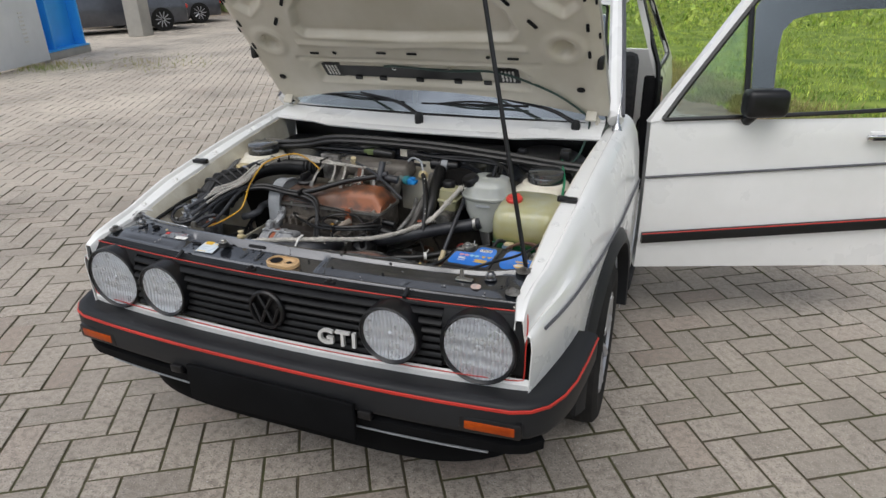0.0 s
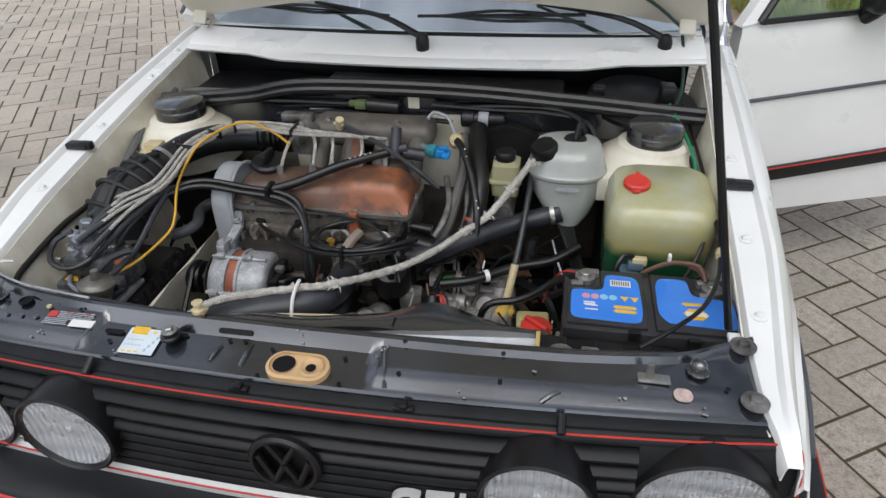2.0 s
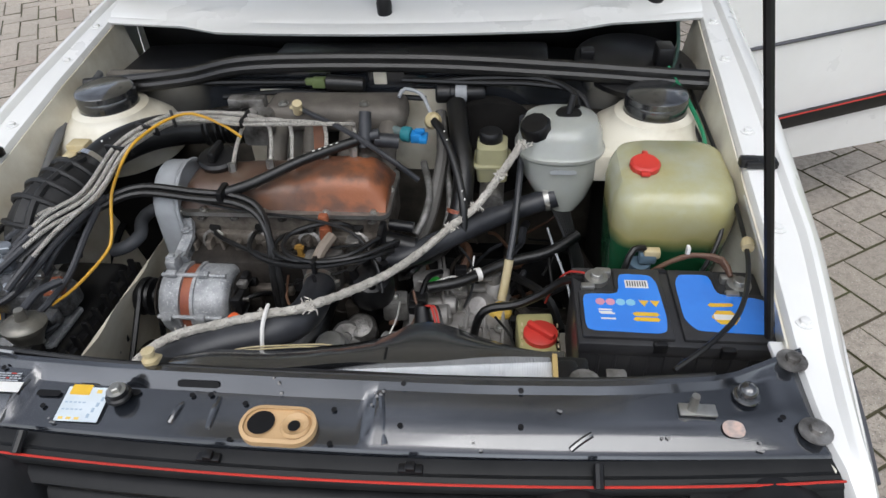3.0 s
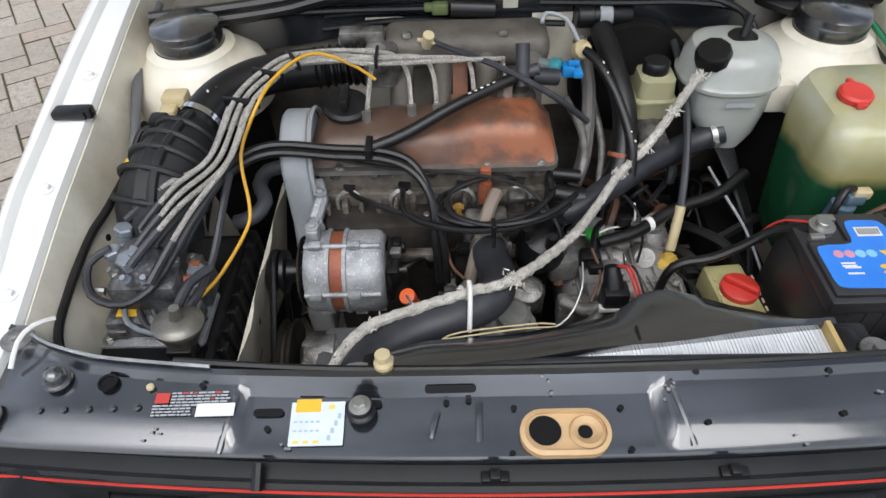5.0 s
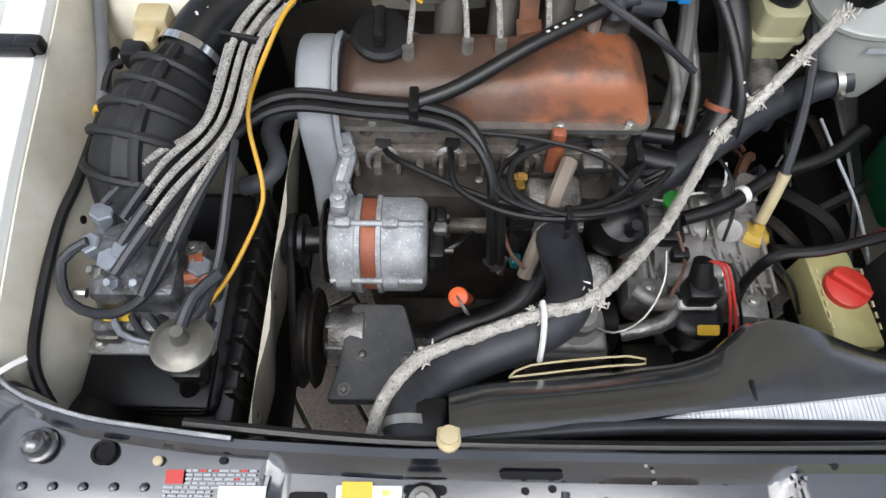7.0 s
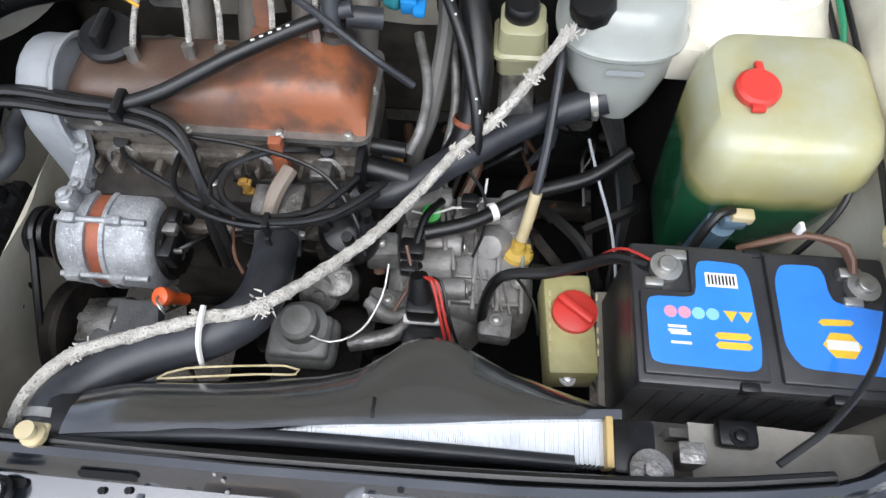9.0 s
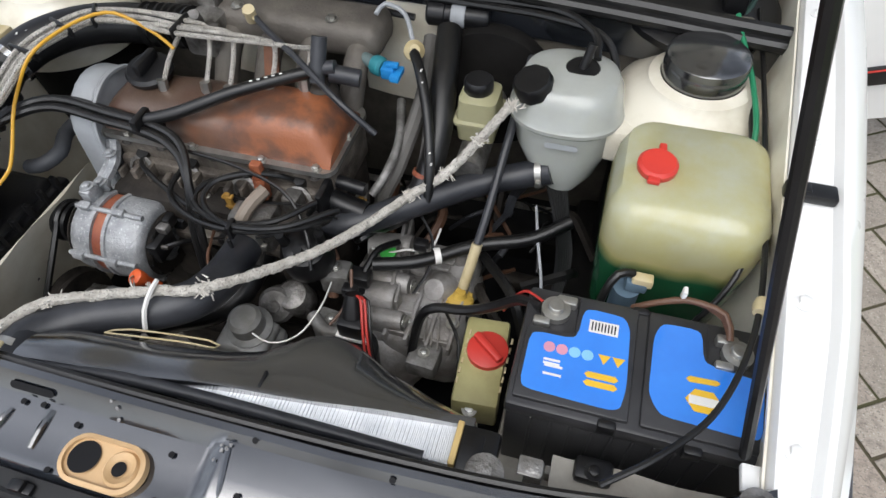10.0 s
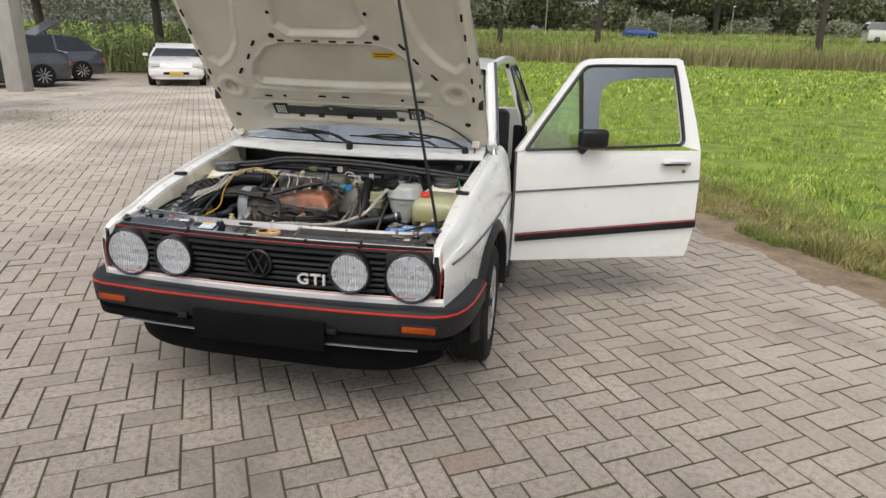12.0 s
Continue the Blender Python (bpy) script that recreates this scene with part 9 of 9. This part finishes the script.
PINK = surf("pink_print", (0.65, 0.3, 0.4), rough=0.3, bump=0)
CYAN = surf("light_blue_print", (0.25, 0.55, 0.75), rough=0.3, bump=0)
flat("bar_code", rect(0.468, 0.425, 0.036, 0.018), LABELWHITE, L1, "white bar code field")
for k in range(8):
    part("code_line", prism(rect(0.471 + 0.004 * k, 0.428, 0.0018, 0.012), 0.0005, Matrix.Translation((0, 0, 0.7524))), INK, L1)
for k in range(4):
    flat("pictogram", disc(0.425 + 0.0155 * k, 0.391, 0.0072), (PINK, PINK, CYAN, CYAN)[k], L1)
for k in range(2):
    flat("warning_triangle", [(0.484 + 0.017 * k, 0.396), (0.499 + 0.017 * k, 0.396), (0.4915 + 0.017 * k, 0.383)], LABELYELLOW, L1)
for y in (0.362, 0.351):
    flat("yellow_field", [(0.471, y + 0.004), (0.475, y), (0.507, y), (0.511, y + 0.004), (0.507, y + 0.008), (0.475, y + 0.008)], LABELYELLOW, L1)
    flat("print_bar", rect(0.423, y + 0.002, 0.022, 0.003), LABELWHITE, L1)
flat("print_bar", rect(0.421, 0.372, 0.02, 0.003), LABELWHITE, L1)
flat("print_bar", rect(0.421, 0.367, 0.02, 0.003), LABELWHITE, L1)
flat("yellow_field", [(0.587, 0.391), (0.591, 0.387), (0.622, 0.389), (0.626, 0.393), (0.622, 0.396), (0.591, 0.395)], LABELYELLOW, L2)
hexa = [(0.608 + 0.021 * math.cos(a), 0.365 + 0.0165 * math.sin(a)) for a in np.linspace(0, 2 * math.pi, 7)[:-1]]
flat("emblem_field", hexa, LABELYELLOW, L2, "plain yellow hexagon")
part("emblem_band", prism(rect(0.591, 0.3595, 0.034, 0.011), 0.0005, Matrix.Translation((0, 0, 0.7525))), LABELWHITE, L2)
for x, y in ((0.424, 0.446), (0.645, 0.438)):
    tm = part("terminal", join(lathe([(0.011, 0), (0.010, 0.022), (0.009, 0.023), (0.0, 0.0235)], (x, y, 0.742), (0, 0, 1), 22), lathe([(0.0185, 0.004), (0.0185, 0.014), (0.012, 0.015)], (x, y, 0.742), (0, 0, 1), 22), rbox((x + (0.012 if x < 0.5 else -0.012), y + 0.016, 0.750), (0.026, 0.014, 0.014), 0.003), rbox((x - 0.015, y - 0.02, 0.75), (0.022, 0.012, 0.012), 0.003)), STEEL, bat, "steel battery terminal clamp")
for x, y in ((0.505, 0.312), (0.60, 0.306), (0.53, 0.476)):
    part("lid_tab", rbox((x, y, 0.738), (0.022, 0.012, 0.02), 0.004), BLACKPLASTIC, bat)
hose("battery_cable", [(0.407, 0.447, 0.750), (0.375, 0.470, 0.722), (0.339, 0.474, 0.685), (0.298, 0.473, 0.66), (0.253, 0.474, 0.648), (0.232, 0.468, 0.63), (0.221, 0.455, 0.58), (0.22, 0.43, 0.54)], 0.0078, RUBBER, "black battery cable")
hose("battery_wire", [(0.405, 0.452, 0.757), (0.385, 0.472, 0.742), (0.372, 0.482, 0.72), (0.36, 0.486, 0.69), (0.35, 0.50, 0.64)], 0.0019, WIRERED, "red wire")
for k in range(3):
    hose("earth_strap", [(0.635, 0.452, 0.758), (0.625, 0.478, 0.765 + 0.004 * k), (0.59 - 0.004 * k, 0.492, 0.768), (0.55, 0.49, 0.755), (0.52, 0.49, 0.73)], 0.0042, WIREBROWN, "brown earth wire")
part("wire_tie", rbox((0.575, 0.497, 0.772), (0.006, 0.012, 0.02), 0.002), LABELWHITE, car)
hose("bonnet_cable", [(0.64, 1.0, 0.88), (0.652, 0.86, 0.85), (0.655, 0.70, 0.835), (0.658, 0.56, 0.815), (0.648, 0.44, 0.80), (0.610, 0.335, 0.80), (0.555, 0.268, 0.80), (0.50, 0.225, 0.79)], 0.0038, RUBBER, "black bonnet release cable")
hose("wing_cable", [(0.628, 0.95, 0.85), (0.64, 0.80, 0.83), (0.645, 0.66, 0.81), (0.64, 0.55, 0.78), (0.60, 0.50, 0.70), (0.56, 0.49, 0.62)], 0.004, RUBBER)
part("cable_grommet", lathe([(0.009, -0.01), (0.011, 0), (0.009, 0.01)], (0.655, 0.475, 0.806), (0.2, 1, 0), 14), BEIGE, car)
hose("green_wire", [(0.60, 0.94, 0.90), (0.612, 0.90, 0.885), (0.632, 0.83, 0.862), (0.642, 0.75, 0.84), (0.64, 0.70, 0.80)], 0.004, WIREGREEN, "green wire")
part("bracket_white", rbox((0.655, 0.275, 0.780), (0.035, 0.03, 0.010), 0.003), WHITE, car)
part("front_shelf", solid(rings([[V(x, y, 0.690 + 0.03 * (0.28 - y) + 0.004 * math.sin(x * 50)) for x in np.linspace(0.455, 0.655, 12)] for y in (0.20, 0.23, 0.26, 0.285)], closed=False, cap=False), 0.004), TRAYMETAL, car, "dusty bare metal shelf before the battery")

# left wing: cables, relay
hose("wing_hose", [(-0.675, 0.98, 0.87), (-0.678, 0.86, 0.852), (-0.655, 0.74, 0.830), (-0.632, 0.63, 0.805), (-0.625, 0.575, 0.795)], 0.0085, surf("grey_sleeve", (0.16, 0.165, 0.17), (0.11, 0.11, 0.115), 0.5), "grey sleeved cable", seg=10)
hose("wing_cable", [(-0.625, 0.575, 0.795), (-0.630, 0.482, 0.79), (-0.638, 0.428, 0.785), (-0.640, 0.34, 0.77), (-0.63, 0.27, 0.76), (-0.60, 0.22, 0.74)], 0.0062, RUBBER, "black cable along the wing", seg=9)
part("yellow_tie", lathe([(0.008, -0.004), (0.011, -0.004), (0.011, 0.004), (0.008, 0.004)], (-0.625, 0.578, 0.795), (0.1, 1, 0.1), 14, False), LABELYELLOW, car)
hose("grey_elbow", [(-0.36, 0.640, 0.735), (-0.395, 0.640, 0.735), (-0.430, 0.632, 0.733), (-0.440, 0.602, 0.728), (-0.424, 0.562, 0.725), (-0.438, 0.533, 0.720), (-0.468, 0.530, 0.71)], 0.0125, surf("grey_rubber", (0.06, 0.063, 0.07), (0.04, 0.042, 0.047), 0.55), "grey rubber elbow hose", seg=12)
rl = part("relay", join(rbox((-0.566, 0.685, 0.842), (0.040, 0.032, 0.03), 0.004), rbox((-0.572, 0.658, 0.832), (0.026, 0.026, 0.03), 0.004)), BEIGE, car, "cream relay with black plug")
part("relay_plug", join(rbox((-0.582, 0.638, 0.832), (0.030, 0.028, 0.028), 0.005), tube([(-0.59, 0.632, 0.83), (-0.61, 0.62, 0.83), (-0.622, 0.60, 0.81)], 0.004, 6)), BLACKPLASTIC, rl)
for y in (0.36, 0.52, 0.66):
    part("stud", rod((-0.622, y, rail_z(y) - 0.08), (-0.608, y, rail_z(y) - 0.082), 0.006, seg=8), STEEL, car)
for y, r_ in ((0.655, 0.014), (0.44, 0.005), (0.56, 0.004)):
    part("drain_hole", lathe([(r_, 0), (r_, 0.002), (0.0, 0.0022)], (-0.622, y, rail_z(y) - 0.075), (1, 0, 0.1), 16), INK, car)
part("air_duct", tube([(-0.60, 0.31, 0.56), (-0.61, 0.25, 0.62), (-0.60, 0.19, 0.66)], 0.05, 18), RUBBER, car, "black air intake duct")

# bulkhead pieces
part("black_cylinder", lathe([(0.017, 0), (0.021, 0.004), (0.021, 0.03), (0.019, 0.032), (0.019, 0.10), (0.016, 0.105)], (0.12, 0.905, 0.858), (1, 0.05, -0.02), 24), BLACKPLASTIC, car, "black cylinder with grey band")
part("grey_band", lathe([(0.0195, 0.042), (0.0205, 0.043), (0.0205, 0.065), (0.0195, 0.066)], (0.12, 0.905, 0.858), (1, 0.05, -0.02), 24, False), GREYCOVER, car)
part("green_connector", join(rbox((-0.13, 0.905, 0.882), (0.03, 0.02, 0.022), 0.004), rbox((-0.15, 0.905, 0.884), (0.02, 0.014, 0.014), 0.003)), surf("dull_green_plastic", (0.12, 0.16, 0.06), rough=0.5), car)
part("black_sleeve", rod((-0.11, 0.90, 0.884), (-0.03, 0.895, 0.882), 0.017, 0.015, 16), RUBBER, car)
for k, pts in enumerate((((-0.45, 0.915, 0.875), (-0.30, 0.91, 0.88), (-0.15, 0.905, 0.882)), ((0.10, 0.905, 0.884), (0.22, 0.91, 0.89), (0.34, 0.90, 0.892), (0.40, 0.86, 0.885), (0.41, 0.82, 0.87)), ((0.05, 0.90, 0.89), (0.20, 0.905, 0.882), (0.33, 0.89, 0.885), (0.42, 0.87, 0.87), (0.455, 0.82, 0.80)),
                         ((-0.35, 0.90, 0.85), (-0.20, 0.905, 0.86), (-0.02, 0.90, 0.855), (0.10, 0.895, 0.85)))):
    hose("bulkhead_cable", pts, 0.006, RUBBER, seg=8)
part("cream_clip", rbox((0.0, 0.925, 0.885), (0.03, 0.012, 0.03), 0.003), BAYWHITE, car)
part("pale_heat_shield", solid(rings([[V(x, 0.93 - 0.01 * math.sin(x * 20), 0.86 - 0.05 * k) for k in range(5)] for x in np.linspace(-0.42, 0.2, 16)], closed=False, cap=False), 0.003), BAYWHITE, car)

# wiring in the shade between gearbox, tanks and radiator
random.seed(12)
for k in range(26):
    a = V(random.uniform(0.02, 0.45), random.uniform(0.56, 0.82), random.uniform(0.48, 0.60))
    b = a + V(random.uniform(-0.12, 0.12), random.uniform(-0.22, 0.22), random.uniform(-0.06, 0.08))
    b.y = min(max(b.y, 0.50), 0.85)
    b.z = min(b.z, 0.62)
    m = a.lerp(b, 0.5) + V(random.gauss(0, 0.03), random.gauss(0, 0.03), 0.03)
    hose("wire", [a, m, b], random.choice((0.003, 0.004, 0.006, 0.009)), random.choice((RUBBER, RUBBER, DUSTYRUBBER, WIREBROWN, IRON)), seg=6)
for k in range(10):
    y = 0.50 + 0.028 * k
    hose("loom", [(0.30 + 0.012 * k, 0.80, 0.80), (0.39 + 0.004 * k, 0.70, 0.66), (0.415 + 0.003 * k, 0.60 + 0.006 * k, 0.60), (0.40, 0.50, 0.56)], 0.005, RUBBER, "black wiring loom", seg=6) if k < 6 else None
hose("flat_loom", [(0.13, 0.535, 0.635), (0.20, 0.56, 0.635), (0.28, 0.61, 0.64), (0.36, 0.64, 0.645), (0.42, 0.68, 0.66)], 0.011, RUBBER, "taped wiring loom", seg=10)
part("loom_clip", lathe([(0.011, -0.005), (0.0135, -0.005), (0.0135, 0.005), (0.011, 0.005)], (0.225, 0.577, 0.636), (1, 0.5, 0), 16, False), LABELWHITE, car)
hose("white_cable", [(0.36, 0.70, 0.66), (0.375, 0.64, 0.645), (0.395, 0.57, 0.625), (0.405, 0.50, 0.60), (0.41, 0.46, 0.58)], 0.0024, GREYCOVER, "pale cable", seg=8)
# Made-up dark sheet, members and shaft that block the bright ground below.
part("under_blocker", rbox((0.10, 0.60, 0.27), (0.66, 0.62, 0.03), 0.01), INTERIOR, car, "dark sheet added below the engine to hide bright ground")
pieces("subframe", "member", (rbox((0, 0.93, 0.30), (1.1, 0.10, 0.10), 0.02), rbox((0.47, 0.60, 0.40), (0.09, 0.75, 0.12), 0.02), rbox((-0.50, 0.62, 0.33), (0.08, 0.75, 0.10), 0.02), rbox((0, 0.20, 0.33), (1.1, 0.05, 0.10), 0.01)), BAYBLACK, car)
part("drive_shaft", rod((0.30, 0.78, 0.33), (0.66, 0.80, 0.30), 0.02), IRON, car)
pieces("exhaust_manifold", "branch", tuple([tube([(x, 0.735, 0.66), (x, 0.80, 0.62), (x * 0.5 - 0.07, 0.84, 0.52), (-0.1, 0.86, 0.40)], 0.02, 10) for x in (-0.28, -0.18, -0.08, 0.01)]), IRON, car)

# clutter of brackets, pipes and plugs between block, gearbox and radiator
SMALLALU = surf("dirty_small_casting", (0.26, 0.255, 0.245), (0.12, 0.115, 0.105), 0.5, metal=0.4, scale=40, bump=0.3)
for x, y, z, w_, d_, h_ in ((-0.16, 0.56, 0.66, 0.035, 0.03, 0.05), (-0.235, 0.565, 0.655, 0.03, 0.026, 0.04), (0.02, 0.60, 0.66, 0.04, 0.03, 0.06), (0.07, 0.52, 0.60, 0.05, 0.04, 0.05), (0.085, 0.45, 0.56, 0.06, 0.04, 0.05), (0.24, 0.44, 0.545, 0.05, 0.05, 0.04), (0.05, 0.66, 0.60, 0.05, 0.06, 0.08)):
    cb = part("casting_lug", rbox((x, y, z), (w_, d_, h_), 0.008, 2, Matrix.Rotation(radians(20 * math.sin(x * 40)), 3, "Z")), SMALLALU, car, "small grimy cast lug")
    part("bolt", bolt_bm((x, y, z + h_ / 2), r=0.006), STEEL, cb)
for pts, r_ in ((((-0.24, 0.585, 0.66), (-0.20, 0.56, 0.64), (-0.15, 0.55, 0.62), (-0.12, 0.53, 0.56)), 0.006), (((0.10, 0.63, 0.69), (0.115, 0.66, 0.71), (0.12, 0.72, 0.73), (0.10, 0.80, 0.75)), 0.0075), (((0.135, 0.86, 0.80), (0.15, 0.79, 0.745), (0.16, 0.72, 0.70), (0.15, 0.66, 0.66)), 0.007), (((0.06, 0.44, 0.60), (0.09, 0.42, 0.60), (0.115, 0.425, 0.60)), 0.011), (((0.02, 0.66, 0.63), (0.08, 0.64, 0.62), (0.14, 0.66, 0.61)), 0.008)):
    hose("metal_pipe", pts, r_, SMALLALU, "dirty metal pipe", seg=10)
for pts in (((0.03, 0.53, 0.71), (-0.02, 0.50, 0.70), (-0.08, 0.49, 0.69), (-0.13, 0.50, 0.66)), ((0.07, 0.56, 0.70), (0.02, 0.56, 0.715), (-0.06, 0.55, 0.715), (-0.13, 0.56, 0.70)), ((0.11, 0.50, 0.66), (0.12, 0.46, 0.64), (0.10, 0.42, 0.62)), ((0.18, 0.63, 0.67), (0.21, 0.60, 0.645), (0.215, 0.56, 0.62), (0.20, 0.52, 0.60)), ((-0.10, 0.44, 0.66), (-0.12, 0.47, 0.66), (-0.13, 0.52, 0.67)), ((0.26, 0.50, 0.60), (0.29, 0.46, 0.59), (0.30, 0.42, 0.57))):
    hose("thin_wire", pts, 0.0026, random.choice((RUBBER, RUBBER, WIREBROWN)), seg=6)
for x, y, z in ((-0.10, 0.50, 0.665), (0.115, 0.475, 0.64), (0.19, 0.60, 0.625), (0.30, 0.52, 0.57)):
    part("small_plug", join(rbox((x, y, z), (0.024, 0.018, 0.02), 0.004), rod((x, y, z - 0.005), (x + 0.012, y + 0.016, z - 0.02), 0.006, seg=8)), BLACKPLASTIC, car, "small black plug")
part("alternator_cable", tube([AC + V(0.085, -0.03, 0.02), AC + V(0.11, -0.02, 0.03), AC + V(0.13, 0.01, 0.01), AC + V(0.14, 0.04, -0.05)], 0.0045, 8), RUBBER, car, "black alternator cable")
for a_ in np.linspace(0, 2 * math.pi, 13)[:-1]:
    part("cooling_slot", rbox(AC + V(0.0765, 0.046 * math.cos(a_), 0.046 * math.sin(a_)), (0.006, 0.007, 0.014), 0.001, 2, Matrix.Rotation(a_ - math.pi / 2, 3, "X")), INK, alt)


# ---- the stones of the paving ----
def paver_mesh(du, dv, z=0.0):
    """A stone with a chamfered top: corners of its top, its shoulder and its foot."""
    g, c = 0.0044, 0.0022
    a = [(g, g), (du - g, g), (du - g, dv - g), (g, dv - g)]
    b = [(g + c, g + c), (du - g - c, g + c), (du - g - c, dv - g - c), (g + c, dv - g - c)]
    return [(x, y, -0.05) for x, y in a] + [(x, y, -0.0022) for x, y in a] + [(x, y, 0.0) for x, y in b]


PF = [(8, 9, 10, 11)] + [(4 + k, 4 + (k + 1) % 4, 8 + (k + 1) % 4, 8 + k) for k in range(4)] + [(k, (k + 1) % 4, 4 + (k + 1) % 4, 4 + k) for k in range(4)]
rng = np.random.default_rng(5)
meshes = {}
for kind, (du, dv) in (("v", (PW, 2 * PW)), ("h", (2 * PW, PW))):
    me = bpy.data.meshes.new("paver")
    me.from_pydata(paver_mesh(du, dv), [], PF)
    me.materials.append(PAVER)
    me.materials.append(JOINT)
    me.polygons.foreach_set("material_index", [0] * 5 + [1] * 4)
    meshes[kind] = me
near_stones, far_v, far_f = [], [], []
tmpl = {"v": np.array(paver_mesh(PW, 2 * PW)), "h": np.array(paver_mesh(2 * PW, PW))}
R2 = np.stack([P1, P2])
for i in range(-260, 260):
    for j in range(-260, 260):
        if (i + j) % 4:
            continue
        for kind, ox, oy in (("v", 0, 0), ("h", 1, 1)):
            p = PO + PW * ((i + ox) * P1 + (j + oy) * P2)
            if not (-17 < p[0] < edge_x(p[1]) - 0.02 + 0.25 * noise.noise((p[0] * 2, p[1] * 2, 0)) and -13 < p[1] < 21):
                continue
            if math.hypot(p[0] + 6, p[1] - 4) > 20 or (p[1] < -4.2 and p[0] < -6):
                continue
            dz, tx, ty = rng.normal(0, 0.0011), rng.normal(0, 0.005), rng.normal(0, 0.005)
            if -1.55 < p[0] < 2.35 and -1.25 < p[1] < 0.55 and len(near_stones) < 300 and not (-0.7 < p[0] < 0.7 and p[1] > 0.2):
                near_stones.append((kind, p, dz, tx, ty))
            else:
                q = tmpl[kind]
                w = np.zeros_like(q)
                w[:, :2] = p + q[:, :2] @ R2
                w[:, 2] = q[:, 2] + dz + tx * q[:, 0] + ty * q[:, 1]
                b = 12 * len(far_v)
                far_v.append(w)
                far_f.append(b)
allv = np.concatenate(far_v)
faces = [tuple(b + k for k in f) for b in far_f for f in PF]
rest = poly_mesh("pavers", allv.tolist(), faces, PAVERS, bed)
rest.data.materials.append(JOINT)
rest.data.polygons.foreach_set("material_index", ([0] * 5 + [1] * 4) * len(far_f))
tagged(rest, kind="stuff")
for kind, p, dz, tx, ty in near_stones:
    ob = new("paver", meshes[kind])
    ob.parent = bed
    ob.matrix_basis = Matrix.Translation((p[0], p[1], dz)) @ Matrix.Rotation(PA, 4, "Z") @ Matrix.Rotation(ty, 4, "X") @ Matrix.Rotation(-tx, 4, "Y")
rm = np.random.default_rng(31)
sp = []
for i in range(-60, 60):
    for j in range(-60, 60):
        if (i + j) % 4:
            continue
        p = PO + PW * (i * P1 + j * P2)
        if -3.0 < p[0] < 3.0 and -2.0 < p[1] < 5 and not (abs(p[0]) < 0.8 and p[1] > 0.1) and noise.noise((p[0] * 0.8, p[1] * 0.8, 4)) > 0.08:
            for q in rm.random(9):
                e = p + (P2 * 2 * PW * q if rm.random() < 0.5 else P1 * PW * q) + rm.normal(0, 0.0012, 2)
                sp.append((e[0], e[1], -0.006))
blades("joint_moss", np.array(sp), 0.006, 0.016, 0.0018, surf("moss_and_seedlings", (0.10, 0.13, 0.02), (0.16, 0.15, 0.05), 0.8, scale=3, bump=0, jitter=0.4, island=True), "moss and seedlings in the paving joints", "moss", 0.9, 33)
